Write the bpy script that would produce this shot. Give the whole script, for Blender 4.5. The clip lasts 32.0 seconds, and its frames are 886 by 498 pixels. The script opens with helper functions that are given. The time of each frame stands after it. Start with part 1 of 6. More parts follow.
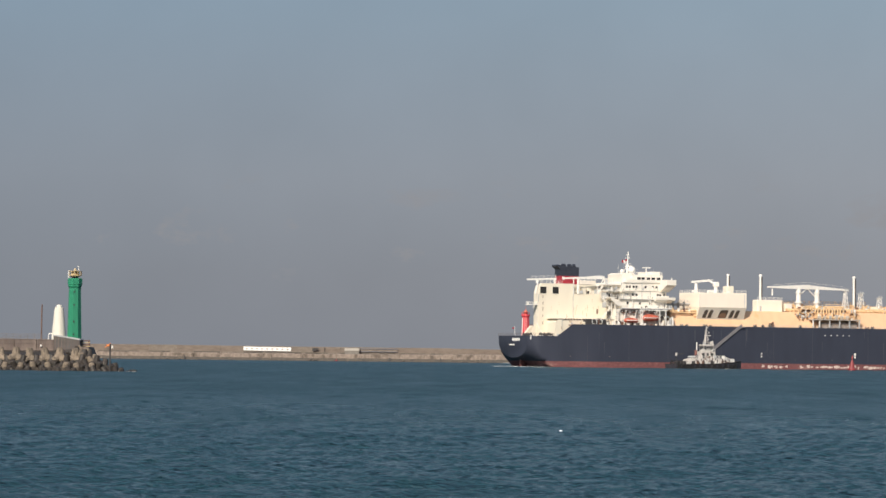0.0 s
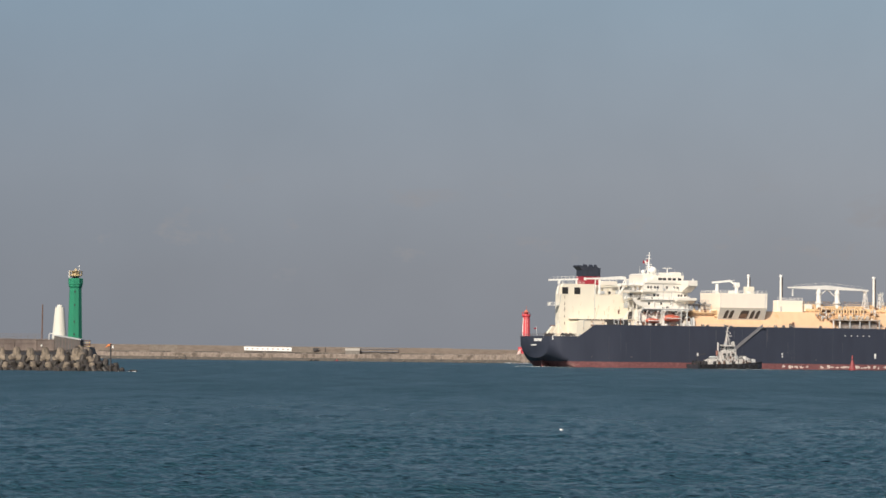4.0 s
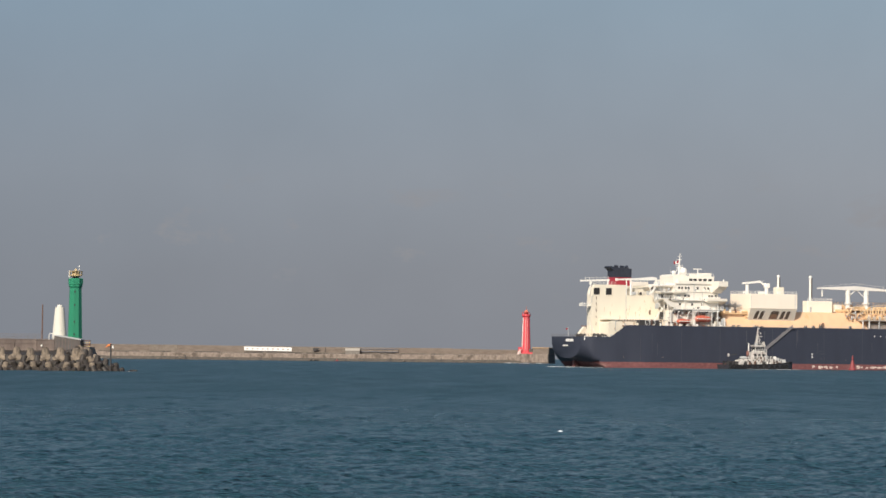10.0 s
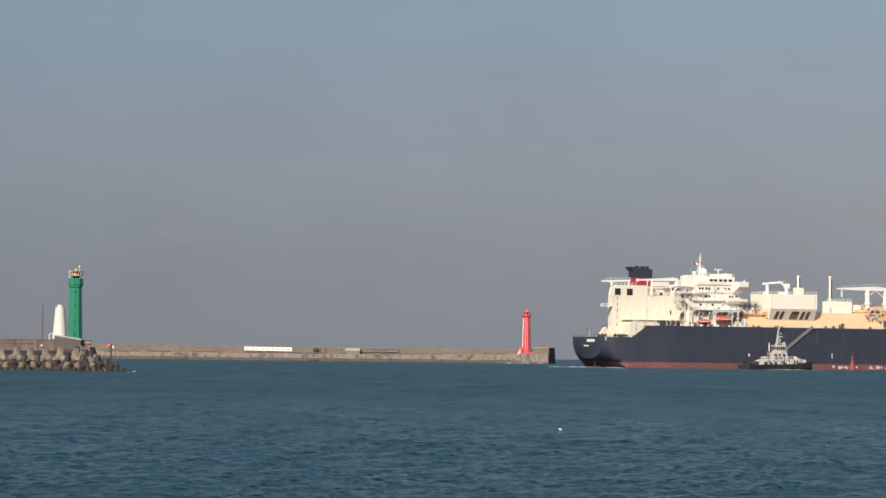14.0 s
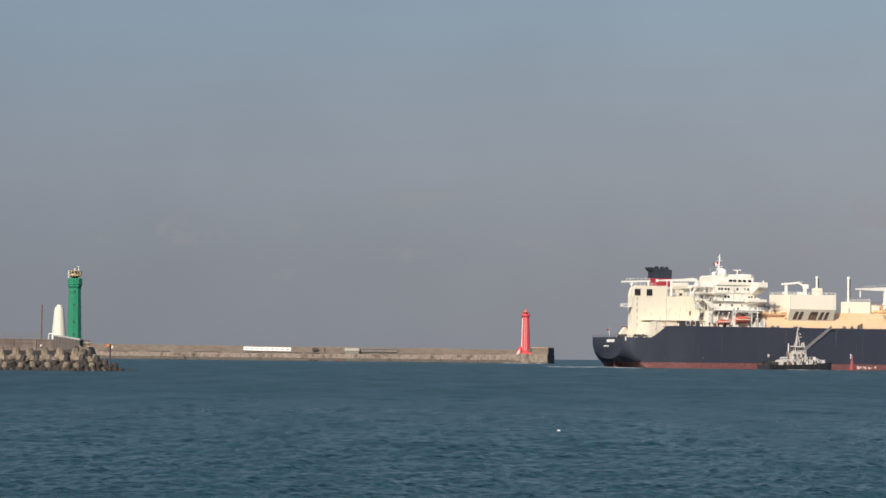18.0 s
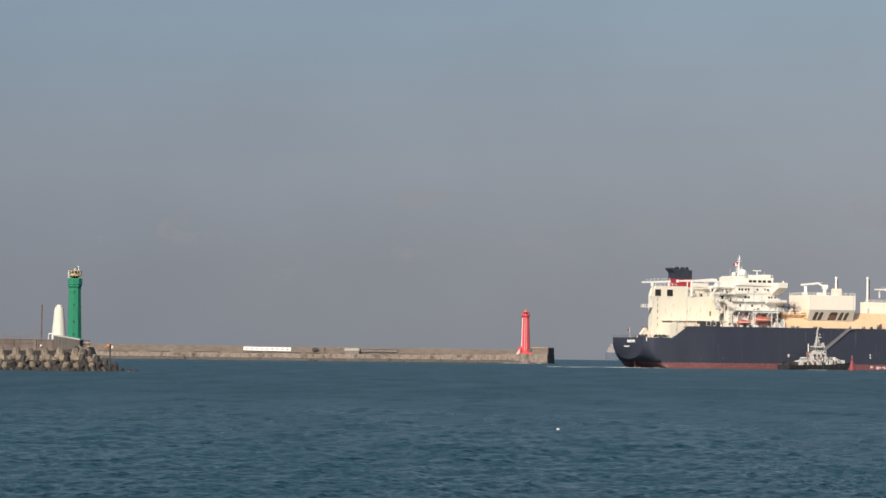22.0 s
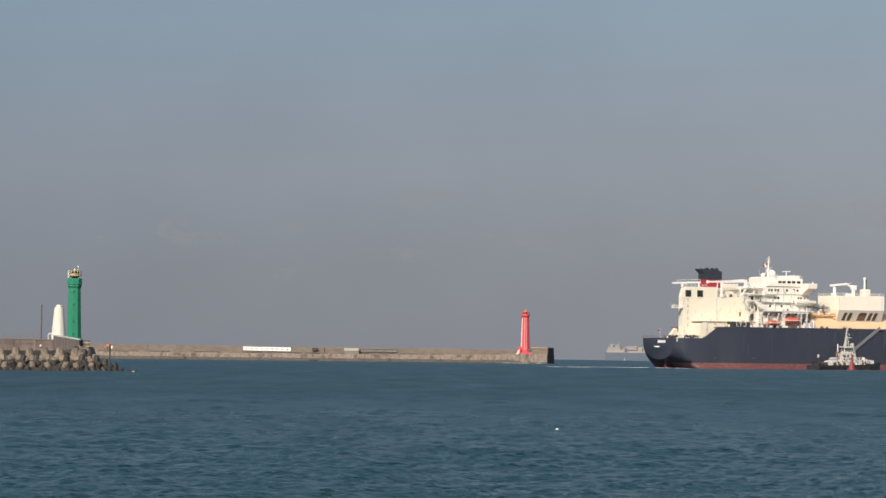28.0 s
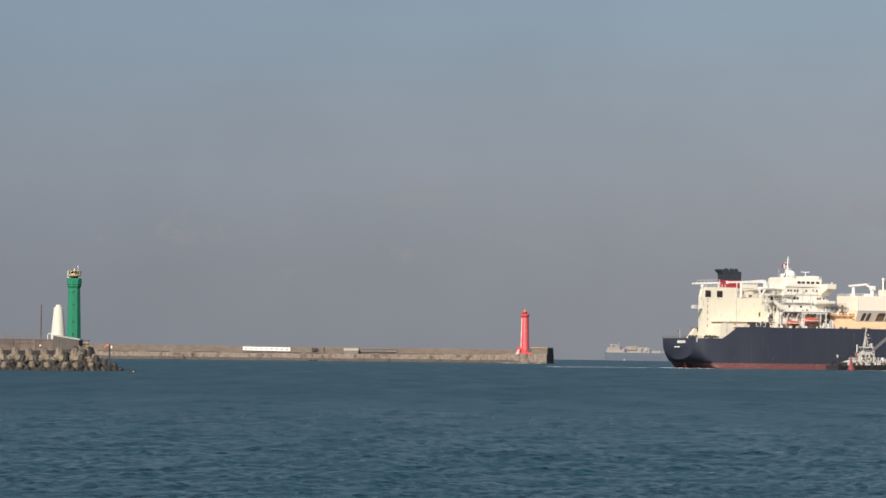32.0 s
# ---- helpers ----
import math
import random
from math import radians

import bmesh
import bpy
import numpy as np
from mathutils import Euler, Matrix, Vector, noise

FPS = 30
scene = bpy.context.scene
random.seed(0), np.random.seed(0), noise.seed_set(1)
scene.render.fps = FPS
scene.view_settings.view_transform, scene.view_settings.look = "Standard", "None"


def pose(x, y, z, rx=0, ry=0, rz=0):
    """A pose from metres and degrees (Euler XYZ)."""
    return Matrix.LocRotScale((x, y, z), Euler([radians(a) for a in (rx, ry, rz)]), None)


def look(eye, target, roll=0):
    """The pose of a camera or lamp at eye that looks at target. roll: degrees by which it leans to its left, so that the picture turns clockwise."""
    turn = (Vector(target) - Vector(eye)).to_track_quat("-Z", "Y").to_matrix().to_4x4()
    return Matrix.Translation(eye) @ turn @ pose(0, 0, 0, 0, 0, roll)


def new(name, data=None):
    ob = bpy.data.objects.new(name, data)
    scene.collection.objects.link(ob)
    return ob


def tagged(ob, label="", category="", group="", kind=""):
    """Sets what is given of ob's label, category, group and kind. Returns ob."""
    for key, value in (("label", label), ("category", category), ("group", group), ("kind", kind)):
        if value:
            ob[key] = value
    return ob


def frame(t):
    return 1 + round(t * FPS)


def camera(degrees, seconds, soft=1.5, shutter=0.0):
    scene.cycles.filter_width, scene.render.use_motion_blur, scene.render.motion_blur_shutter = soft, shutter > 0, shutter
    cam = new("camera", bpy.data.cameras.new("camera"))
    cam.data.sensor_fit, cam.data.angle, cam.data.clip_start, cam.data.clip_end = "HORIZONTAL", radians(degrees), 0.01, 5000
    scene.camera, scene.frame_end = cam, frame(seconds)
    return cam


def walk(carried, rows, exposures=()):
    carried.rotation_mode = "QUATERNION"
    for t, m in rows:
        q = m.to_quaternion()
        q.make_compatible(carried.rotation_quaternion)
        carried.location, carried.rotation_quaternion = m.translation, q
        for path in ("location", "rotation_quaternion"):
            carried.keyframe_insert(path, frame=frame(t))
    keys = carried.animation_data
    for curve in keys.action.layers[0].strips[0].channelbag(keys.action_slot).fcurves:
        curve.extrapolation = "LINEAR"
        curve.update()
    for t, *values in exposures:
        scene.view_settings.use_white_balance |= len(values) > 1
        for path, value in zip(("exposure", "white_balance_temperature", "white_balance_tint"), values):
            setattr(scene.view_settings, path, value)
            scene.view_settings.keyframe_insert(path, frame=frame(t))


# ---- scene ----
cam = camera(14.3, 32.0, soft=1.55)
EYE = (0.0, 0.0, 4.3)


def aim(yaw, pitch=1.72, roll=0.66):
    """The camera's pose, turned by yaw degrees to the right of the sea's straight line."""
    a, b = radians(yaw), radians(pitch)
    to = (EYE[0] + math.sin(a) * math.cos(b), EYE[1] + math.cos(a) * math.cos(b), EYE[2] + math.sin(b))
    return look(EYE, to, roll)


walk(cam, [(0.0, aim(0.0)), (2.0, aim(-0.002)), (3.5, aim(-0.009)), (12.6, aim(-0.010)), (13.0, aim(-0.001, 1.732)), (13.4, aim(-0.013)), (14.5, aim(-0.014)),
           (16.5, aim(-0.001)), (20.0, aim(0.0)), (25.5, aim(0.002)), (28.0, aim(0.004)), (30.0, aim(0.006)), (30.5, aim(0.010)), (32.0, aim(0.011))])

# ---- world, sun ----
SUN_ELEVATION, SUN_AZIMUTH = 36.0, 204.0        # degrees; azimuth clockwise from the view's direction
world = bpy.data.worlds.new("world")
scene.world = world
world.use_nodes = True
wn, wl = world.node_tree.nodes, world.node_tree.links
wn.clear()
w_out, w_bg, w_sky = wn.new("ShaderNodeOutputWorld"), wn.new("ShaderNodeBackground"), wn.new("ShaderNodeTexSky")
w_sky.sky_type, w_sky.sun_disc = "NISHITA", False
w_sky.sun_elevation, w_sky.sun_rotation = radians(SUN_ELEVATION), radians(SUN_AZIMUTH)
w_sky.air_density, w_sky.dust_density, w_sky.ozone_density = 1.0, 3.0, 1.0
w_tc, w_sep, w_ramp, w_fac = wn.new("ShaderNodeTexCoord"), wn.new("ShaderNodeSeparateXYZ"), wn.new("ShaderNodeValToRGB"), wn.new("ShaderNodeMapRange")
w_gain, w_mix = wn.new("ShaderNodeVectorMath"), wn.new("ShaderNodeMix")
w_mix.data_type = "RGBA"
w_gain.operation, w_gain.inputs["Scale"].default_value = "SCALE", 0.10
wl.new(w_sky.outputs["Color"], w_gain.inputs[0])
wl.new(w_tc.outputs["Generated"], w_sep.inputs[0])
wl.new(w_sep.outputs["Z"], w_ramp.inputs[0])
# grey sea haze along the horizon, clearing upwards into the sky
stops = [(0.0, (0.238, 0.252, 0.284)), (0.022, (0.250, 0.267, 0.300)), (0.05, (0.277, 0.307, 0.351)), (0.075, (0.272, 0.326, 0.388)), (0.105, (0.258, 0.345, 0.43)), (0.3, (0.24, 0.35, 0.48))]
for i, (at, col) in enumerate(stops):
    e = w_ramp.color_ramp.elements[i] if i < 2 else w_ramp.color_ramp.elements.new(at)
    e.position, e.color = at, (*col, 1)
w_fac.inputs["From Min"].default_value, w_fac.inputs["From Max"].default_value = 0.10, 0.45
wl.new(w_sep.outputs["Z"], w_fac.inputs["Value"])
wl.new(w_fac.outputs[0], w_mix.inputs["Factor"])
wl.new(w_ramp.outputs[0], w_mix.inputs[6])
wl.new(w_gain.outputs[0], w_mix.inputs[7])
# faint unevenness of the haze
w_nz, w_nr, w_nm = wn.new("ShaderNodeTexNoise"), wn.new("ShaderNodeMapRange"), wn.new("ShaderNodeVectorMath")
w_nz.inputs["Scale"].default_value, w_nz.inputs["Detail"].default_value = 28.0, 5
w_nr.inputs["From Min"].default_value, w_nr.inputs["From Max"].default_value = 0.3, 0.7
w_nr.inputs["To Min"].default_value, w_nr.inputs["To Max"].default_value = 0.975, 1.025
w_nm.operation = "SCALE"
wl.new(w_tc.outputs["Generated"], w_nz.inputs["Vector"])
wl.new(w_nz.outputs[0], w_nr.inputs["Value"])
wl.new(w_mix.outputs[2], w_nm.inputs[0])
wl.new(w_nr.outputs[0], w_nm.inputs["Scale"])
# the haze is a little thicker and paler towards the open sea
w_sr, w_sm = wn.new("ShaderNodeMapRange"), wn.new("ShaderNodeVectorMath")
w_sr.inputs["From Min"].default_value, w_sr.inputs["From Max"].default_value = -0.14, 0.14
w_tint = wn.new("ShaderNodeMix")
w_tint.data_type = "RGBA"
w_tint.inputs[6].default_value, w_tint.inputs[7].default_value = (0.905, 0.922, 0.935, 1), (1.078, 1.050, 1.022, 1)
w_sm.operation = "MULTIPLY"
wl.new(w_sep.outputs["X"], w_sr.inputs["Value"])
wl.new(w_sr.outputs[0], w_tint.inputs["Factor"])
wl.new(w_nm.outputs[0], w_sm.inputs[0])
wl.new(w_tint.outputs[2], w_sm.inputs[1])
# thin sunlit wisps low in the haze
w_cm, w_cn, w_cr, w_ce, w_cf, w_ca = wn.new("ShaderNodeMapping"), wn.new("ShaderNodeTexNoise"), wn.new("ShaderNodeMapRange"), wn.new("ShaderNodeValToRGB"), wn.new("ShaderNodeMath"), wn.new("ShaderNodeMix")
w_cm.inputs["Scale"].default_value = (1.0, 1.0, 1.9)
w_cn.inputs["Scale"].default_value, w_cn.inputs["Detail"].default_value, w_cn.inputs["Roughness"].default_value = 42.0, 6, 0.6
w_cr.inputs["From Min"].default_value, w_cr.inputs["From Max"].default_value = 0.58, 0.72
for i, (at, v) in enumerate(((0.014, 0.0), (0.026, 1.0), (0.036, 1.0), (0.055, 0.0))):
    e = w_ce.color_ramp.elements[i] if i < 2 else w_ce.color_ramp.elements.new(at)
    e.position, e.color = at, (v, v, v, 1)
w_cf.operation = "MULTIPLY"
w_ca.data_type = "RGBA"
w_ca.inputs[7].default_value = (0.290, 0.288, 0.303, 1)
wl.new(w_tc.outputs["Generated"], w_cm.inputs[0])
wl.new(w_cm.outputs[0], w_cn.inputs["Vector"])
wl.new(w_cn.outputs[0], w_cr.inputs["Value"])
wl.new(w_sep.outputs["Z"], w_ce.inputs[0])
wl.new(w_cr.outputs[0], w_cf.inputs[0])
wl.new(w_ce.outputs[0], w_cf.inputs[1])
wl.new(w_cf.outputs[0], w_ca.inputs["Factor"])
wl.new(w_sm.outputs[0], w_ca.inputs[6])
wl.new(w_ca.outputs[2], w_bg.inputs["Color"])
wl.new(w_bg.outputs[0], w_out.inputs[0])

sun = new("sun", bpy.data.lights.new("sun", "SUN"))
sun.data.energy, sun.data.angle, sun.data.color = 4.6, radians(0.6), (1.0, 0.905, 0.785)
sa, se = radians(SUN_AZIMUTH), radians(SUN_ELEVATION)
sun.matrix_world = look((math.sin(sa) * math.cos(se) * 900, math.cos(sa) * math.cos(se) * 900, math.sin(se) * 900), (0, 0, 0))


# ---- materials ----
def mat(name, base, rough=0.6, metal=0.0, var=0.15, size=1.0, stain=None, stain_size=4.0, stain_at=0.58, stretch=(1, 1, 1), bump=0.0, bump_size=None, spec=0.5, island=0.0, stain_soft=0.1):
    """A painted, stained or rough surface: fine grain of var, patches of a second colour, and relief."""
    m = bpy.data.materials.new(name)
    m.use_nodes = True
    n, l = m.node_tree.nodes, m.node_tree.links
    p = n["Principled BSDF"]
    p.inputs["Roughness"].default_value, p.inputs["Metallic"].default_value = rough, metal
    p.inputs["Specular IOR Level"].default_value = spec
    tc, mp = n.new("ShaderNodeTexCoord"), n.new("ShaderNodeMapping")
    mp.inputs["Scale"].default_value = stretch
    l.new(tc.outputs["Object"], mp.inputs[0])
    fine = n.new("ShaderNodeTexNoise")
    fine.inputs["Scale"].default_value, fine.inputs["Detail"].default_value = 1.0 / size, 6
    l.new(mp.outputs[0], fine.inputs["Vector"])
    r1 = n.new("ShaderNodeMapRange")
    r1.inputs["From Min"].default_value, r1.inputs["From Max"].default_value = 0.3, 0.7
    r1.inputs["To Min"].default_value, r1.inputs["To Max"].default_value = 1 - var, 1 + var
    l.new(fine.outputs[0], r1.inputs["Value"])
    mul = n.new("ShaderNodeVectorMath")
    mul.operation = "SCALE"
    mul.inputs[0].default_value = base
    l.new(r1.outputs[0], mul.inputs["Scale"])
    out = mul.outputs[0]
    if island:
        oi, r3, m3 = n.new("ShaderNodeObjectInfo"), n.new("ShaderNodeMapRange"), n.new("ShaderNodeVectorMath")
        r3.inputs["To Min"].default_value, r3.inputs["To Max"].default_value = 1 - island, 1 + island
        m3.operation = "SCALE"
        l.new(oi.outputs["Random"], r3.inputs["Value"])
        l.new(out, m3.inputs[0])
        l.new(r3.outputs[0], m3.inputs["Scale"])
        out = m3.outputs[0]
    if stain:
        big = n.new("ShaderNodeTexNoise")
        big.inputs["Scale"].default_value, big.inputs["Detail"].default_value, big.inputs["Roughness"].default_value = 1.0 / stain_size, 8, 0.65
        l.new(mp.outputs[0], big.inputs["Vector"])
        r2, mx = n.new("ShaderNodeMapRange"), n.new("ShaderNodeMix")
        r2.inputs["From Min"].default_value, r2.inputs["From Max"].default_value = stain_at, stain_at + stain_soft
        l.new(big.outputs[0], r2.inputs["Value"])
        mx.data_type = "RGBA"
        mx.inputs[7].default_value = (*stain, 1)
        l.new(r2.outputs[0], mx.inputs["Factor"])
        l.new(out, mx.inputs[6])
        out = mx.outputs[2]
    l.new(out, p.inputs["Base Color"])
    if bump:
        bn, bp = n.new("ShaderNodeTexNoise"), n.new("ShaderNodeBump")
        bn.inputs["Scale"].default_value, bn.inputs["Detail"].default_value = 1.0 / (bump_size or size), 6
        l.new(mp.outputs[0], bn.inputs["Vector"])
        l.new(bn.outputs[0], bp.inputs["Height"])
        bp.inputs["Strength"].default_value, bp.inputs["Distance"].default_value = 0.8, bump
        l.new(bp.outputs[0], p.inputs["Normal"])
    return m


NAVY = mat("navy_hull_paint", (0.040, 0.046, 0.067), 0.55, var=0.07, size=3.0, stain=(0.043, 0.049, 0.070), stain_size=9, stain_at=0.50, stretch=(1, 1, 0.2), stain_soft=0.3, bump=0.02, bump_size=7, spec=0.24)
ANTIFOUL = mat("red_boot_topping", (0.178, 0.068, 0.068), 0.7, var=0.3, size=1.4, stain=(0.30, 0.17, 0.15), stain_size=7, stain_at=0.58, stretch=(1, 1, 2.0))
SCUFF = mat("scuffed_pale_paint", (0.66, 0.54, 0.48), 0.8, var=0.25, size=0.8, stain=(0.26, 0.12, 0.11), stain_size=1.8, stain_at=0.54)
PALE_CREAM = mat("pale_cream_paint", (0.93, 0.83, 0.70), 0.5, var=0.02, size=3, stain=(0.82, 0.73, 0.61), stain_size=6, stain_at=0.66, stretch=(1, 1, 0.3))
CREAM = mat("cream_white_paint", (0.785, 0.722, 0.592), 0.5, var=0.025, size=3, stain=(0.75, 0.68, 0.545), stain_size=6, stain_at=0.68, stretch=(1, 1, 0.3))
WHITE = mat("white_paint", (0.80, 0.78, 0.73), 0.5, var=0.05, size=2, stain=(0.62, 0.53, 0.42), stain_size=3, stain_at=0.68, stretch=(1, 1, 0.4))
PEACH = mat("peach_deck_paint", (0.775, 0.505, 0.305), 0.6, var=0.06, size=3, stain=(0.72, 0.44, 0.22), stain_size=5, stain_at=0.62, stretch=(1, 1, 0.4))
PEACH_PIPE = mat("peach_pipe_paint", (0.74, 0.52, 0.30), 0.5, var=0.12, size=1)
HOUSE_WHITE = mat("warm_white_house_paint", (0.80, 0.75, 0.665), 0.5, var=0.03, size=3, stain=(0.74, 0.67, 0.56), stain_size=4, stain_at=0.66, stretch=(1, 1, 0.3))
DECKRED = mat("red_brown_deck_paint", (0.22, 0.10, 0.07), 0.8, var=0.2, size=1.5)
SEAM = mat("seam_paint", (0.056, 0.057, 0.072), 0.5, var=0.2)
SKIRT = mat("light_grey_panel_paint", (0.78, 0.73, 0.63), 0.6, var=0.04, size=1.5)
GREYP = mat("pale_grey_paint", (0.45, 0.46, 0.46), 0.6, var=0.1, size=1.5)
DARK = mat("dark_machinery_paint", (0.045, 0.042, 0.042), 0.6, var=0.3, size=0.7)
BROWN = mat("brown_winch_paint", (0.16, 0.085, 0.06), 0.65, var=0.3, size=0.7)
FUNNEL_RED = mat("red_funnel_paint", (0.33, 0.028, 0.045), 0.5, var=0.08, size=2)
FUNNEL_BLACK = mat("black_funnel_paint", (0.026, 0.031, 0.046), 0.6, var=0.2, size=2)
ORANGE = mat("orange_lifeboat_shell", (0.50, 0.125, 0.078), 0.4, var=0.08, size=1)
WINDOW = mat("dark_window_glass", (0.02, 0.024, 0.03), 0.12, var=0.1, size=1)
LOUVRE = mat("dark_louvre", (0.030, 0.030, 0.030), 0.7, var=0.2, size=0.5)
NET = mat("grey_ladder_net", (0.19, 0.183, 0.195), 0.9, var=0.25, size=0.4)
ALU = mat("aluminium_ladder", (0.25, 0.24, 0.25), 0.6, metal=0.1, var=0.1, size=0.5)
GREEN = mat("green_lighthouse_paint", (0.020, 0.21, 0.115), 0.5, var=0.06, size=1.5, stain=(0.035, 0.17, 0.10), stain_size=3, stain_at=0.62, stretch=(1, 1, 0.35))
RED = mat("red_lighthouse_paint", (0.62, 0.072, 0.088), 0.5, var=0.06, size=2, stain=(0.5, 0.07, 0.07), stain_size=4, stain_at=0.62, stretch=(1, 1, 0.3))
OCHRE = mat("ochre_lantern_paint", (0.48, 0.37, 0.20), 0.5, var=0.15, size=0.6)
CONC = mat("weathered_concrete", (0.188, 0.160, 0.134), 0.9, var=0.16, size=1.3, stain=(0.145, 0.122, 0.104), stain_size=7, stain_at=0.46, stretch=(0.9, 1, 0.8), stain_soft=0.25, bump=0.12, bump_size=1.0)
CONC_PALE = mat("pale_sunlit_concrete", (0.240, 0.204, 0.172), 0.9, var=0.18, size=1.6, stain=(0.165, 0.138, 0.116), stain_size=4, stain_at=0.47, stretch=(0.9, 1, 0.9), stain_soft=0.2, bump=0.15, bump_size=1.2)
# tide-dark footings; also the painted shade of ledge strips and head recess
CONC_DARK = mat("tide_and_shade_dark_concrete", (0.10, 0.088, 0.075), 0.85, var=0.25, size=1.0, stain=(0.07, 0.065, 0.06), stain_size=3, stain_at=0.52, bump=0.2, bump_size=0.8)
TETRA = mat("tetrapod_concrete", (0.215, 0.175, 0.132), 0.9, var=0.2, size=0.8, stain=(0.085, 0.07, 0.058), stain_size=1.0, stain_at=0.51, bump=0.1, bump_size=0.5, island=0.18)


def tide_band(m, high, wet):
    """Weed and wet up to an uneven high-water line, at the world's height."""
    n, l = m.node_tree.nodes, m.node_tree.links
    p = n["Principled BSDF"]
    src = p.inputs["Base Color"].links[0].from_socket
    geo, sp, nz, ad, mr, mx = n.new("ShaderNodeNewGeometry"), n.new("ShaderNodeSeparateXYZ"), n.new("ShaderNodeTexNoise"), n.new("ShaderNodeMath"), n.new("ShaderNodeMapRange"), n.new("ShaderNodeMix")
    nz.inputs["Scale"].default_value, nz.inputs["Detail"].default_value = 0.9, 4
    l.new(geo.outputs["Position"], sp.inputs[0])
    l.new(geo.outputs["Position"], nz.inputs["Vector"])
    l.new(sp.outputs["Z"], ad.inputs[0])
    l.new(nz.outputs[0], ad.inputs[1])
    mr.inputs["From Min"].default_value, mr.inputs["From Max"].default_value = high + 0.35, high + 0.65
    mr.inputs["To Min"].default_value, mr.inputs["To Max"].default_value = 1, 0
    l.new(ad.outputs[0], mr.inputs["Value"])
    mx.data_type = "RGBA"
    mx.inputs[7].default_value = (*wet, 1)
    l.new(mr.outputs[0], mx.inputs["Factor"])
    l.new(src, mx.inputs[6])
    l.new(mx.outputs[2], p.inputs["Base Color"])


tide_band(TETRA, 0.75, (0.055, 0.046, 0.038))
# wet weed at the waterline; higher up it paints shade between tetrapods
WEED_AND_SHADE = mat("weedy_and_gap_shade_concrete", (0.036, 0.029, 0.025), 0.6, var=0.4, size=0.7, stain=(0.022, 0.022, 0.016), stain_size=1.5, stain_at=0.5, bump=0.1, bump_size=0.4, island=0.25)
MOLEWALL = mat("brown_grey_wall", (0.172, 0.136, 0.118), 0.9, var=0.15, size=1.0, stain=(0.125, 0.098, 0.086), stain_size=3, stain_at=0.5, stretch=(1, 1, 0.4), bump=0.05)
STEELG = mat("galvanised_steel", (0.15, 0.13, 0.12), 0.6, metal=0.2, var=0.15, size=0.5)
RUST = mat("rusty_brown_pole", (0.14, 0.075, 0.05), 0.8, var=0.25, size=0.5)
LAMP_ORANGE = mat("orange_lamp_housing", (0.66, 0.20, 0.05), 0.5, var=0.1, size=0.3)
SIGN_W = mat("white_sign_board", (0.80, 0.79, 0.76), 0.6, var=0.04, size=2)
SIGN_R = mat("faded_sign_marks", (0.40, 0.34, 0.33), 0.6, var=0.2, size=1)
TUG_BLACK = mat("black_tug_hull_paint", (0.036, 0.038, 0.048), 0.5, var=0.3, size=0.8, stain=(0.065, 0.058, 0.058), stain_size=2.0, stain_at=0.56)
TUG_WHITE = mat("worn_tug_white", (0.60, 0.57, 0.53), 0.55, var=0.15, size=0.8, stain=(0.24, 0.17, 0.14), stain_size=1.3, stain_at=0.57, stretch=(1, 1, 0.4))
TYRE = mat("black_rubber", (0.014, 0.014, 0.015), 0.8, var=0.2, size=0.3)
BUOY_RED = mat("red_buoy_paint", (0.24, 0.042, 0.045), 0.55, var=0.12, size=0.5)
# far ship colours are paled and blued to carry the haze
FARHULL = mat("hazed_grey_blue_ship", (0.105, 0.130, 0.172), 0.8, var=0.04, size=9)
FARHOUSE = mat("hazed_cream_ship", (0.318, 0.295, 0.28), 0.8, var=0.05, size=6)
FARBLOCK = mat("hazed_peach_ship", (0.30, 0.252, 0.222), 0.8, var=0.05, size=6)
BEACON = mat("cream_beacon_paint", (0.68, 0.655, 0.575), 0.6, var=0.06, size=1.5, stain=(0.56, 0.50, 0.41), stain_size=2.5, stain_at=0.64, stretch=(1, 1, 0.3))
# pink of the highlights painted on the red tower
HIGHLIGHT_PINK = mat("pink_highlight_red", (0.72, 0.27, 0.27), 0.6, var=0.15, size=1.0)
OCHRE_CONC = mat("ochre_stained_concrete", (0.40, 0.265, 0.15), 0.9, var=0.2, size=1.0, stain=(0.20, 0.15, 0.11), stain_size=3, stain_at=0.55)
FOAM = mat("white_foam", (0.58, 0.61, 0.62), 0.9, var=0.25, size=0.6, bump=0.05, bump_size=0.3)
FLOATM = mat("white_plastic_float", (0.82, 0.82, 0.80), 0.4, var=0.03, size=0.1)


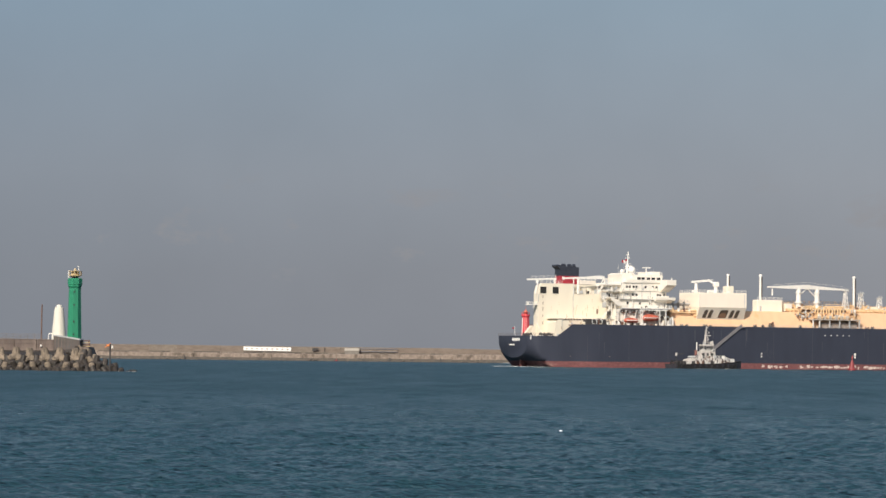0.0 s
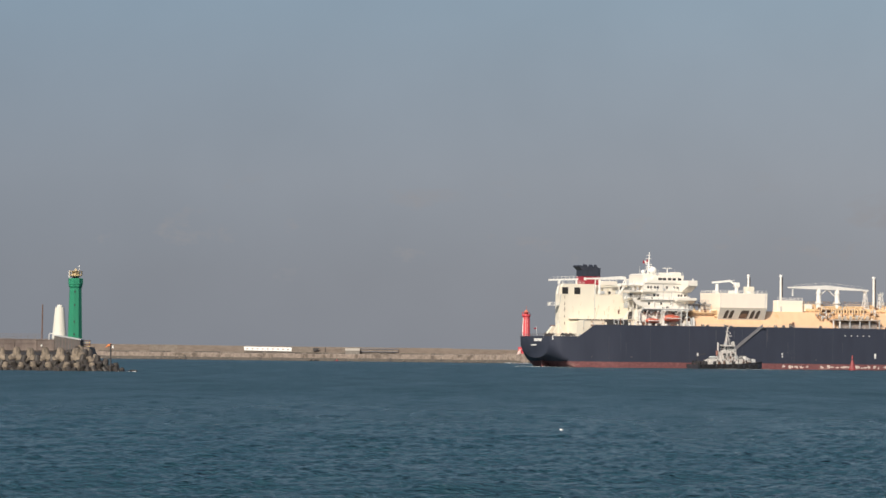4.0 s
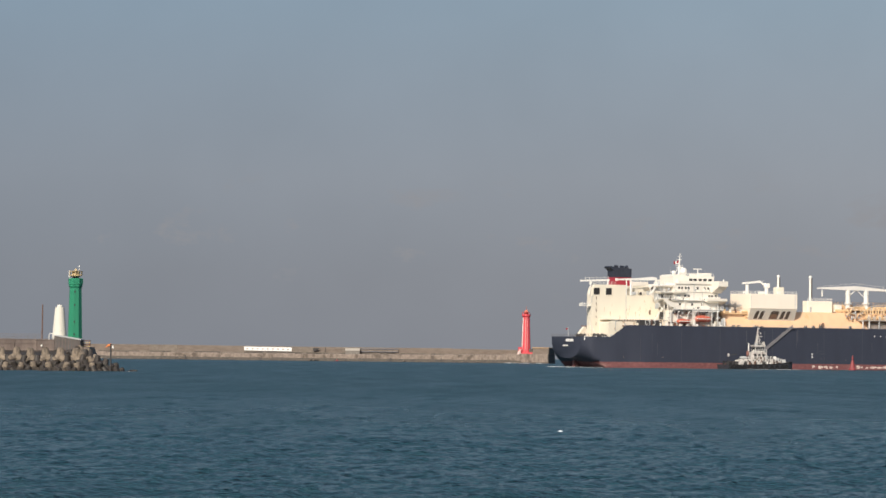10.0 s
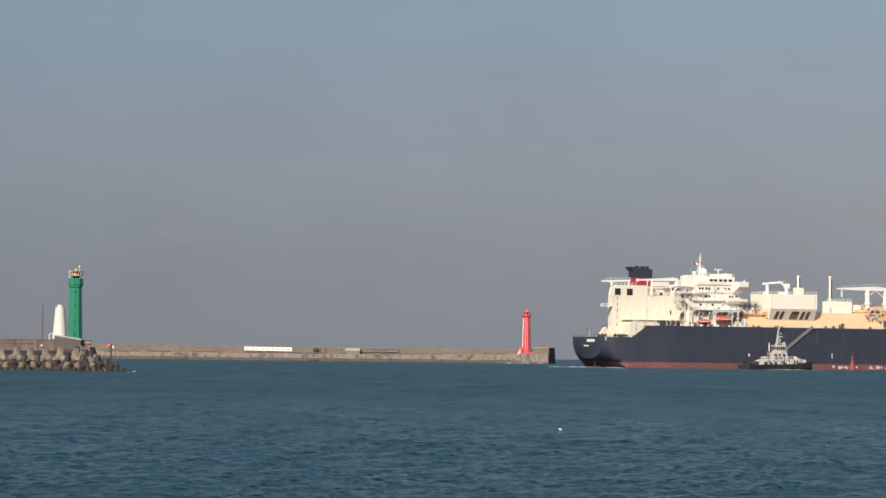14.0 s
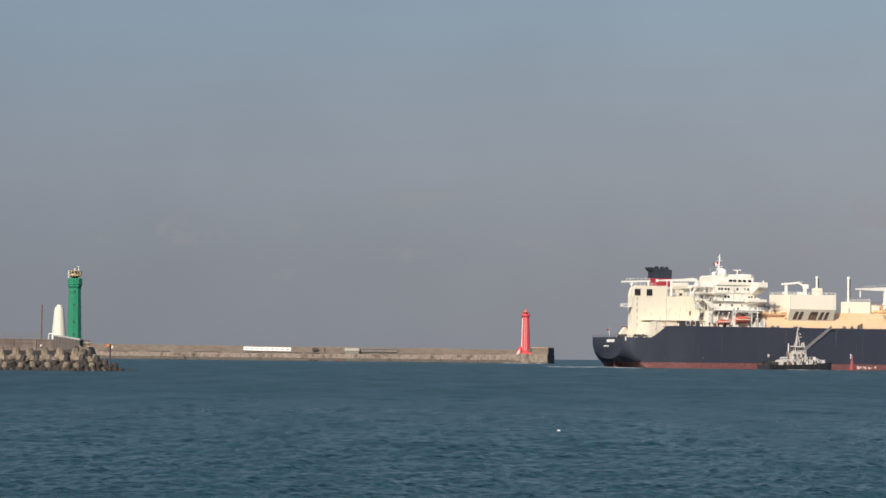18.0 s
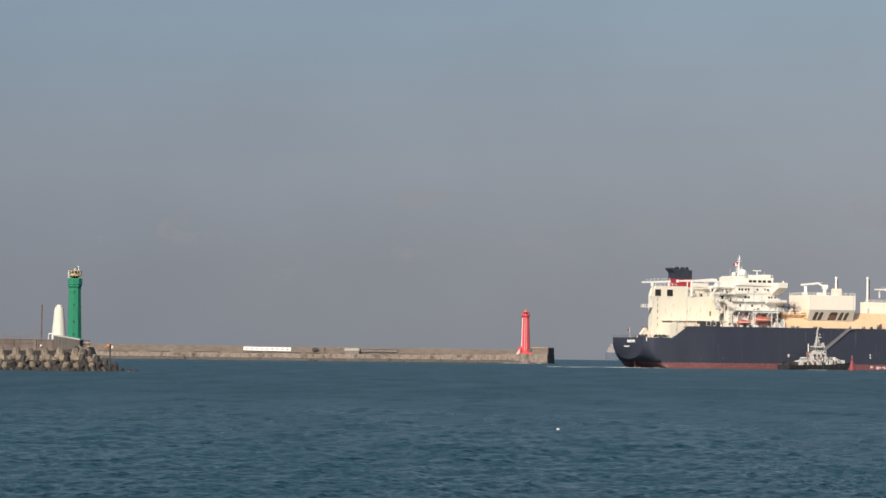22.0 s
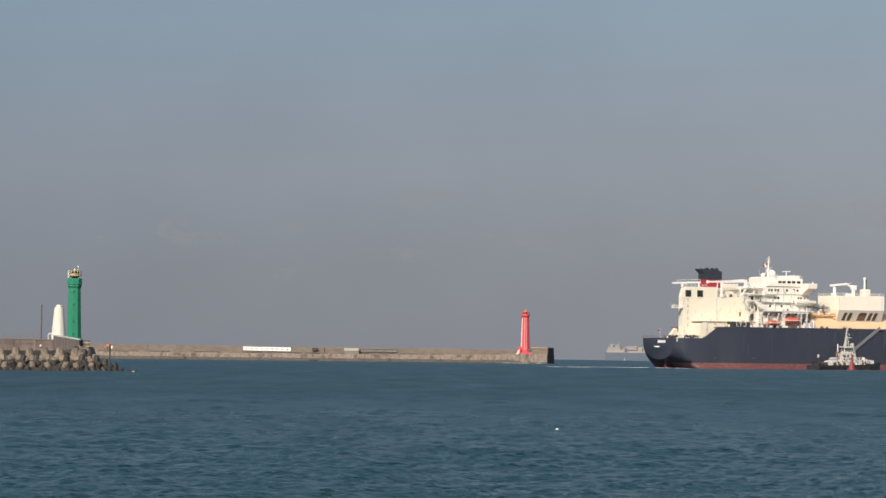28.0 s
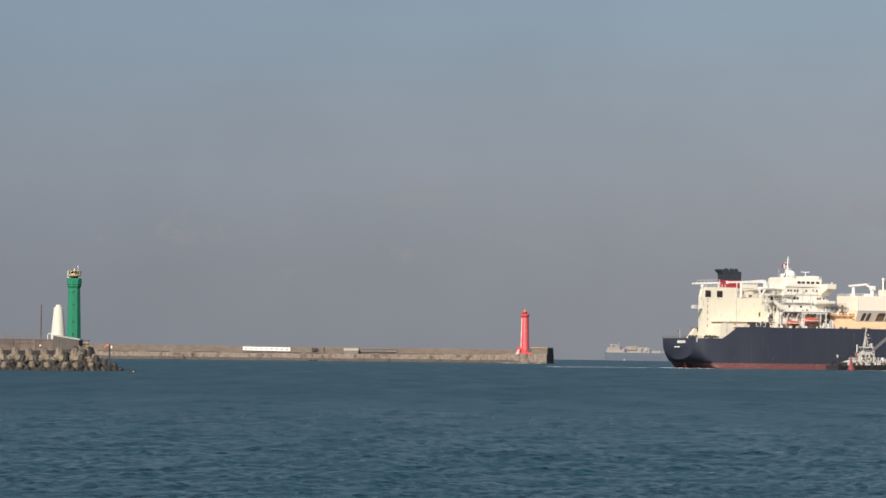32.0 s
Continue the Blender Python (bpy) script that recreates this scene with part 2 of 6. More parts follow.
def sea_material():
    m = bpy.data.materials.new("sea_water")
    m.use_nodes = True
    n, l = m.node_tree.nodes, m.node_tree.links
    p = n["Principled BSDF"]
    tc = n.new("ShaderNodeTexCoord")
    big = n.new("ShaderNodeTexNoise")
    big.inputs["Scale"].default_value, big.inputs["Detail"].default_value = 0.03, 4
    l.new(tc.outputs["Object"], big.inputs["Vector"])
    mx = n.new("ShaderNodeMix")
    mx.data_type = "RGBA"
    mx.inputs[6].default_value, mx.inputs[7].default_value = (0.0135, 0.044, 0.060, 1), (0.020, 0.057, 0.076, 1)
    l.new(big.outputs[0], mx.inputs["Factor"])
    l.new(mx.outputs[2], p.inputs["Base Color"])
    p.inputs["IOR"].default_value = 1.333
    # far out the ripples are too small to see one by one: there they roughen the surface
    sp, far = n.new("ShaderNodeSeparateXYZ"), n.new("ShaderNodeMapRange")
    l.new(tc.outputs["Object"], sp.inputs[0])
    l.new(sp.outputs["Y"], far.inputs["Value"])
    far.inputs["From Min"].default_value, far.inputs["From Max"].default_value = 120, 440
    far.inputs["To Min"].default_value, far.inputs["To Max"].default_value = 0.185, 0.40
    # gusts ruffle the water in long patches
    gm, gust, gr = n.new("ShaderNodeMapping"), n.new("ShaderNodeTexNoise"), n.new("ShaderNodeMapRange")
    gm.inputs["Scale"].default_value = (0.11, 0.016, 1.0)
    gust.inputs["Scale"].default_value, gust.inputs["Detail"].default_value = 1.0, 6
    l.new(tc.outputs["Object"], gm.inputs[0])
    l.new(gm.outputs[0], gust.inputs["Vector"])
    l.new(gust.outputs[0], gr.inputs["Value"])
    gr.inputs["From Min"].default_value, gr.inputs["From Max"].default_value = 0.25, 0.75
    gr.inputs["To Min"].default_value, gr.inputs["To Max"].default_value = -0.07, 0.07
    add = n.new("ShaderNodeMath")
    l.new(far.outputs[0], add.inputs[0])
    l.new(gr.outputs[0], add.inputs[1])
    l.new(add.outputs[0], p.inputs["Roughness"])
    prev = None
    for scale, dist, stretch in ((0.5, 0.34, (1, 1, 1)), (1.9, 0.25, (0.6, 1, 1)), (6.0, 0.19, (0.5, 1, 1))):
        mp, nz, bp = n.new("ShaderNodeMapping"), n.new("ShaderNodeTexNoise"), n.new("ShaderNodeBump")
        mp.inputs["Scale"].default_value = stretch
        nz.inputs["Scale"].default_value, nz.inputs["Detail"].default_value = scale, 5
        l.new(tc.outputs["Object"], mp.inputs[0])
        l.new(mp.outputs[0], nz.inputs["Vector"])
        l.new(nz.outputs[0], bp.inputs["Height"])
        bp.inputs["Distance"].default_value, bp.inputs["Strength"].default_value = dist, 1.0
        if prev:
            l.new(prev.outputs[0], bp.inputs["Normal"])
        prev = bp
    l.new(prev.outputs[0], p.inputs["Normal"])
    return m


SEA = sea_material()


# ---- mesh helpers ----
def box(bm, x0, x1, y0, y1, z0, z1, bev=0.0):
    """An upright box; bev: its chamfer."""
    r = bmesh.ops.create_cube(bm, size=1.0, matrix=Matrix.Translation(((x0 + x1) / 2, (y0 + y1) / 2, (z0 + z1) / 2)) @ Matrix.Diagonal((x1 - x0, y1 - y0, z1 - z0, 1)))
    if bev:
        edges = list({e for v in r["verts"] for e in v.link_edges})
        bmesh.ops.bevel(bm, geom=edges, offset=bev, segments=1, affect="EDGES")
    return bm


def ring_loft(bm, rings, cap=True, closed=True):
    """A skin over rings of equally many points."""
    vs = [[bm.verts.new(p) for p in r] for r in rings]
    k = len(rings[0])
    for a, b in zip(vs, vs[1:]):
        for i in range(k if closed else k - 1):
            j = (i + 1) % k
            bm.faces.new((a[i], a[j], b[j], b[i]))
    if cap:
        bm.faces.new(vs[0][::-1])
        bm.faces.new(vs[-1])
    return bm


def rod(bm, p0, p1, r0, r1=None, n=8):
    """A round bar from p0 to p1, tapered from r0 to r1."""
    p0, p1 = Vector(p0), Vector(p1)
    r1 = r0 if r1 is None else r1
    z = (p1 - p0).normalized()
    x = z.orthogonal().normalized()
    y = z.cross(x)
    rings = [[tuple(p + r * (math.cos(6.283185 * i / n) * x + math.sin(6.283185 * i / n) * y)) for i in range(n)] for p, r in ((p0, r0), (p1, r1))]
    return ring_loft(bm, rings)


def turned(bm, profile, n=16, at=(0, 0, 0), turn=0.0):
    """A body of revolution (or of n flat sides) from (radius, height) pairs."""
    rings = [[(at[0] + r * math.cos(turn + 6.283185 * i / n), at[1] + r * math.sin(turn + 6.283185 * i / n), at[2] + z) for i in range(n)] for r, z in profile]
    return ring_loft(bm, rings)


def slab(bm, poly, axis, lo, hi):
    """A flat polygon drawn out along an axis; poly holds the two other coordinates in xyz order."""
    def place(p, w):
        q = list(p)
        q.insert("xyz".index(axis), w)
        return tuple(q)
    return ring_loft(bm, [[place(p, lo) for p in poly], [place(p, hi) for p in poly]])


def bar(bm, p0, p1, w, h=None):
    """A square bar from p0 to p1, w wide and h high."""
    p0, p1 = Vector(p0), Vector(p1)
    h = h or w
    d = (p1 - p0).normalized()
    side = d.cross(Vector((0, 0, 1)))
    side = side.normalized() if side.length > 1e-4 else Vector((1, 0, 0))
    up = side.cross(d)
    return ring_loft(bm, [[tuple(p + a * side * w / 2 + b * up * h / 2) for a, b in ((-1, -1), (1, -1), (1, 1), (-1, 1))] for p in (p0, p1)])


def path(bm, pts, r, n=8):
    """A pipe along points."""
    for a, b in zip(pts, pts[1:]):
        rod(bm, a, b, r, r, n)
    return bm


def mesh_of(name, bm, material, smooth=False):
    bmesh.ops.recalc_face_normals(bm, faces=bm.faces)
    me = bpy.data.meshes.new(name)
    bm.to_mesh(me)
    bm.free()
    me.materials.append(material)
    if smooth:
        me.shade_smooth()
        me.set_sharp_from_angle(angle=radians(38))
    else:
        me.shade_flat()
    return me


def part(name, bm, material, parent, label="", smooth=False):
    """Links a bmesh as one mesh object under a thing or a part."""
    ob = new(name, mesh_of(name, bm, material, smooth))
    ob.parent = parent
    return tagged(ob, label)


def piece(name, me, parent, m=None):
    """Links a shared mesh once more under a thing or a part, at the pose m."""
    ob = new(name, me)
    ob.parent = parent
    if m is not None:
        ob.matrix_basis = m
    return ob


def thing(name, label, category, m=None, group=""):
    ob = new(name)
    if m is not None:
        ob.matrix_basis = m
    return tagged(ob, label, category, group)


def single(name, bm, material, label, category, m=None, group="", kind="", smooth=False):
    """A thing of one mesh."""
    ob = new(name, mesh_of(name, bm, material, smooth))
    if m is not None:
        ob.matrix_basis = m
    return tagged(ob, label, category, group, kind)


def bmn():
    return bmesh.new()


# ---- sea ----
def wave_parts():
    """Wind waves: length, heading, height and phase of each component."""
    rng = np.random.default_rng(7)
    out = []
    for i in range(88):
        lam = 0.28 * (9 / 0.28) ** (i / 87)
        ang = radians(-74) + rng.normal(0, 0.62)
        k = 2 * math.pi / lam
        amp = 0.054 / k * (1.0 if lam < 0.6 else (0.6 / lam) ** 0.65) * (1 + 0.8 * min(max((lam - 3) / 4, 0), 1))
        out.append((lam, k * math.cos(ang), k * math.sin(ang), amp, rng.uniform(0, 6.28)))
    return out


WAVES = wave_parts()
DRIFT = (0.28, -1.0)        # metres a second


def sea_height(x, y, t):
    return sum(a * math.cos(kx * (x - DRIFT[0] * t) + ky * (y - DRIFT[1] * t) + ph) for lam, kx, ky, a, ph in WAVES if lam > 0.6)


def build_sea():
    d, rows = 95.0, []
    while d < 1500:
        rows.append(d)
        d += min(0.12 * (d / 100) ** 1.6, 1.9)
    while d < 4870:
        rows.append(d)
        d *= 1.03
    rows = np.array([-4800, -2400, -900, -200, 0, 50, 80] + rows + [4880.0])
    cols = np.concatenate([[-80, -30, -10, -4, -1.8], np.linspace(-1, 1, 801), [1.8, 4, 10, 30, 80]])
    half = 0.130 * np.clip(rows, 90, None) + 13
    Y = np.repeat(rows[:, None], len(cols), 1)
    X = np.clip(cols[None, :] * half[:, None], -4900, 4900)
    cell = np.maximum(0.42 * np.gradient(rows)[:, None] * np.ones_like(X), np.abs(np.gradient(X, axis=1)))
    Z, DX, DY = np.zeros_like(X), np.zeros_like(X), np.zeros_like(X)
    for lam, kx, ky, amp, ph0 in WAVES:
        fade = np.clip((lam / cell - 2.2) / 2.0, 0, 1) * amp
        use = fade.max(axis=1) > 0
        lo, hi = np.argmax(use), len(use) - np.argmax(use[::-1])
        f, k = fade[lo:hi], math.hypot(kx, ky)
        ph = kx * X[lo:hi] + ky * Y[lo:hi] + ph0
        Z[lo:hi] += f * np.cos(ph)
        sn = f * np.sin(ph) / k
        DX[lo:hi] -= kx * sn
        DY[lo:hi] -= ky * sn
    P = np.stack([X + DX, Y + DY, Z], -1).reshape(-1, 3)
    nr, nc = X.shape
    idx = np.arange(nr * nc).reshape(nr, nc)
    quads = np.stack([idx[:-1, :-1], idx[:-1, 1:], idx[1:, 1:], idx[1:, :-1]], -1).reshape(-1, 4)
    me = bpy.data.meshes.new("sea")
    me.vertices.add(len(P))
    me.vertices.foreach_set("co", P.ravel())
    me.loops.add(quads.size)
    me.loops.foreach_set("vertex_index", quads.ravel())
    me.polygons.add(len(quads))
    me.polygons.foreach_set("loop_start", np.arange(0, quads.size, 4))
    me.update(calc_edges=True)
    me.shade_smooth()
    me.materials.append(SEA)
    return tagged(new("water", me), "teal blue-grey sea ruffled by small wind waves", "sea", kind="structure")


sea = build_sea()


# ---- gas carrier: local x forward from the stern, y to port, z up from the waterline ----
HEADING = 23.5
carrier = thing("gas_carrier", "large gas carrier with navy hull and cream superstructure, under way", "ship", pose(28.3, 1411, 0, 0, 0, HEADING))
HALF, DECK, POOP, LENGTH, BOOT = 22.5, 17.1, 12.35, 288.0, 2.4


def half_deck(x):
    if x < 34:
        return 16.6 + (HALF - 16.6) * math.sin(max(x, 0) / 34 * math.pi / 2) ** 0.8 - 3.0 * (1 - min(x / 4.5, 1)) ** 2.5
    if x > 225:
        return HALF * math.sqrt(max(1 - ((x - 225) / (LENGTH - 225)) ** 2.4, 0.0004))
    return HALF


def keel(x):
    return float(np.interp(x, (0, 2, 4, 6, 8, 12, 18, 40), (3.7, 3.25, 2.4, 1.1, -0.3, -2.6, -5.0, -9.5)))


def boot_line(x):
    return float(np.interp(x, (2, 6), (2.1, BOOT)))


def fullness(x):
    return float(np.interp(x, (0, 1.5, 3, 5, 9, 14, 20, 28), (3.0, 5.0, 12.0, 32.0, 80.0, 116.0, 120.0, 120.0))) - 116 * min(max((x - 225) / 60, 0), 1)


def flare(x):
    """The quarter leans out towards the deck, up to the knuckle."""
    return float(np.interp(x, (0, 1.5, 4, 18, 22.5, 26), (0.0, 0.02, 0.04, 0.05, 0.01, 0.0)))


def deck_z(x):
    return POOP if x <= 10.2 else DECK if x >= 16.5 else POOP + (DECK - POOP) * (x - 10.2) / 6.3


def hull_half(x, z, top):
    zk = keel(x)
    q = min(max((z - zk) / (top - zk), 0), 1)
    lean = 1 - flare(x) * (1 - q)
    return half_deck(x) * lean * (1 - (1 - q) ** fullness(x)) ** 0.5 if q > 0 else 0.0


STATIONS = [0, 0.05, 0.15, 0.4, 0.8, 1.3, 2.0, 2.5, 3, 3.7, 4.5, 6, 7.7, 9.0, 10.2, 11.6, 13, 14.8, 16.5, 18, 19.5, 21, 23, 25, 27.5, 30, 33, 36, 40, 44, 54, 66, 80, 110, 150, 190, 225, 238, 250, 260, 268, 275, 280, 284, 287, LENGTH]


def hull_skin(lo, hi, n):
    """Both sides of the hull between two heights (functions of x), stern to bow."""
    bm = bmn()
    rows = []
    for x in STATIONS:
        a, b = lo(x), hi(x)
        zs = [a + (b - a) * (i / n) ** 1.7 for i in range(n + 1)]
        sb = [(x + 0.10 * max(0, 9.0 - z) * max(0, 1 - x / 8), -hull_half(x, z, DECK if x > 16.4 else max(deck_z(x), POOP)), z) for z in zs]
        cut = lambda z: z if z < 3 else min(z, 3 + (z - 3) / max(b - 3, 0.1) * (min(b, deck_z(x - 3.2)) - 3))
        rows.append(sb[::-1] + [(p[0], -p[1], cut(p[2])) for p in sb])
    ring_loft(bm, rows, cap=True, closed=False)
    bmesh.ops.remove_doubles(bm, verts=bm.verts, dist=0.003)
    return bm


hull = part("hull", hull_skin(lambda x: max(boot_line(x), keel(x)), deck_z, 14), NAVY, carrier, "dark navy painted hull topsides", smooth=True)
boot = part("boot_topping", hull_skin(keel, lambda x: max(boot_line(x), keel(x)), 8), ANTIFOUL, carrier, "dull red boot-topping with scuffed patches", smooth=True)
for ob in (hull, boot):
    ob.data.set_sharp_from_angle(angle=0.8)


def deck_plate(name, xs, z, label):
    rim = [(x, hull_half(x, z - 0.3, deck_z(x)) - 0.25) for x in xs]
    part(name, slab(bmn(), [(x, -h) for x, h in rim] + [(x, h) for x, h in reversed(rim)], "z", z - 0.3, z), DECKRED, carrier, label)


RUDDER = mat("dull_red_underwater_paint", (0.12, 0.048, 0.046), 0.7, var=0.25, size=1.0)
deck_plate("main_deck", [x for x in STATIONS if x >= 16.5], DECK - 0.08, "red-brown painted steel deck")
deck_plate("mooring_deck", (0.3, 2, 4, 6, 8, 9.4, 12, 15.4), POOP - 1.1, "red-brown aft mooring deck")
part("rudder", slab(bmn(), [(3.0, -6), (6.2, -6), (6.2, 2.6), (3.3, 2.9)], "y", -0.6, 0.6), RUDDER, carrier, "dull red rudder head under the counter")
part("skeg", slab(bmn(), [(13.0, -6), (24, -6), (24, -2.0), (14.5, -1.8)], "y", -0.9, 0.9), RUDDER, carrier, "dull red skeg ahead of the rudder")
# worn and painted marks on the starboard side
SIDE = -HALF


def side_mark(name, x0, x1, z0, z1, material, label, parent, y=SIDE, proud=0.05):
    part(name, box(bmn(), x0, x1, y - proud, y + 0.1, z0, z1), material, parent, label)


rng = random.Random(5)
for x0, x1, wide in ((100.5, 102.0, 0.8), (103.5, 112.6, 1.6), (118.5, 120.0, 0.8), (121.5, 141.8, 2.6), (143, 146, 1.2), (148, 158, 2.0)):
    x = x0
    while x < x1:
        w = rng.uniform(0.5, 1.3) * wide
        lo = rng.uniform(0.5, 1.05)
        top = min(lo + rng.uniform(0.5, 1.2), 2.1)
        w = min(w, x1 - x)
        skew = rng.uniform(-0.5, 0.5)
        poly = [(x, lo), (x + w * 0.5, lo - rng.uniform(0, 0.35)), (x + w, lo + rng.uniform(-0.1, 0.3)), (x + w + skew * 0.5, top - rng.uniform(0, 0.3)), (x + w * 0.45 + skew, top), (x + skew * 0.6, top - rng.uniform(0.0, 0.4))]
        part("scuff", slab(bmn(), poly, "y", SIDE - 0.05, SIDE + 0.1), SCUFF, boot, "pale scuffed paint patch")
        x += w + rng.choice((0.05, 0.1, 0.25, 0.9))
# long faint rub marks down the side
for i in range(12):
    x, top, h = rng.uniform(24, 165), rng.uniform(9, 16.5), rng.uniform(2.5, 8.0)
    w, y = rng.uniform(0.3, 0.7), -hull_half(x, 9, DECK)
    part("rub_mark", slab(bmn(), [(x, top), (x + w, top), (x + w * 0.7, max(top - h, 2.6)), (x + w * 0.3, max(top - h, 2.6))], "y", y - 0.012, y + 0.05), SEAM, hull, "faint rub mark down the plating")
for i in range(16):
    x, z, w = rng.uniform(101, 106), rng.uniform(3.4, 8.2), rng.uniform(0.5, 1.6)
    part("scratch", bar(bmn(), (x, SIDE - 0.02, z), (x + w, SIDE - 0.02, z + rng.uniform(-0.6, 0.6)), 0.06, 0.09), SEAM, hull, "faint scratch in the paint")
for x in (129.8, 132.7, 135.5, 138.3, 141.1):
    part("hull_mark", rod(bmn(), (x, SIDE + 0.02, 14.05), (x, SIDE - 0.07, 14.05), 0.24, 0.24, 12), WHITE, hull, "round white mark on the hull")
for x, z, w, h in ((100.2, 6.3, 0.6, 0.7), (100.3, 5.2, 0.5, 0.8), (143.6, 6.3, 0.8, 1.2), (143.7, 5.3, 0.6, 1.0), (15.6, 4.4, 0.4, 0.5), (31.8, 4.4, 0.7, 0.35), (116, 4.0, 0.5, 0.25), (133, 4.0, 0.4, 0.25)):
    side_mark("draught_mark", x, x + w, z - h / 2, z + h / 2, WHITE if h > 0.6 else STEELG, "white hull mark", hull, y=-hull_half(x, z, DECK) + 0.02, proud=0.08)
for x in (22.5, 40.5, 58, 82, 106, 124, 150):
    side_mark("weld_seam", x, x + 0.14, 2.6, 16.6, SEAM, "vertical plate seam", hull, y=-hull_half(x, 9, DECK), proud=0.03)
# name and home port on the transom, as bars
for z, y0, y1, h in ((10.9, -6.6, 0.6, 1.1), (8.8, -1.4, 3.4, 0.5)):
    n = 6 if h > 1 else 5
    for i in range(n):
        a, b = y0 + (y1 - y0) * i / n, y0 + (y1 - y0) * (i + 0.78) / n
        x = 0.10 * max(0, 9.0 - z)
        part("name_mark", box(bmn(), x - 0.10, x + 0.2, a, b, z - h / 2, z + h / 2), WHITE, hull, "white painted bar of lettering")


def rail_post_mesh(h, r, material):
    return mesh_of("post", box(bmn(), -r, r, -r, r, 0, h), material)


POST = rail_post_mesh(1.1, 0.06, WHITE)


def railing(parent, pts, step=2.2, h=1.1, material=WHITE, bars=(1.1, 0.75, 0.4), r=0.045, post=None):
    """A ship's rail along points: bars in one mesh, each post a piece under it."""
    rl = part("railing", path(bmn(), [(x, y, z + bars[0]) for x, y, z in pts], r, 6), material, parent)
    for h in bars[1:]:
        part("rail_bar", path(bmn(), [(x, y, z + h) for x, y, z in pts], r, 6), material, rl)
    for a, b in zip(pts, pts[1:]):
        a, b = Vector(a), Vector(b)
        k = max(1, round((b - a).length / step))
        for i in range(k + 1):
            piece("post", post or POST, rl, Matrix.Translation(a + (b - a) * i / k))
    return rl


# -- stern fittings
railing(carrier, [(9.2, -half_deck(9.2) + 0.3, POOP - 0.1), (4, -half_deck(4) + 0.3, POOP - 0.1), (0.5, -14.5, POOP - 0.1), (0.3, 14.5, POOP - 0.1)], step=2.0, material=STEELG, post=rail_post_mesh(1.1, 0.05, STEELG), r=0.025)
bm = rod(bmn(), (0.6, -1.0, 11), (0.2, -1.0, 16.2), 0.09, 0.06, 8)
staff = part("flagstaff", bm, WHITE, carrier)
part("ensign", slab(bmn(), [(0.15, 15.2), (-0.7, 15.0), (-0.75, 15.6), (0.18, 15.8)], "y", -1.04, -0.96), FUNNEL_RED, staff, "small red ensign")
for x, y, s in ((2.2, -9, 1.2), (5.2, -6, 1.1), (7.6, -12, 1.0), (10.5, -15.2, 1.1), (13.2, -15.5, 1.1), (6.6, -15.6, 1.25)):
    bm = bmn()
    rod(bm, (x - 1.2 * s, y, 12.4), (x + 1.2 * s, y, 12.4), 0.85 * s, 0.85 * s, 12)
    for e in (-1.3, 0, 1.3):
        rod(bm, (x + e * s - 0.1, y, 12.4), (x + e * s + 0.1, y, 12.4), 1.1 * s, 1.1 * s, 12)
    box(bm, x - 1.6 * s, x + 1.6 * s, y - 0.7, y + 0.7, 10.98, 11.6, 0.05)
    part("mooring_winch", bm, rng.choice((DARK, DARK, DARK, BROWN)), carrier, "dark mooring winch")
for x in (1.5, 4.5, 8.0):
    bm = bmn()
    yy = -half_deck(x) + 1.1
    for dx in (-0.5, 0.5):
        rod(bm, (x + dx, yy, 10.9), (x + dx, yy, 12.5), 0.28, 0.28, 10)
        rod(bm, (x + dx, yy, 12.4), (x + dx, yy, 12.6), 0.36, 0.36, 10)
    part("bollard", bm, WHITE, carrier)
# sloping cream shield and stair at the casing's foot
part("stair_house", slab(bmn(), [(3.4, 11.0), (6.8, 11.0), (6.8, 16.8), (6.0, 17.2)], "y", -8.4, -7.6), CREAM, carrier)
part("stair_house", slab(bmn(), [(5.0, 11.0), (10.4, 11.0), (10.4, 16.3), (9.6, 16.5)], "y", 3.0, 5.0), CREAM, carrier, "cream sloping stair house")
railing(carrier, [(8.6, -11.0, 11.0), (5.8, -9.2, 17.6)], step=1.2)

# -- engine casing
bm = bmn()
side = [(6.6, 11.0), (37.2, 11.0), (37.2, 24.6), (34.0, 29.4), (22.2, 29.4), (22.2, 33.4), (8.6, 33.4), (7.4, 32.4), (6.6, 29.5)]
slab(bm, side, "y", -9.0, -5.2)
casing = part("engine_casing", bm, CREAM, carrier, "tall cream engine casing")
part("casing_core", slab(bmn(), [(15, 11.0), (36.3, 11.0), (36.3, 26.0), (35.4, 29.2), (34.4, 33.0), (15, 33.3)], "y", -5.15, 9), CREAM, carrier, "inner cream casing")
for x in (7.65, 13.05):
    bm = box(bmn(), x, x + 2.7, -9.06, -8.95, 29.3, 32.0, 0.03)
    lv = part("louvre", bm, LOUVRE, casing, "square dark ventilation louvre")
    fr = bmn()
    for a, b, c, d in ((x - .18, x, 29.1, 32.2), (x + 2.7, x + 2.88, 29.1, 32.2), (x, x + 2.7, 29.1, 29.3), (x, x + 2.7, 32.0, 32.2)):
        box(fr, a, b, -9.12, -8.97, c, d)
    part("louvre_frame", fr, CREAM, casing)
    for i in range(9):
        piece_z = 29.45 + i * 0.28
        part("slat", bar(bmn(), (x + 0.05, -9.10, piece_z), (x + 2.65, -9.10, piece_z), 0.10, 0.06), DARK, casing)
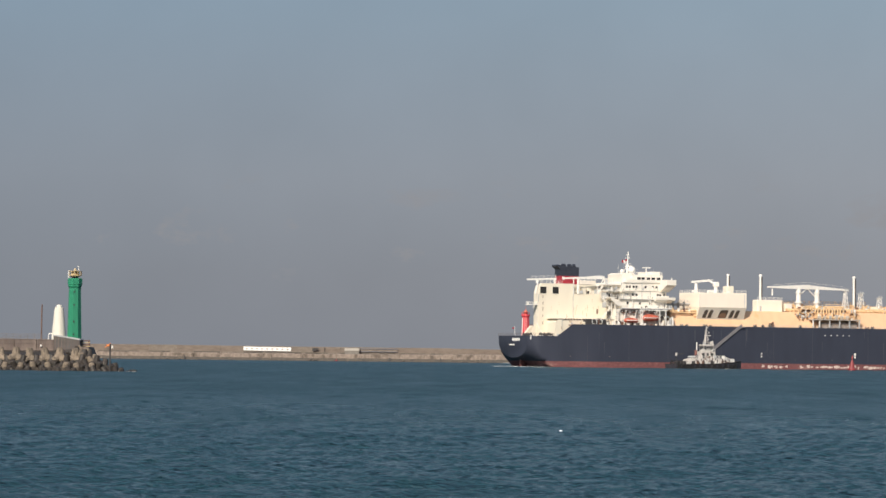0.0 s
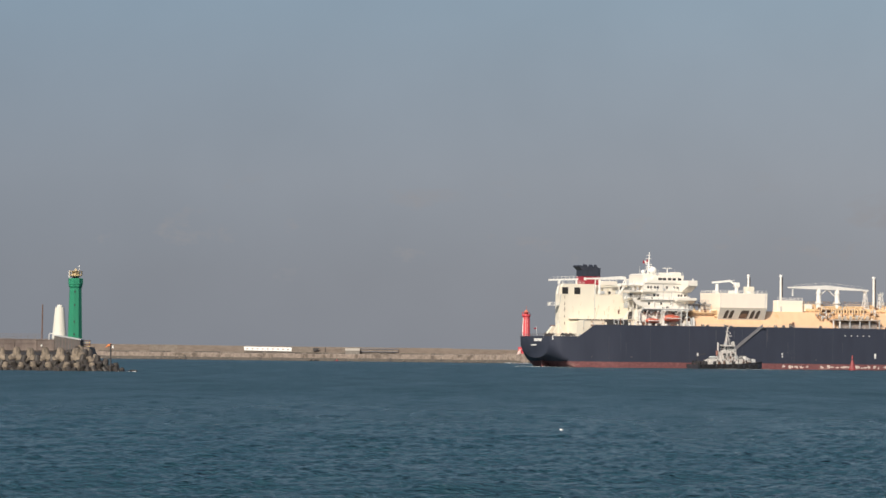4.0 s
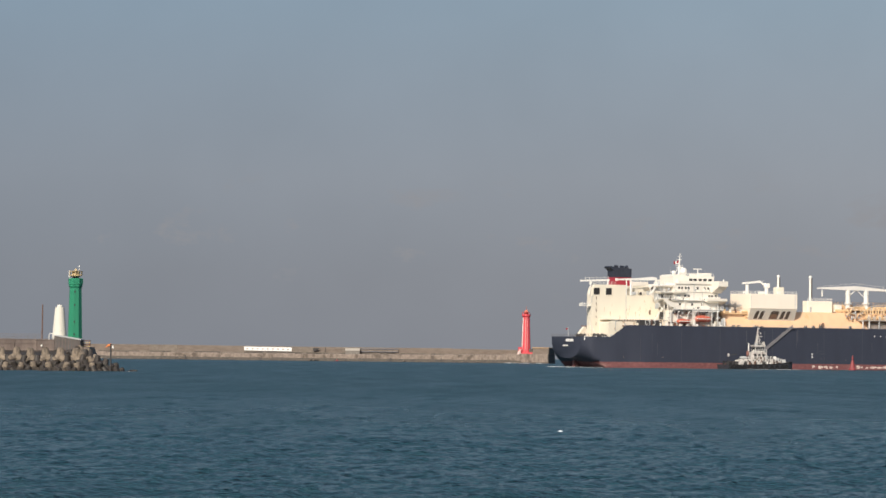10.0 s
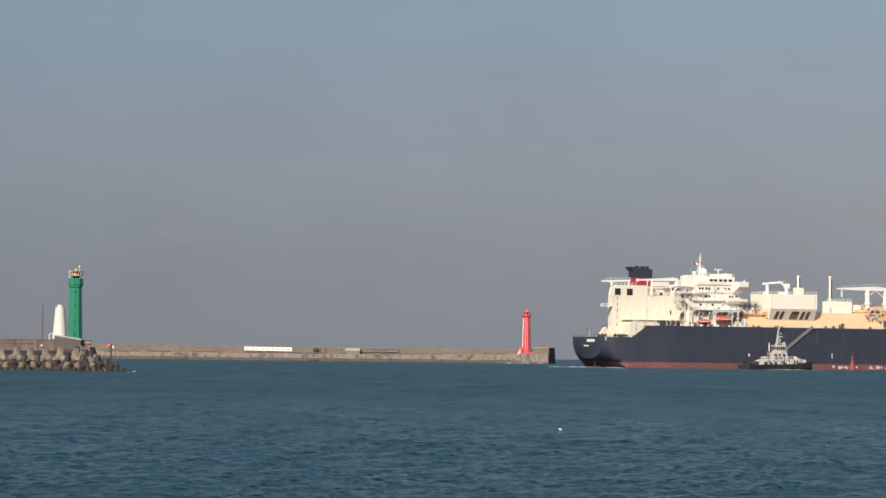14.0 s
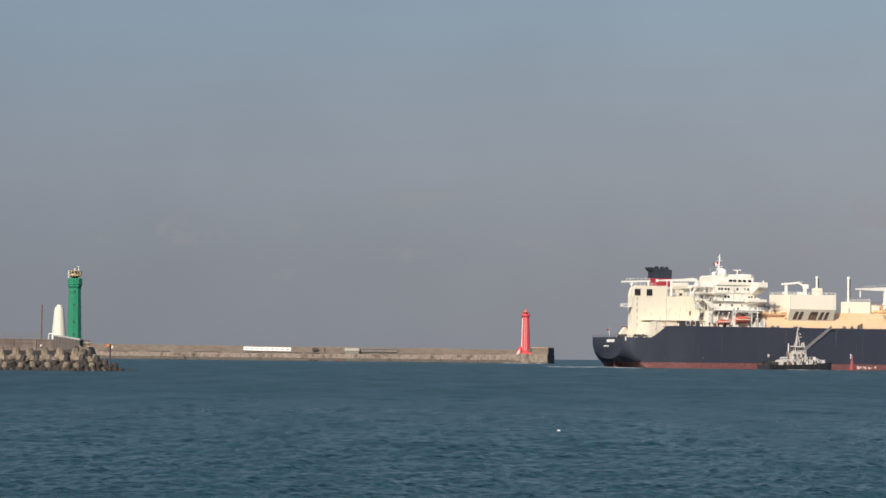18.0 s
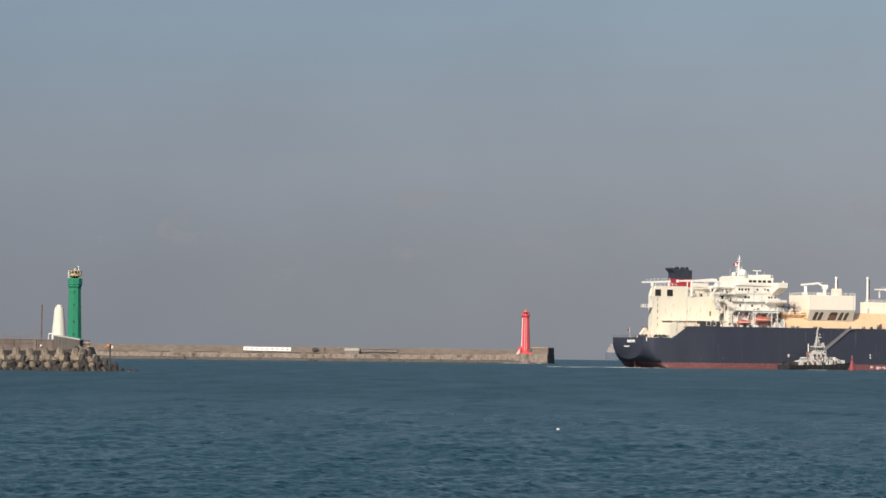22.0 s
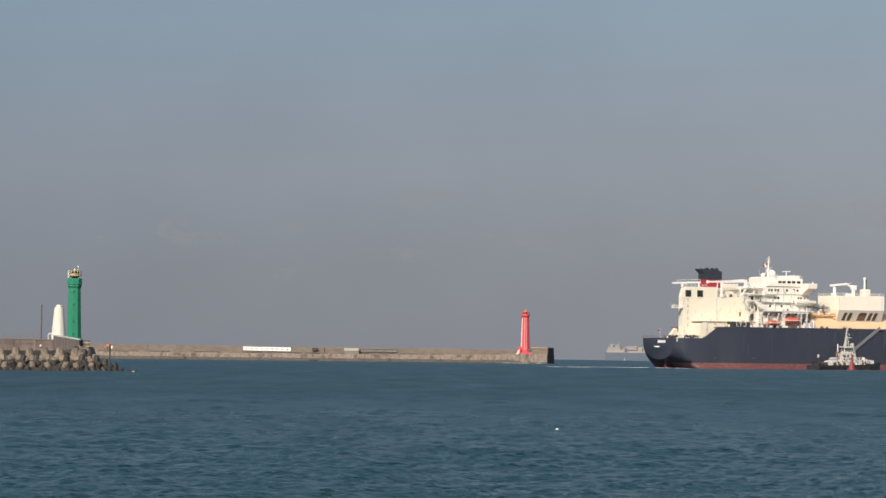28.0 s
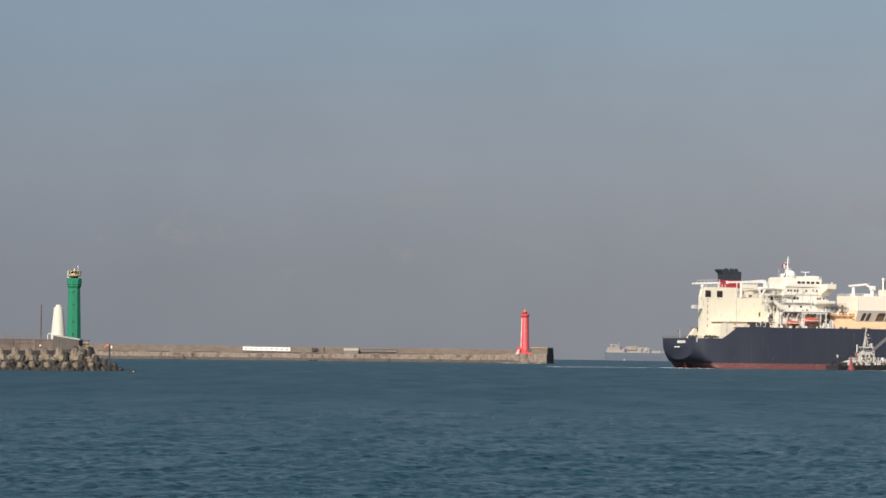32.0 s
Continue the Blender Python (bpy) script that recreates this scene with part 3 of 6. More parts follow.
# vertical pipe, seam and ledge
part("vent_pipe", path(bmn(), [(7.5, -9.12, 28.9), (6.9, -9.12, 28.6), (6.8, -9.12, 26.0)], 0.10), GREYP, casing)
bm = bmn()
for z0, z1 in ((27.4, 28.7), (24.9, 26.2), (22.3, 24.0), (19.9, 20.8), (17.0, 18.2)):
    box(bm, 8.78, 8.93, -9.16, -8.98, z0, z1)
part("ladder", bm, BROWN, casing, "rusty wall ladder")
part("seam", box(bmn(), 22.1, 22.3, -9.07, -8.98, 19, 33.3), GREYP, casing)
part("door", box(bmn(), 32.6, 33.3, -9.09, -8.95, 21.6, 23.4, 0.02), BROWN, casing, "rust-brown steel door")
# deckhouse under the casing
dh = part("deckhouse", slab(bmn(), [(10.2, 11.0), (45.0, 11.0), (45.0, 19.2), (12.0, 19.2), (10.6, 18.0)], "y", -17.3, -7.0), CREAM, carrier, "cream lower deckhouse")
part("deck_edge", box(bmn(), 10.4, 37.0, -17.6, -9.02, 19.22, 19.5), CREAM, carrier, "cream overhanging walkway")
railing(carrier, [(10.5, -9.3, 19.5), (10.5, -17.5, 19.5), (37.0, -17.5, 19.5)], step=2.2, r=0.025, post=rail_post_mesh(1.1, 0.035, WHITE))
for x in (30, 36):
    part("pillar", box(bmn(), x, x + 0.35, -17.7, -17.35, 11.0 if x < 15 else 16.8, 19.22), CREAM, carrier)
# mooring winch on the main deck: housings, drums with flanges, a brake stand
for x0, x1, y0, z1 in ((22.0, 24.6, -21.7, 19.3), (24.9, 26.3, -21.5, 19.0), (28.9, 30.8, -21.7, 19.2)):
    part("winch_housing", box(bmn(), x0, x1, y0, -18.6, 16.85, z1, 0.15), DARK, carrier, "dark winch housing")
for x0, x1, r in ((24.5, 26.6, 0.75), (26.4, 28.9, 0.85)):
    drum = part("winch_drum", rod(bmn(), (x0, -21.0, 18.15), (x1, -21.0, 18.15), r, None, 14), DARK, carrier, "dark winch drum")
    for x in (x0, x1 - 0.16):
        part("drum_flange", rod(bmn(), (x, -21.0, 18.15), (x + 0.16, -21.0, 18.15), r + 0.45, None, 16), GREYP, drum)
part("winch_bed", box(bmn(), 21.8, 31.0, -21.8, -18.2, 16.85, 17.3, 0.06), DARK, carrier, "dark winch bed")
part("brake_stand", box(bmn(), 27.3, 27.7, -21.9, -21.5, 17.2, 19.5, 0.05), BROWN, carrier, "brown brake stand")
part("dark_locker", box(bmn(), 31.4, 33.0, -20.2, -17.9, 16.85, 18.5, 0.1), LOUVRE, carrier, "dark deck machinery")
for x, z in ((24.9, 19.3), (27.4, 19.6), (29.9, 19.3), (33.4, 19.2)):
    part("machinery_frame", path(bmn(), [(x, -20.9, 16.9), (x, -20.9, z), (x + 1.6, -20.9, z)], 0.1, 6), GREYP, carrier, "grey machinery frame")
part("green_locker", box(bmn(), 22.4, 24.9, -20.3, -18.8, 16.85, 18.9, 0.1), mat("dull_green_paint", (0.10, 0.14, 0.11), 0.6, var=0.2), carrier)
# stay, pipe and a few lockers on the deckhouse
part("wall_pipe", path(bmn(), [(15.2, -17.42, 19.3), (13.4, -17.42, 18.6), (13.4, -17.42, 14.5)], 0.11, 6), GREYP, dh)
for x, w, h in ((17.4, 0.5, 0.9), (24.2, 0.6, 1.1)):
    part("wall_locker", box(bmn(), x, x + w, -17.6, -17.3, 17.0, 17.0 + h, 0.05), GREYP, dh)
part("locker", box(bmn(), 11.2, 12.6, -17.9, -17.3, 11.0, 13.2, 0.1), GREYP, dh)
# brown dashes stand in for stanchion shadows under the walkway's edge
SHADOW_DASH = mesh_of("underpiece", box(bmn(), 0, 0.55, -0.10, 0.0, 0, 0.34), BROWN)
for k in range(17):
    piece("underpiece", SHADOW_DASH, dh, pose(14.6 + k * 1.25, -17.62, 18.95))
# roof fittings of the casing
railing(carrier, [(8.7, -5.4, 33.4), (8.7, -8.8, 33.4), (17.4, -8.8, 33.4)], step=1.6, r=0.03)
gantry = part("gantry_beam", bar(bmn(), (2.7, -7.0, 34.8), (15.6, -7.0, 35.3), 0.6, 0.7), WHITE, carrier, "white overhanging gantry beam")
for x, z in ((7.0, 35.0), (14.9, 35.2)):
    part("gantry_post", bar(bmn(), (x, -7.0, 33.3), (x, -7.0, z), 0.55), WHITE, gantry)
part("gantry_brace", bar(bmn(), (7.8, -7.0, 35.2), (5.4, -9.1, 29.0), 0.25), WHITE, gantry)
railing(carrier, [(5.0, -6.8, 35.2), (15.4, -6.8, 35.6)], step=1.7, bars=(0.9,))
jib = part("crane_jib", slab(bmn(), [(17.7, 35.25), (36.0, 35.5), (36.0, 36.6), (34.0, 36.9), (27.0, 36.3), (17.7, 35.85)], "y", -9.3, -8.7), WHITE, carrier, "white provision crane jib")
part("jib_head", box(bmn(), 17.4, 18.3, -9.4, -8.6, 34.9, 36.1, 0.1), WHITE, jib)
for x, z in ((22.4, 35.6), (24.4, 35.7)):
    part("crane_post", rod(bmn(), (x, -8.9, 29.3), (x, -8.9, z), 0.22 if x < 24 else 0.5, None, 10), WHITE, jib)
part("jib_stay", bar(bmn(), (32.6, -9, 30.0), (35.6, -9, 35.6), 0.35), WHITE, jib)
part("grey_housing", box(bmn(), 27.2, 34.2, -5.1, 2.0, 33.2, 34.9, 0.1), HOUSE_WHITE, carrier, "white roof housing")
railing(carrier, [(27.4, -5.0, 34.9), (34.0, -5.0, 34.9)], step=1.5)
railing(carrier, [(22.6, -8.8, 29.4), (30.8, -8.8, 29.4)], step=1.6)
for x, z, w in ((26.6, 29.4, 2.0), (29.3, 29.4, 1.6)):
    part("vent_box", box(bmn(), x, x + w, -7.5, -5.4, z, z + 2.4, 0.1), CREAM, carrier)
# aft platform
plat = part("lookout_platform", box(bmn(), 2.2, 6.6, -9.2, -7.0, 24.6, 24.85), WHITE, carrier, "small white overhanging platform")
railing(carrier, [(6.4, -9.1, 24.85), (2.3, -9.1, 24.85), (2.3, -7.1, 24.85)], step=1.0)
part("lamp_box", box(bmn(), 2.4, 3.1, -8.6, -7.8, 24.85, 26.0, 0.1), WHITE, plat)

# -- funnel
funnel = part("funnel", slab(bmn(), [(19.0, 33.3), (26.9, 33.3), (26.9, 36.6), (18.8, 36.6)], "y", -4.2, 1.2), FUNNEL_RED, carrier, "red funnel band")
part("funnel_top", slab(bmn(), [(18.8, 36.6), (26.9, 36.6), (27.0, 40.1), (21.4, 40.3), (17.6, 41.1), (17.3, 40.6), (18.9, 39.2)], "y", -4.25, 1.25), FUNNEL_BLACK, funnel, "black funnel top with raked cowl")
for x, y, r, h in ((20.6, -2.6, 0.55, 0.9), (21.8, -0.8, 0.7, 0.6), (23.2, -2.4, 0.75, 0.55), (24.6, -1.2, 0.8, 0.5), (21.2, -3.3, 0.4, 0.9), (25.7, -2.6, 0.7, 0.6), (26.3, -0.6, 0.5, 0.8)):
    part("exhaust_pipe", path(bmn(), [(x, y, 39.8), (x, y, 40.3 + h * 0.6), (x - 0.5, y, 40.3 + h)], r, 10), FUNNEL_BLACK, funnel, "sooty exhaust pipe")

# -- accommodation block
house = part("accommodation_block", slab(bmn(), [(40.8, 16.85), (60.4, 16.85), (60.4, 34.3), (41.6, 34.3), (40.8, 33.2)], "y", -16, 14), HOUSE_WHITE, carrier, "cream accommodation block in tiers")
WIN = mesh_of("window", box(bmn(), -0.42, 0.42, -0.05, 0.05, -0.46, 0.46, 0.03), WINDOW)
WIN_W = mesh_of("window", box(bmn(), -0.75, 0.75, -0.05, 0.05, -0.45, 0.45, 0.03), WINDOW)
rows = ((32.5, (42.6, 43.9, 45.6, 46.9, 51.0, 54.3, 55.9)), (29.3, (45.4, 47.0, 56.4, 57.6, 59.3)), (25.9, (42.9, 48.4, 53.0)), (22.5, (39.8, 41.2, 42.6, 45.8, 47.3, 55.0)))
tier_a = part("boat_deck_house", slab(bmn(), [(36.4, 16.85), (57.0, 16.85), (57.0, 23.5), (36.4, 23.5)], "y", -19.2, -15.9), HOUSE_WHITE, carrier, "cream boat deck house")
tier_b = part("upper_deck_house", slab(bmn(), [(37.2, 23.7), (58.6, 23.7), (58.6, 27.3), (37.2, 27.3)], "y", -17.6, -15.9), HOUSE_WHITE, carrier, "cream upper deck house")
for z, xs in rows:
    wall, y, dx = (tier_a, -19.23, -1.4) if z < 23 else (tier_b, -17.63, -0.7) if z < 27 else (house, -16.03, 0)
    for x in xs:
        piece("window", WIN, wall, pose(x + dx, y, z))
for x in (39.0, 43.4, 49.6, 54.2):
    part("door", box(bmn(), x, x + 0.85, -19.26, -19.15, 17.1, 19.2, 0.02), GREYP, tier_a)
part("louvre", box(bmn(), 41.6, 43.2, -16.06, -15.97, 29.0, 29.7), GREYP, house)
for z, y, x0, x1 in ((34.15, -16.4, 40.5, 61.2), (30.9, -16.3, 37.4, 60.7), (27.45, -18.6, 38.0, 59.6), (23.8, -21.2, 38.0, 60.4)):
    part("deck_edge", box(bmn(), x0, x1, y, -15.9, z, z + 0.28), HOUSE_WHITE if z > 28 else WHITE, carrier)
for z, y, x0, x1 in ((27.73, -18.5, 38.2, 59.5), (24.08, -21.1, 38.2, 60.3)):
    railing(carrier, [(x0, -16, z), (x0, y, z), (x1, y, z), (x1, -16, z)], step=2.2, r=0.03)
# soffits under the overhanging decks; the first one's grey paints its shade
part("soffit", slab(bmn(), [(-19.2, 23.1), (-21.1, 23.55), (-21.1, 23.78), (-19.2, 23.78)], "x", 38.2, 60.2), GREYP, carrier, "sloping soffit, the deck's shade in its grey")
part("soffit", slab(bmn(), [(-16.0, 26.0), (-20.2, 27.4), (-20.2, 28.4), (-16.0, 28.4)], "x", 53.6, 62.4), HOUSE_WHITE, carrier, "overhanging side platform")
part("soffit", slab(bmn(), [(-16.0, 29.9), (-17.8, 30.7), (-17.8, 31.3), (-16.0, 31.3)], "x", 39.6, 45.0), HOUSE_WHITE, carrier, "overhanging side platform")
part("curved_bulwark", slab(bmn(), [(33.2, 27.4), (35.2, 25.6), (38.0, 24.4), (41.0, 24.08), (41.0, 25.2), (38.2, 25.7), (36.2, 26.8), (34.4, 28.2)], "y", -20.6, -20.4), HOUSE_WHITE, carrier, "curved white bulwark")
# sloped bulwark screens between decks
part("screen", slab(bmn(), [(52.5, 27.6), (59.4, 27.6), (60.3, 29.0), (55.0, 28.9)], "y", -18.5, -18.3), HOUSE_WHITE, carrier)
for x in (36.6, 58):
    part("pillar", box(bmn(), x, x + 0.3, -20.4, -20.1, 16.85, 23.5), WHITE, carrier)
for x in (36.4, 44, 52, 59):
    part("pillar", box(bmn(), x, x + 0.28, -18.3, -18.0, 23.7, 27.3), WHITE, carrier)
# outside stairs between casing and house
for k, (xa, za, xb, zb) in enumerate(((33.5, 19.5, 37.0, 23.5), (37.0, 23.7, 33.8, 27.3), (33.8, 27.3, 37.2, 30.9), (31.5, 29.5, 34.5, 33.4))):
    bm = bmn()
    for y in (-12.4, -11.4):
        bar(bm, (xa, y, za), (xb, y, zb), 0.12, 0.3)
    for i in range(9):
        q = (i + 0.5) / 9
        box(bm, xa + (xb - xa) * q - 0.14, xa + (xb - xa) * q + 0.14, -12.4, -11.4, za + (zb - za) * q, za + (zb - za) * q + 0.06)
    part("stair", bm, WHITE, carrier, "white steel outside stair")
    railing(carrier, [(xa, -12.5, za), (xb, -12.5, zb)], step=1.4)
for z, x0, x1 in ((28.0, 35.6, 39.8), (30.6, 35.0, 39.8), (33.2, 34.4, 40.2)):
    out = -17.6 if z < 29 else -16.6 if z < 32 else -14.6
    ld = part("landing", box(bmn(), x0 - 1.0, x1 + 2.2, out, -9.1, z, z + 0.26), WHITE, carrier)
    part("underpiece", slab(bmn(), [(-9.1, z - 1.9), (-9.1, z), (out + 0.1, z), (out + 0.1, z - 0.15)], "x", x0 + 0.6, x0 + 0.9), GREYP, ld, "tapered steel bracket")
    part("apron_plate", slab(bmn(), [(-9.1, z - 1.2), (-9.1, z - 0.02), (out + 0.3, z - 0.02), (out + 0.3, z - 0.12)], "x", x0 - 0.6, x1 + 1.4), HOUSE_WHITE, ld, "sloping soffit")
    railing(carrier, [(x0 - 0.9, out + 0.1, z + 0.24), (x1 + 2.0, out + 0.1, z + 0.24)], step=1.5, r=0.03)
for x, z0, z1 in ((36.9, 19.3, 35.5),):
    part("pillar", box(bmn(), x, x + 0.3, -13.8, -13.5, z0, z1), WHITE, carrier)
part("vent_box", box(bmn(), 34.4, 36.6, -13.0, -11.0, 27.5, 30.4, 0.15), GREYP, carrier)
part("vent_box", box(bmn(), 35.2, 37.4, -12.0, -10.2, 31.2, 33.6, 0.15), GREYP, carrier)
for x, y, z, w, h, m in ((33.6, -12.6, 24.0, 1.4, 2.2, GREYP), (35.6, -13.2, 20.0, 1.2, 2.6, DARK), (34.2, -10.6, 27.6, 2.0, 2.6, GREYP), (36.0, -13.4, 28.0, 0.8, 1.8, DARK), (33.2, -9.8, 31.2, 1.2, 1.5, DARK), (35.6, -10.4, 33.5, 1.0, 2.0, GREYP), (37.2, -14.8, 24.1, 1.0, 1.6, DARK), (31.8, -8.6, 29.5, 1.2, 1.7, GREYP), (28.4, -8.8, 29.5, 0.8, 1.1, DARK), (24.8, -8.9, 29.5, 1.6, 1.2, GREYP), (38.4, -17.6, 23.9, 1.2, 1.1, GREYP), (50.0, -17.8, 23.9, 1.0, 1.0, DARK), (56.2, -17.9, 27.7, 0.9, 1.0, GREYP)):
    part("deck_fitting", box(bmn(), x, x + w, y - 0.5, y + 0.5, z, z + h, 0.1), m, carrier)
# lockers, vents and pipes along the decks
for z, y in ((23.78, -19.6), (27.58, -17.9), (31.18, -16.15)):
    x = 37.5
    while x < 58.5:
        w, h = rng.uniform(0.25, 0.9), rng.uniform(0.5, 1.5)
        part("deck_fitting", box(bmn(), x, x + w, y - 0.12, y + 0.25, z, z + h, 0.04), rng.choice((WHITE, WHITE, GREYP, GREYP, DARK if z < 28 else GREYP, CREAM)), carrier)
        x += rng.uniform(1.2, 3.4)
for x, z0, z1 in ((40.2, 27.6, 34.1), (49.3, 27.6, 34.1), (53.1, 27.6, 30.9), (59.6, 23.8, 30.6)):
    part("wall_pipe", rod(bmn(), (x, -16.12, z0), (x, -16.12, z1), 0.1, None, 6), GREYP, house)
# wheelhouse and bridge wing
wheel = part("wheelhouse", slab(bmn(), [(45.0, 34.4), (61.4, 34.4), (61.8, 37.5), (48.6, 37.5), (47.5, 36.2), (45.0, 36.2)], "y", -10, 10), HOUSE_WHITE, carrier, "cream wheelhouse")
for x in (51.0, 52.9, 55.3, 57.4, 59.8):
    piece("window", WIN_W, wheel, pose(x, -10.03, 36.0) @ Matrix.Diagonal((1.05, 1, 1.15, 1)))
part("bulwark", box(bmn(), 42.4, 61.2, -16.3, -16.1, 34.4, 35.4), HOUSE_WHITE, carrier)
wing = part("bridge_wing", slab(bmn(), [(-22.3, 33.3), (-22.3, 35.4), (22.3, 35.4), (22.3, 33.3), (16, 30.6), (-16.05, 30.6)], "x", 57.4, 61.6), HOUSE_WHITE, carrier, "cream bridge wing out to the ship's side")
part("wing_light", rod(bmn(), (60.0, -21.4, 35.4), (60.0, -21.4, 36.2), 0.3, 0.2, 10), WHITE, wing)
railing(carrier, [(47.6, -9.9, 37.5), (61.4, -9.9, 37.5)], step=1.8)
part("roof_house", box(bmn(), 57.4, 63.0 - 1.4, -8.0, 4, 37.5, 38.9, 0.15), HOUSE_WHITE, carrier)
part("roof_house", slab(bmn(), [(43.6, 34.4), (50.0, 34.4), (49.4, 38.0), (47.0, 38.3), (44.6, 38.2), (43.4, 37.6)], "y", -9.2, 3), HOUSE_WHITE, carrier)


def dome(name, x, y, z, r, parent):
    bm = bmesh.new()
    bmesh.ops.create_uvsphere(bm, u_segments=18, v_segments=12, radius=r, matrix=Matrix.Translation((x, y, z)))
    rod(bm, (x, y, z - r * 1.8), (x, y, z - r * 0.7), r * 0.55, r * 0.6, 10)
    return part(name, bm, WHITE, parent, "white radome", smooth=True)


dome("radome", 50.7, -4.0, 39.5, 1.55, carrier)
dome("radome", 45.8, -5.0, 38.9, 0.9, carrier)
mast = part("radar_mast", rod(bmn(), (49.0, -3.0, 37.5), (49.6, -3.0, 46.9), 0.45, 0.16, 10), WHITE, carrier, "white radar mast")
for z, w in ((42.0, 1.6), (44.4, 1.2), (45.6, 0.8)):
    part("yard", bar(bmn(), (49.3 - w, -3, z), (49.3 + w, -3, z), 0.2), WHITE, mast)
part("radar_scanner", box(bmn(), 48.0, 51.0, -3.3, -2.9, 40.9, 41.3, 0.05), WHITE, mast)
part("mast_brace", bar(bmn(), (47.2, -3, 37.9), (49.2, -3, 42.0), 0.22), WHITE, mast)
part("mast_brace", bar(bmn(), (51.2, -3, 37.9), (49.4, -3, 42.0), 0.22), WHITE, mast)
flag_w = part("flag", slab(bmn(), [(48.9, 42.7), (47.9, 42.3), (46.7, 42.6), (46.8, 43.7), (47.8, 43.5), (48.9, 44.0)], "y", -3.1, -3.0), WHITE, mast, "red and white flag")
part("flag_stripe", slab(bmn(), [(48.9, 43.1), (48.1, 42.9), (48.2, 43.75), (48.9, 44.05)], "y", -3.16, -2.95), FUNNEL_RED, flag_w, "red flag stripe")
part("flag_stripe", slab(bmn(), [(47.5, 42.4), (46.68, 42.55), (46.78, 43.75), (47.2, 43.65)], "y", -3.16, -2.95), FUNNEL_RED, flag_w, "red flag stripe")
ant = part("radar_post", rod(bmn(), (57.0, -4.5, 37.4), (57.0, -4.5, 40.4), 0.3, 0.2, 8), WHITE, carrier)
part("radar_scanner", box(bmn(), 55.1, 58.9, -4.7, -4.3, 40.4, 40.75, 0.05), WHITE, ant)
for x, z in ((44.2, 41.5), (46.6, 40.6), (52.6, 39.9), (60.2, 40.2)):
    part("whip_aerial", rod(bmn(), (x, -5, 36.5), (x, -5, z), 0.06, 0.03, 6), WHITE, carrier)


# lifeboats in their davits
def lifeboat(x0, x1, zc, s):
    rings = []
    n = 9
    for i in range(n):
        q = i / (n - 1)
        k = math.sqrt(max(1 - (2 * q - 1) ** 4, 0.02))
        x = x0 + (x1 - x0) * q
        rings.append([(x, -21.2 + 1.45 * k * math.cos(a), zc + s * (1.25 if math.sin(a) > 0 else 1.5) * (0.45 + 0.55 * k) * math.sin(a)) for a in [6.283185 * j / 14 for j in range(14)]])
    b = part("lifeboat", ring_loft(bmn(), rings), ORANGE, carrier, "orange enclosed lifeboat", smooth=True)
    part("coaming", box(bmn(), x0 + (x1 - x0) * 0.25, x0 + (x1 - x0) * 0.6, -21.9, -20.5, zc + s * 1.0, zc + s * 1.55, 0.12), ORANGE, b)
    part("fender_strip", bar(bmn(), (x0 + 0.4, -22.68, zc), (x1 - 0.4, -22.68, zc), 0.12, 0.25), WHITE, b)
    for x in (x0 + 0.8, x1 - 0.8):
        dv = part("davit", path(bmn(), [(x, -19.6, 16.9), (x, -20.2, 21.6), (x, -21.6, 22.9)], 0.24, 8), WHITE, b, "white davit arm")
        dv.parent = carrier
        part("fall", rod(bmn(), (x, -21.4, 22.8), (x, -21.3, zc + 1.0), 0.05, None, 6), STEELG, dv)


lifeboat(39.0, 45.3, 19.0, 0.66)
lifeboat(46.9, 54.4, 20.1, 0.92)
for x in (46.0, 46.9, 54.6, 57.2):
    part("davit_frame", box(bmn(), x, x + 0.28, -21.6, -21.3, 16.85, 23.4), WHITE, carrier)
part("davit_frame", bar(bmn(), (45.8, -21.4, 23.2), (58.2, -21.4, 23.2), 0.35), WHITE, carrier)
for x in (55.4, 56.5, 58.4, 59.6, 60.6):
    part("deck_gear", box(bmn(), x, x + 0.7, -20.9, -20.1, 16.85, 16.85 + rng.uniform(1.2, 4.5), 0.05), rng.choice((WHITE, CREAM, GREYP)), carrier)
x = 21.0
while x < 60:
    part("deck_gear", box(bmn(), x, x + rng.uniform(0.5, 1.3), -21.6, -20.9, 16.85, 16.85 + rng.uniform(0.6, 1.6), 0.05), rng.choice((WHITE, WHITE, CREAM, DARK, BROWN)), carrier)
    x += rng.uniform(1.5, 3.2)

# pipes, ladders and lockers crowded along the boat deck
rng = random.Random(91)
for i in range(60):
    x, z = rng.uniform(33.8, 61.0), rng.uniform(17.0, 22.6)
    if 38 < x < 55 and 17.4 < z + 0.6 and z < 21.6:
        z = rng.choice((17.0, 21.8))
    m = rng.choice((GREYP, GREYP, DARK, BROWN, WHITE, STEELG))
    if rng.random() < 0.5:
        d = rng.choice(((rng.uniform(0.8, 2.6), 0.0), (0.0, rng.uniform(0.8, 1.8)), (1.2, rng.uniform(-1, 1))))
        part("boat_deck_pipe", rod(bmn(), (x, -20.0, z), (x + d[0], -20.0, z + d[1]), rng.uniform(0.08, 0.16), None, 6), m, carrier)
    else:
        part("boat_deck_locker", box(bmn(), x, x + rng.uniform(0.3, 1.1), -20.2, -19.3, z, z + rng.uniform(0.4, 1.3), 0.05), m, carrier)
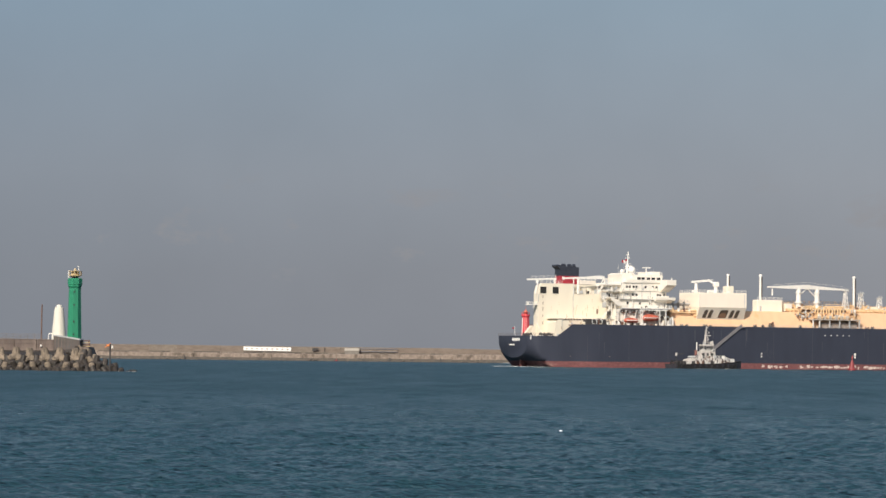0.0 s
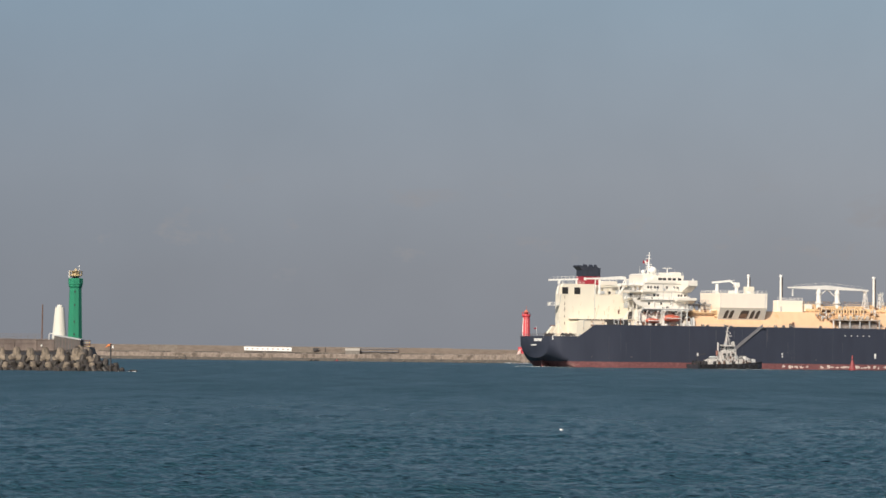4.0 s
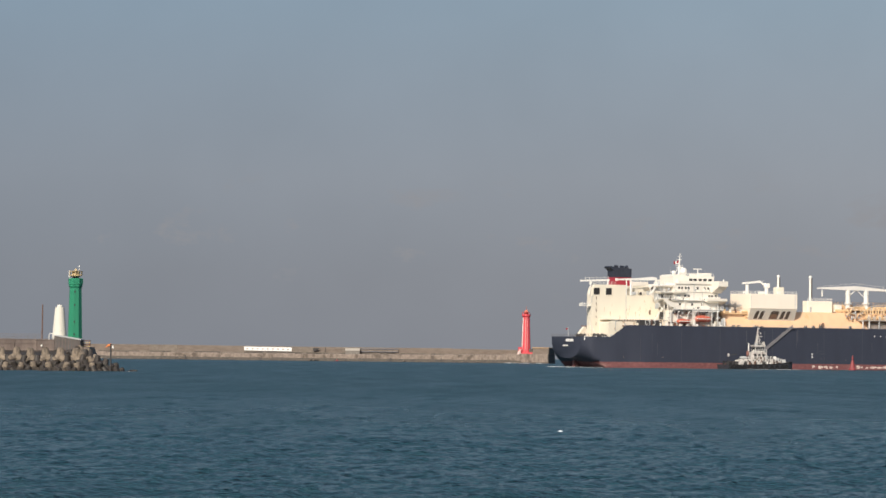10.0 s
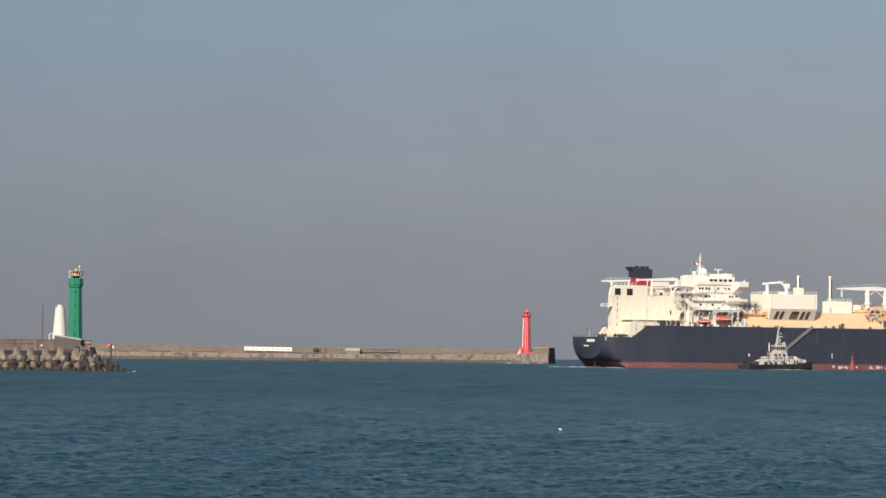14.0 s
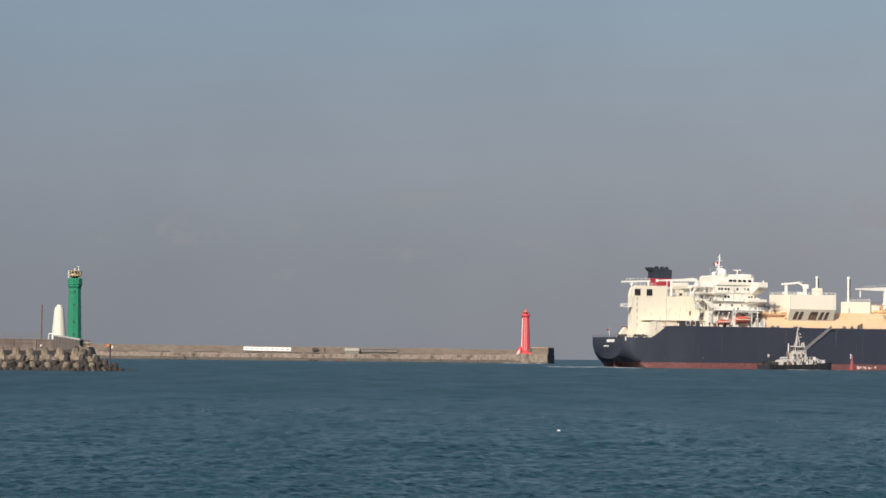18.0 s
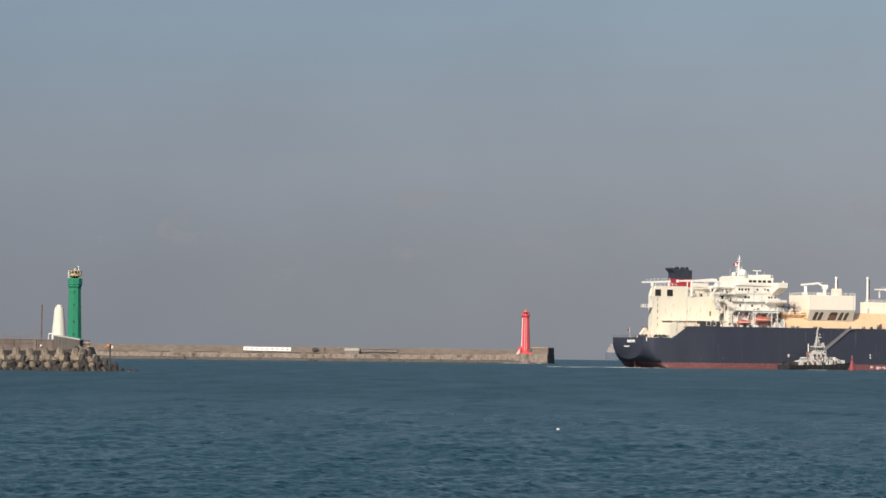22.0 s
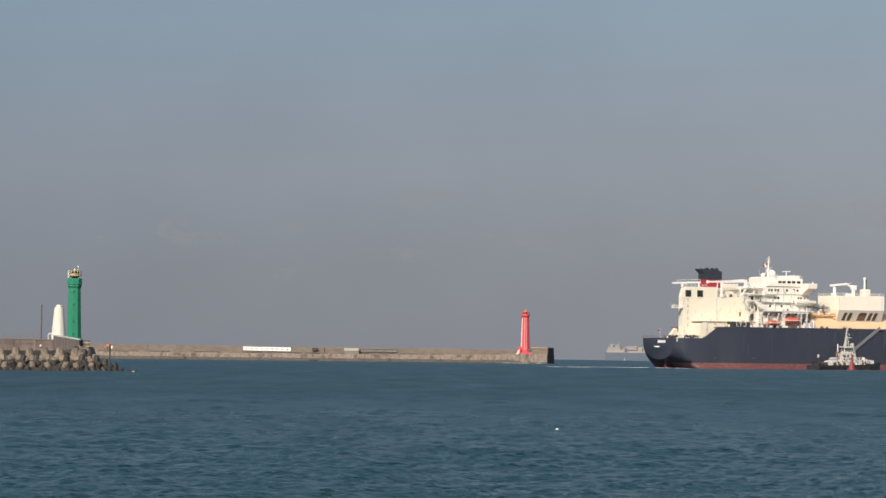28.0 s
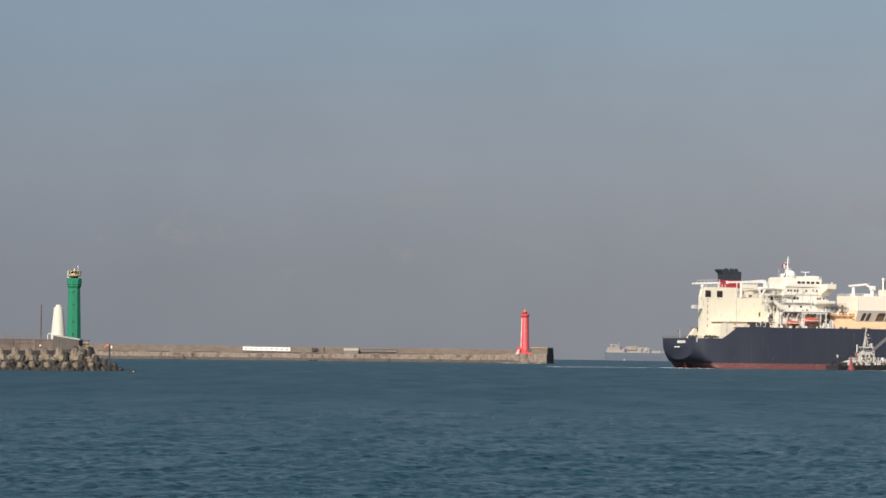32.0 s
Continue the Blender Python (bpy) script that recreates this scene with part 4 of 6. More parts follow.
# rust runs on the casing and the deckhouse
RUSTY = mat("rust_run_paint", (0.50, 0.36, 0.22), 0.8, var=0.2, size=0.5)
for i in range(22):
    x, top, h, w = rng.uniform(11.5, 36), rng.uniform(20.5, 33), rng.uniform(0.6, 2.6), rng.uniform(0.10, 0.22)
    if x > 22 and top > 28.5:
        top -= 6
    part("rust_run", slab(bmn(), [(x, top), (x + w, top), (x + w * 0.6, top - h), (x + w * 0.4, top - h)], "y", -9.04, -8.98), RUSTY, casing, "thin rust run")
for x, z in ((16.6, 18.6), (17.2, 18.4), (21.5, 18.0), (26.0, 18.5), (13.0, 16.0)):
    part("rust_patch", slab(bmn(), [(x, z), (x + 0.5, z + 0.1), (x + 0.45, z - 0.5), (x + 0.1, z - 0.8)], "y", -17.34, -17.28), RUSTY, dh, "rust patch")

# -- trunk deck and cargo gear
# colours of the shade inside the skirt's openings
OPENING_SHADE = mat("interior_shade_brown", (0.085, 0.066, 0.052), 0.8, var=0.2, size=0.8)
BACK_SHADE = mat("shaded_peach_wall", (0.22, 0.13, 0.085), 0.8, var=0.2, size=0.8)
trunk = part("trunk_deck", slab(bmn(), [(-20.2, 16.85), (-16, 23.6), (16, 23.6), (20.2, 16.85)], "x", 61.5, 255), PEACH, carrier, "peach painted raised trunk deck")
mh = part("machinery_house", box(bmn(), 72.9, 94.6, -20.5, -3.0, 24.6, 30.7, 0.12), PALE_CREAM, carrier, "cream compressor house on the trunk")
railing(carrier, [(73.1, -3.2, 30.7), (73.1, -20.3, 30.7), (94.4, -20.3, 30.7)], step=2.2)
for x in (73.05, 93.5):
    part("seam", box(bmn(), x, x + 0.14, -20.56, -20.45, 24.7, 30.4), GREYP, mh)
# the foot leans in under the house to meet the trunk's slope
sk = part("skirt_panel", slab(bmn(), [(-20.45, 24.58), (-18.2, 19.9), (-15.5, 22.0), (-3.2, 23.5), (-3.2, 24.58)], "x", 72.95, 94.4), SKIRT, carrier, "pale sloped skirt panel")


RAKE = 0.22


def arched_opening(x0, x1, material, off, label, z0=20.5, z1=23.75):
    """A round-topped flat panel on the leaning skirt, coloured as an opening in shade."""
    r = min((x1 - x0) / 2, 0.75)
    prof = [(x0, z0), (x1, z0)]
    prof += [(x1 - r + r * math.cos(a), z1 - r + r * math.sin(a)) for a in (0, 0.5, 1.05, 1.571)]
    prof += [(x0 + r - r * math.sin(a), z1 - r + r * math.cos(a)) for a in (0, 0.5, 1.05, 1.571)]
    lean = lambda z: -18.2 - 2.25 * (z - 19.9) / 4.68
    prof = [(x + RAKE * (z - 22), z) for x, z in prof]
    return part("opening", ring_loft(bmn(), [[(x, lean(z) + 0.3, z) for x, z in prof], [(x, lean(z) - off, z) for x, z in prof]]), material, sk, label)


for x0, x1 in ((75.5, 77.2), (77.9, 79.6), (82.6, 86.4), (87.5, 89.2), (89.9, 91.6)):
    arched_opening(x0, x1, OPENING_SHADE, 0.04, "dark arched panel standing for an opening's shade")
    # white bar paints the sunlit inner edge of each opening
    part("reveal", bar(bmn(), (x1 + 0.1 - 1.4 * RAKE, -18.62, 20.6), (x1 + 0.1 + 1.0 * RAKE, -19.75, 23.0), 0.42, 0.12), HOUSE_WHITE, sk, "white bar standing for an opening's sunlit reveal")
arched_opening(82.9, 85.9, BACK_SHADE, 0.07, "darkened peach panel standing for the shaded wall inside", 20.6, 22.5)
# small crane and vents on the machinery house
cr = part("house_crane", rod(bmn(), (78.0, -8, 30.9), (78.0, -8, 34.6), 0.75, 0.6, 12), WHITE, carrier, "white deck crane")
part("jib", bar(bmn(), (75.8, -8, 35.1), (84.0, -8, 35.9), 0.7, 0.8), WHITE, cr)
part("jib", bar(bmn(), (83.5, -8, 36.1), (88.0, -8, 33.6), 0.6, 0.7), WHITE, cr)
part("crane_cab", box(bmn(), 86.0, 88.2, -9, -7, 33.4, 35.3, 0.2), WHITE, cr)
part("crane_column", rod(bmn(), (87.0, -8, 30.9), (87.0, -8, 34.0), 0.8, 0.7, 12), WHITE, cr)
part("crane_stay", bar(bmn(), (79.0, -8, 35.7), (86.0, -8, 36.2), 0.15), WHITE, cr)
part("vent_base", box(bmn(), 92.6, 96.2, -6.5, -3.5, 30.9, 33.8, 0.2), CREAM, carrier)
for x, z0, z1, w in ((74.0, 30.9, 31.9, 1.6), (81.0, 30.9, 31.8, 2.4), (90.0, 30.9, 31.7, 1.2)):
    part("vent_box", box(bmn(), x, x + w, -13, -11.6, z0, z1, 0.1), WHITE, carrier)


def vent_mast(x, y, z0, z1, r):
    v = part("vent_mast", rod(bmn(), (x, y, z0), (x, y, z1 - 0.8), r, r * 0.92, 12), WHITE, carrier, "white cargo vent mast")
    part("mast_head", rod(bmn(), (x, y, z1 - 0.9), (x, y, z1), r * 1.3, r * 1.25, 12), WHITE, v)
    bm = bmn()
    for dx in (-0.18, 0.18):
        rod(bm, (x + r * 0.55 + dx, y - r - 0.22, z0), (x + r * 0.55 + dx, y - r - 0.22, z1 - 1), 0.07, None, 6)
    for i in range(int((z1 - z0) / 0.6)):
        rod(bm, (x + r * 0.55 - 0.2, y - r - 0.22, z0 + 0.4 + i * 0.6), (x + r * 0.55 + 0.2, y - r - 0.22, z0 + 0.4 + i * 0.6), 0.05, None, 6)
    part("ladder", bm, DARK, v, "dark caged ladder")
    part("ladder_cage", box(bmn(), x + r * 0.55 - 0.17, x + r * 0.55 + 0.17, y - r - 0.14, y - r + 0.05, z0, z1 - 1.2), STEELG, v, "grey ladder cage")


vent_mast(94.2, -5, 33.6, 38.8, 0.48)
vent_mast(109.3, -5, 23.4, 38.9, 0.52)
vent_mast(153.4, -5, 23.4, 38.9, 0.55)
vent_mast(203.0, -5, 23.4, 38.9, 0.55)
ds = part("deck_store", box(bmn(), 104.0, 115.8, -12, -8, 23.5, 28.3, 0.15), PALE_CREAM, carrier, "cream deck store house")
railing(carrier, [(104.2, -11.9, 28.3), (115.6, -11.9, 28.3)], step=1.8)
part("door", box(bmn(), 105.2, 106.1, -12.06, -11.9, 23.7, 25.8, 0.02), GREYP, ds)
part("deck_box", box(bmn(), 116.9, 120.2, -12.2, -8, 23.9, 27.0, 0.12), CREAM, carrier)
for i in range(5):
    part("door_panel", box(bmn(), 117.2 + i * 0.58, 117.7 + i * 0.58, -12.26, -12.1, 24.3, 26.6), WHITE, carrier)
# manifold crane: two posts under a long beam
for x in (125.5, 134.2):
    p = part("crane_post", rod(bmn(), (x, -8, 23.4), (x, -8, 33.3), 1.1, 0.95, 14), WHITE, carrier, "thick white crane post")
    part("post_collar", rod(bmn(), (x, -8, 27.4), (x, -8, 27.9), 1.6, 1.6, 14), WHITE, p)
    part("post_collar", rod(bmn(), (x, -8, 31.4), (x, -8, 32.0), 1.25, 1.25, 14), WHITE, p)
beam = part("crane_beam", slab(bmn(), [(111.2, 33.5), (121.0, 33.2), (138.0, 33.0), (148.8, 32.8), (148.8, 33.3), (136.0, 34.3), (129.0, 34.9), (121.0, 34.5), (111.2, 34.0)], "y", -8.7, -7.3), WHITE, carrier, "long white crane beam")
railing(carrier, [(114, -8.0, 34.0), (127.5, -8.0, 35.2), (131, -8.0, 35.1), (146, -8.0, 33.8)], step=3.6, bars=(0.7,), r=0.03, post=rail_post_mesh(0.7, 0.04, WHITE))
for p0, p1 in (((125.4, -8, 30.2), (129.2, -8, 33.2)), ((133.2, -8, 30.2), (129.6, -8, 33.2))):
    part("beam_brace", bar(bmn(), p0, p1, 0.35), WHITE, beam)
part("hook_post", bar(bmn(), (113.2, -8, 33.2), (113.2, -8, 30.3), 0.45), WHITE, beam)


def lattice(x, y, z0, z1, w0, w1, name="lattice_mast"):
    bm = bmn()
    k = 4
    for sx in (-1, 1):
        for sy in (-1, 1):
            rod(bm, (x + sx * w0, y + sy * w0, z0), (x + sx * w1, y + sy * w1, z1), 0.14, 0.12, 6)
    for i in range(k):
        a, b = i / k, (i + 1) / k
        wa, wb = w0 + (w1 - w0) * a, w0 + (w1 - w0) * b
        za, zb = z0 + (z1 - z0) * a, z0 + (z1 - z0) * b
        for sy in (-1, 1):
            rod(bm, (x - wa, y + sy * wa, za), (x + wb, y + sy * wb, zb), 0.1, None, 6)
            rod(bm, (x - wb, y + sy * wb, zb), (x + wb, y + sy * wb, zb), 0.1, None, 6)
    m = part(name, bm, WHITE, carrier, "white lattice light mast")
    part("mast_platform", box(bmn(), x - w1 - 0.6, x + w1 + 0.6, y - 0.8, y + 0.8, z1, z1 + 0.2), WHITE, m)
    for e in (-0.6, 0.5):
        part("floodlight", box(bmn(), x + e, x + e + 0.45, y - 0.7, y - 0.3, z1 + 0.25, z1 + 0.95, 0.04), GREYP, m)


lattice(147.6, -8, 23.4, 32.6, 1.2, 0.35, "beam_rest")
lattice(156.1, -6, 23.4, 31.6, 1.25, 0.55)
lattice(165.0, -6, 23.4, 30.0, 1.2, 0.55)
part("deck_box", box(bmn(), 160.6, 164.2, -9, -6, 23.5, 26.2, 0.12), CREAM, carrier)
# manifold: loading lines arch over to the ship's side
for i in range(6):
    x = 127.2 + i * 2.62
    pts = [(x, -16.6, 20.8), (x, -16.6, 24.9), (x + 0.2, -16.6, 25.5), (x + 0.75, -16.6, 25.85), (x + 1.3, -16.6, 25.5), (x + 1.5, -16.6, 24.9), (x + 1.5, -16.6, 22.0), (x + 1.5, -17.8, 21.5)]
    ln = part("loading_line", path(bmn(), pts, 0.34, 10), PEACH_PIPE, carrier, "peach cargo loading line")
    for z in (23.2, 24.9):
        part("flange", rod(bmn(), (x + 1.5, -16.6, z), (x + 1.5, -16.6, z + 0.25), 0.55, None, 12), GREYP if i % 2 else PEACH_PIPE, ln)
    part("valve", turned(bmn(), [(0.4, 0), (0.5, 0.3), (0.25, 0.7), (0.25, 1.1), (0.5, 1.2), (0.5, 1.35)], 10, (x + 0.8, -17.6, 20.9)), WHITE if i % 3 else PEACH_PIPE, ln)
# added brown box: paints the shade seen between the loading lines
part("shade_backing", box(bmn(), 122.5, 143.5, -15.9, -12.0, 20.5, 24.6, 0.1), mat("gap_shade_brown", (0.20, 0.135, 0.10), 0.7, var=0.2, size=0.8), carrier, "brown box standing for shade behind the loading lines")
# pipe runs along the trunk top
for k, (y, z, r) in enumerate(((-13.8, 24.3, 0.35), (-12.6, 24.6, 0.45), (-9.8, 25.0, 0.4), (-6.2, 25.4, 0.5), (-4.0, 26.2, 0.35))):
    part("cargo_pipe", rod(bmn(), (117.0, y, z), (200, y, z), r, None, 10), PEACH_PIPE, carrier, "peach cargo pipe along the trunk")
x = 118.0
while x < 200:
    h = rng.uniform(0.6, 2.0)
    part("pipe_stand", box(bmn(), x, x + 0.4, -14.4, -3.6, 23.5, 24.4 + h * 0.4, 0.04), PEACH_PIPE, carrier)
    if rng.random() < 0.7:
        part("valve", turned(bmn(), [(0.5, 0), (0.6, 0.5), (0.25, 0.8), (0.25, 1.4), (0.55, 1.5), (0.55, 1.7)], 10, (x + 1.0, rng.uniform(-13, -6), 24.4 + h * 0.6)), rng.choice((PEACH_PIPE, WHITE, PEACH_PIPE, GREYP)), carrier)
    x += rng.uniform(1.6, 3.4)
# expansion loops
for x in (119.5, 122.5, 126.5, 150.5, 158.0, 168.0, 180):
    part("expansion_loop", path(bmn(), [(x, -7, 24.4), (x, -7, 26.6), (x + 1.6, -7, 26.6), (x + 1.6, -7, 24.4)], 0.32, 8), PEACH_PIPE, carrier)
part("catwalk", box(bmn(), 116, 160, -3.4, -2.2, 27.0, 27.2), PEACH_PIPE, carrier)
railing(carrier, [(116, -3.4, 27.2), (160, -3.4, 27.2)], step=2.4, material=PEACH_PIPE, post=rail_post_mesh(1.1, 0.06, PEACH_PIPE))
# manifold platform outboard of the trunk
mp = part("manifold_platform", box(bmn(), 124.4, 146.8, -22.0, -16.2, 20.35, 20.75), mat("tan_platform_paint", (0.50, 0.43, 0.37), 0.6, var=0.15), carrier, "tan manifold working platform")
for x in (124.6, 127.6, 132.3, 137.0, 141.6, 146.2):
    part("pillar", box(bmn(), x, x + 0.42, -21.8, -21.4, 16.8, 20.35), WHITE if x < 128 else GREYP, carrier)
part("drip_tray", box(bmn(), 128.0, 146.0, -20.4, -18.6, 16.85, 19.4, 0.1), mat("tan_grey_paint", (0.30, 0.25, 0.21), 0.7, var=0.2, size=0.9), carrier, "tan-grey drip tray and machinery")
railing(carrier, [(124.6, -16.4, 20.75), (124.6, -21.9, 20.75), (146.6, -21.9, 20.75), (146.6, -17, 20.75)], step=1.5, material=PEACH_PIPE, post=rail_post_mesh(1.1, 0.06, PEACH_PIPE))
for i in range(6):
    x = 128.0 + i * 2.62
    part("manifold_flange", rod(bmn(), (x, -17.6, 21.5), (x, -20.8, 21.5), 0.48, None, 12), PEACH_PIPE, carrier)
    part("blank_flange", rod(bmn(), (x, -20.8, 21.5), (x, -21.1, 21.5), 0.75, None, 14), GREYP, carrier)
for x0, x1, z0, z1 in ((119.2, 124.0, 21.0, 23.4), (121.0, 127.0, 23.8, 25.6), (146, 149.5, 20.6, 22.6), (124, 128, 20.8, 23.0)):
    bm = path(bmn(), [(x0, -17.8, z0), (x0 + 1, -17.2, z1), (x1, -16.8, z1), (x1, -17.6, z0)], 0.22, 8)
    part("spray_pipe", bm, PEACH_PIPE, carrier)
# valves, small-bore lines and platforms crowded round the manifold
rng = random.Random(77)
for i in range(120):
    x, y = rng.uniform(118.5, 146.5), rng.uniform(-19.6, -16.9)
    z = rng.uniform(20.8, 24.2 if x < 126.5 or x > 143 else 22.4)
    m = rng.choice((PEACH_PIPE, PEACH_PIPE, BROWN, GREYP, WHITE, PEACH))
    k = rng.random()
    if k < 0.45:
        d = rng.choice(((rng.uniform(0.8, 3.0), 0, 0), (0, 0, rng.uniform(0.8, 2.2)), (rng.uniform(0.5, 1.5), 0, rng.uniform(-1.0, 1.0))))
        part("small_pipe", rod(bmn(), (x, y, z), (x + d[0], y, z + d[2]), rng.uniform(0.08, 0.2), None, 6), m, carrier)
    elif k < 0.75:
        part("valve", turned(bmn(), [(0.22, 0), (0.34, 0.25), (0.14, 0.5), (0.14, 0.8), (0.34, 0.86), (0.34, 0.98)], 8, (x, y, z - 0.2)), m, carrier)
    else:
        part("instrument_box", box(bmn(), x, x + rng.uniform(0.3, 0.9), y, y + 0.4, z - 0.3, z + rng.uniform(0.1, 0.9), 0.05), m, carrier)
for x0, x1, z in ((119.0, 126.5, 22.6), (120.0, 126.8, 24.9), (143.5, 148.0, 23.3)):
    railing(carrier, [(x0, -17.0, z), (x1, -17.0, z)], step=1.7, material=PEACH_PIPE, r=0.04, post=rail_post_mesh(1.1, 0.05, PEACH_PIPE))
    part("walkway", box(bmn(), x0, x1, -17.4, -16.2, z - 0.18, z), BROWN, carrier, "brown grated walkway")
# low gear along the trunk top ahead of and behind the cranes
for i in range(46):
    x = rng.choice((rng.uniform(117, 129), rng.uniform(148, 200)))
    part("trunk_gear", box(bmn(), x, x + rng.uniform(0.4, 1.6), -12.0, -10.5, 23.5, 23.5 + rng.uniform(0.5, 2.6), 0.06), rng.choice((PEACH_PIPE, PEACH_PIPE, WHITE, BROWN, GREYP)), carrier)
# between house and machinery house
for k, (z, y) in enumerate(((26.2, -14), (25.6, -13), (23.2, -17.6), (22.6, -18.2), (23.0, -16.6))):
    part("cargo_pipe", rod(bmn(), (60.4, y, z), (72.2 if k < 2 else 74.5, y, z - 0.2), 0.3, None, 10), GREYP if k < 2 else PEACH_PIPE, carrier)
for x in (62.0, 64.5, 67.0, 69.5):
    part("pipe_stand", box(bmn(), x, x + 0.3, -14.4, -12.6, 23.4, 26.9), GREYP, carrier)
    part("valve", turned(bmn(), [(0.45, 0), (0.6, 0.4), (0.3, 0.8), (0.5, 1.2), (0.5, 1.4)], 10, (x + 0.6, -17.6, 22.8)), rng.choice((PEACH_PIPE, WHITE, BROWN)), carrier)
part("pipe_bend", path(bmn(), [(70.0, -17.8, 23.2), (72.6, -17.8, 23.4), (73.4, -17.8, 22.8), (73.2, -17.9, 21.4), (71.8, -18, 21.2)], 0.5, 10), PEACH_PIPE, carrier)
railing(carrier, [(61.5, -12.4, 26.6), (72.0, -12.4, 26.6)], step=1.6, material=GREYP, post=rail_post_mesh(1.1, 0.06, GREYP))
# fittings along the deck edge beside the trunk
for x, w, h in ((64.0, 1.2, 1.0), (66.4, 1.0, 0.9), (74.5, 1.5, 1.0), (77.2, 0.9, 0.7), (97.4, 1.2, 1.2), (101.2, 1.0, 1.2), (104.4, 1.2, 1.9), (105.8, 0.8, 2.4), (118.4, 1.0, 1.2), (149.4, 1.6, 1.0), (152.2, 1.2, 1.2), (162, 1.2, 1.0), (172, 1.2, 1.1)):
    bm = box(bmn(), x, x + w, -21.9, -20.9, 16.8, 16.85 + h * 0.6, 0.06)
    rod(bm, (x + 0.2, -21.4, 16.8), (x + 0.2, -21.4, 16.85 + h), 0.26, None, 10)
    rod(bm, (x + w - 0.2, -21.4, 16.8), (x + w - 0.2, -21.4, 16.85 + h), 0.26, None, 10)
    part("bollard", bm, rng.choice((DARK, BROWN)), carrier, "dark mooring bollard")
railing(carrier, [(61.5, -22.2, 16.82), (160, -22.2, 16.82), (190, -22.2, 16.82)], step=3.0, material=GREYP, post=rail_post_mesh(1.1, 0.05, GREYP), r=0.03)
# accommodation ladder lowered aft along the side
lad = part("accommodation_ladder", bar(bmn(), (91.2, -22.70, 17.1), (78.0, -22.70, 7.2), 0.42, 0.34), ALU, carrier, "aluminium accommodation ladder lowered along the hull")
part("safety_net", slab(bmn(), [(91.2, 17.25), (78.0, 7.35), (78.0, 8.2), (91.2, 18.1)], "y", -22.91, -22.89), NET, lad, "grey safety net")
for y in (-22.58, -22.86):
    part("handrail", bar(bmn(), (91.2, y, 18.2), (78.0, y, 8.3), 0.08), ALU, lad)
    for i in range(12):
        q = (i + 0.5) / 12
        xx, zz = 91.2 - 13.2 * q, 17.1 - 9.9 * q
        part("stanchion", bar(bmn(), (xx, y, zz), (xx, y, zz + 1.1), 0.1), ALU, lad)
for i in range(26):
    q = (i + 0.5) / 26
    xx, zz = 91.2 - 13.2 * q, 17.1 - 9.9 * q + 0.2
    part("step", box(bmn(), xx - 0.16, xx + 0.16, -22.84, -22.56, zz, zz + 0.06), ALU, lad)
part("ladder_platform", box(bmn(), 90.8, 92.2, -23.4, -22.3, 16.72, 16.86), ALU, lad)
# forecastle
part("forecastle_deck", slab(bmn(), [(258, -14), (280, -8), (287, -1), (287, 1), (280, 8), (258, 14)], "z", 16.8, 19.5), NAVY, carrier)
part("foremast", rod(bmn(), (270, 0, 19.5), (270, 0, 34), 0.6, 0.3, 10), WHITE, carrier)


# ---- tug: local x forward from amidships, y to port ----
TUG_AT = (104.3, 1408.0)
tug = thing("harbour_tug", "white and black harbour tug running alongside the ship", "tugboat", pose(*TUG_AT, 0, 0, 0, HEADING))


def tug_half(x):
    return 5.4 * (1 - max(0, (x - 4) / 12.6) ** 2.6) ** 0.5 if x > 4 else 5.4 - 0.8 * max(0, (-x - 8) / 8.5) ** 2


def tug_sheer(x):
    return 1.85 - 0.15 * min(max((-x - 6) / 4, 0), 1) + (1.35 * ((x + 2) / 18.5) ** 1.7 if x > -2 else 0)


rings = []
for x in (-14.6, -14.2, -13, -9, -4, 0, 4, 7, 10, 12.5, 14.5, 15.8, 16.4):
    h, zs = max(tug_half(x), 0.25), tug_sheer(x)
    rings.append([(x, -h, zs), (x, -h * 0.97, 0.6), (x - max(0, x - 8) * 0.12, -h * 0.8, -1.2), (x - max(0, x - 8) * 0.2, 0, -2.6), (x - max(0, x - 8) * 0.12, h * 0.8, -1.2), (x, h * 0.97, 0.6), (x, h, zs)])
part("hull", ring_loft(bmn(), rings), TUG_BLACK, tug, "black tug hull")
part("bulwark_rail", path(bmn(), [(x, -max(tug_half(x), 0.25), tug_sheer(x)) for x in (-14.6, -13, -9, -4, 0, 4, 7, 10, 12.5, 14.5, 16.0)], 0.2, 8), TYRE, tug)
part("bulwark_rail", path(bmn(), [(x, max(tug_half(x), 0.25), tug_sheer(x)) for x in (-14.6, -13, -9, -4, 0, 4, 7, 10, 12.5, 14.5, 16.0)], 0.2, 8), TYRE, tug)
bm = bmesh.new()
for i in range(16):
    a0, a1 = 6.283185 * i / 16, 6.283185 * (i + 1) / 16
    rod(bm, (0.62 * math.cos(a0), 0, 0.62 * math.sin(a0)), (0.62 * math.cos(a1), 0, 0.62 * math.sin(a1)), 0.26, None, 8)
TYRE_MESH = mesh_of("tyre_fender", bm, TYRE)
for x in (-13.4, -11.6, -9.8, -8.0, -5.5, -3.0, -0.5, 2.0, 4.5, 7.0, 9.5, 11.6):
    piece("tyre_fender", TYRE_MESH, tug, pose(x, -tug_half(x) - 0.3, 0.85 + 0.4 * (tug_sheer(x) - 1.85)))
part("bow_fender", path(bmn(), [(12.2, -3.5, 2.4), (14.8, -2.0, 2.6), (16.4, 0, 2.75), (14.8, 2.0, 2.6), (12.2, 3.5, 2.4)], 0.42, 10), TYRE, tug, "black rubber bow fender")
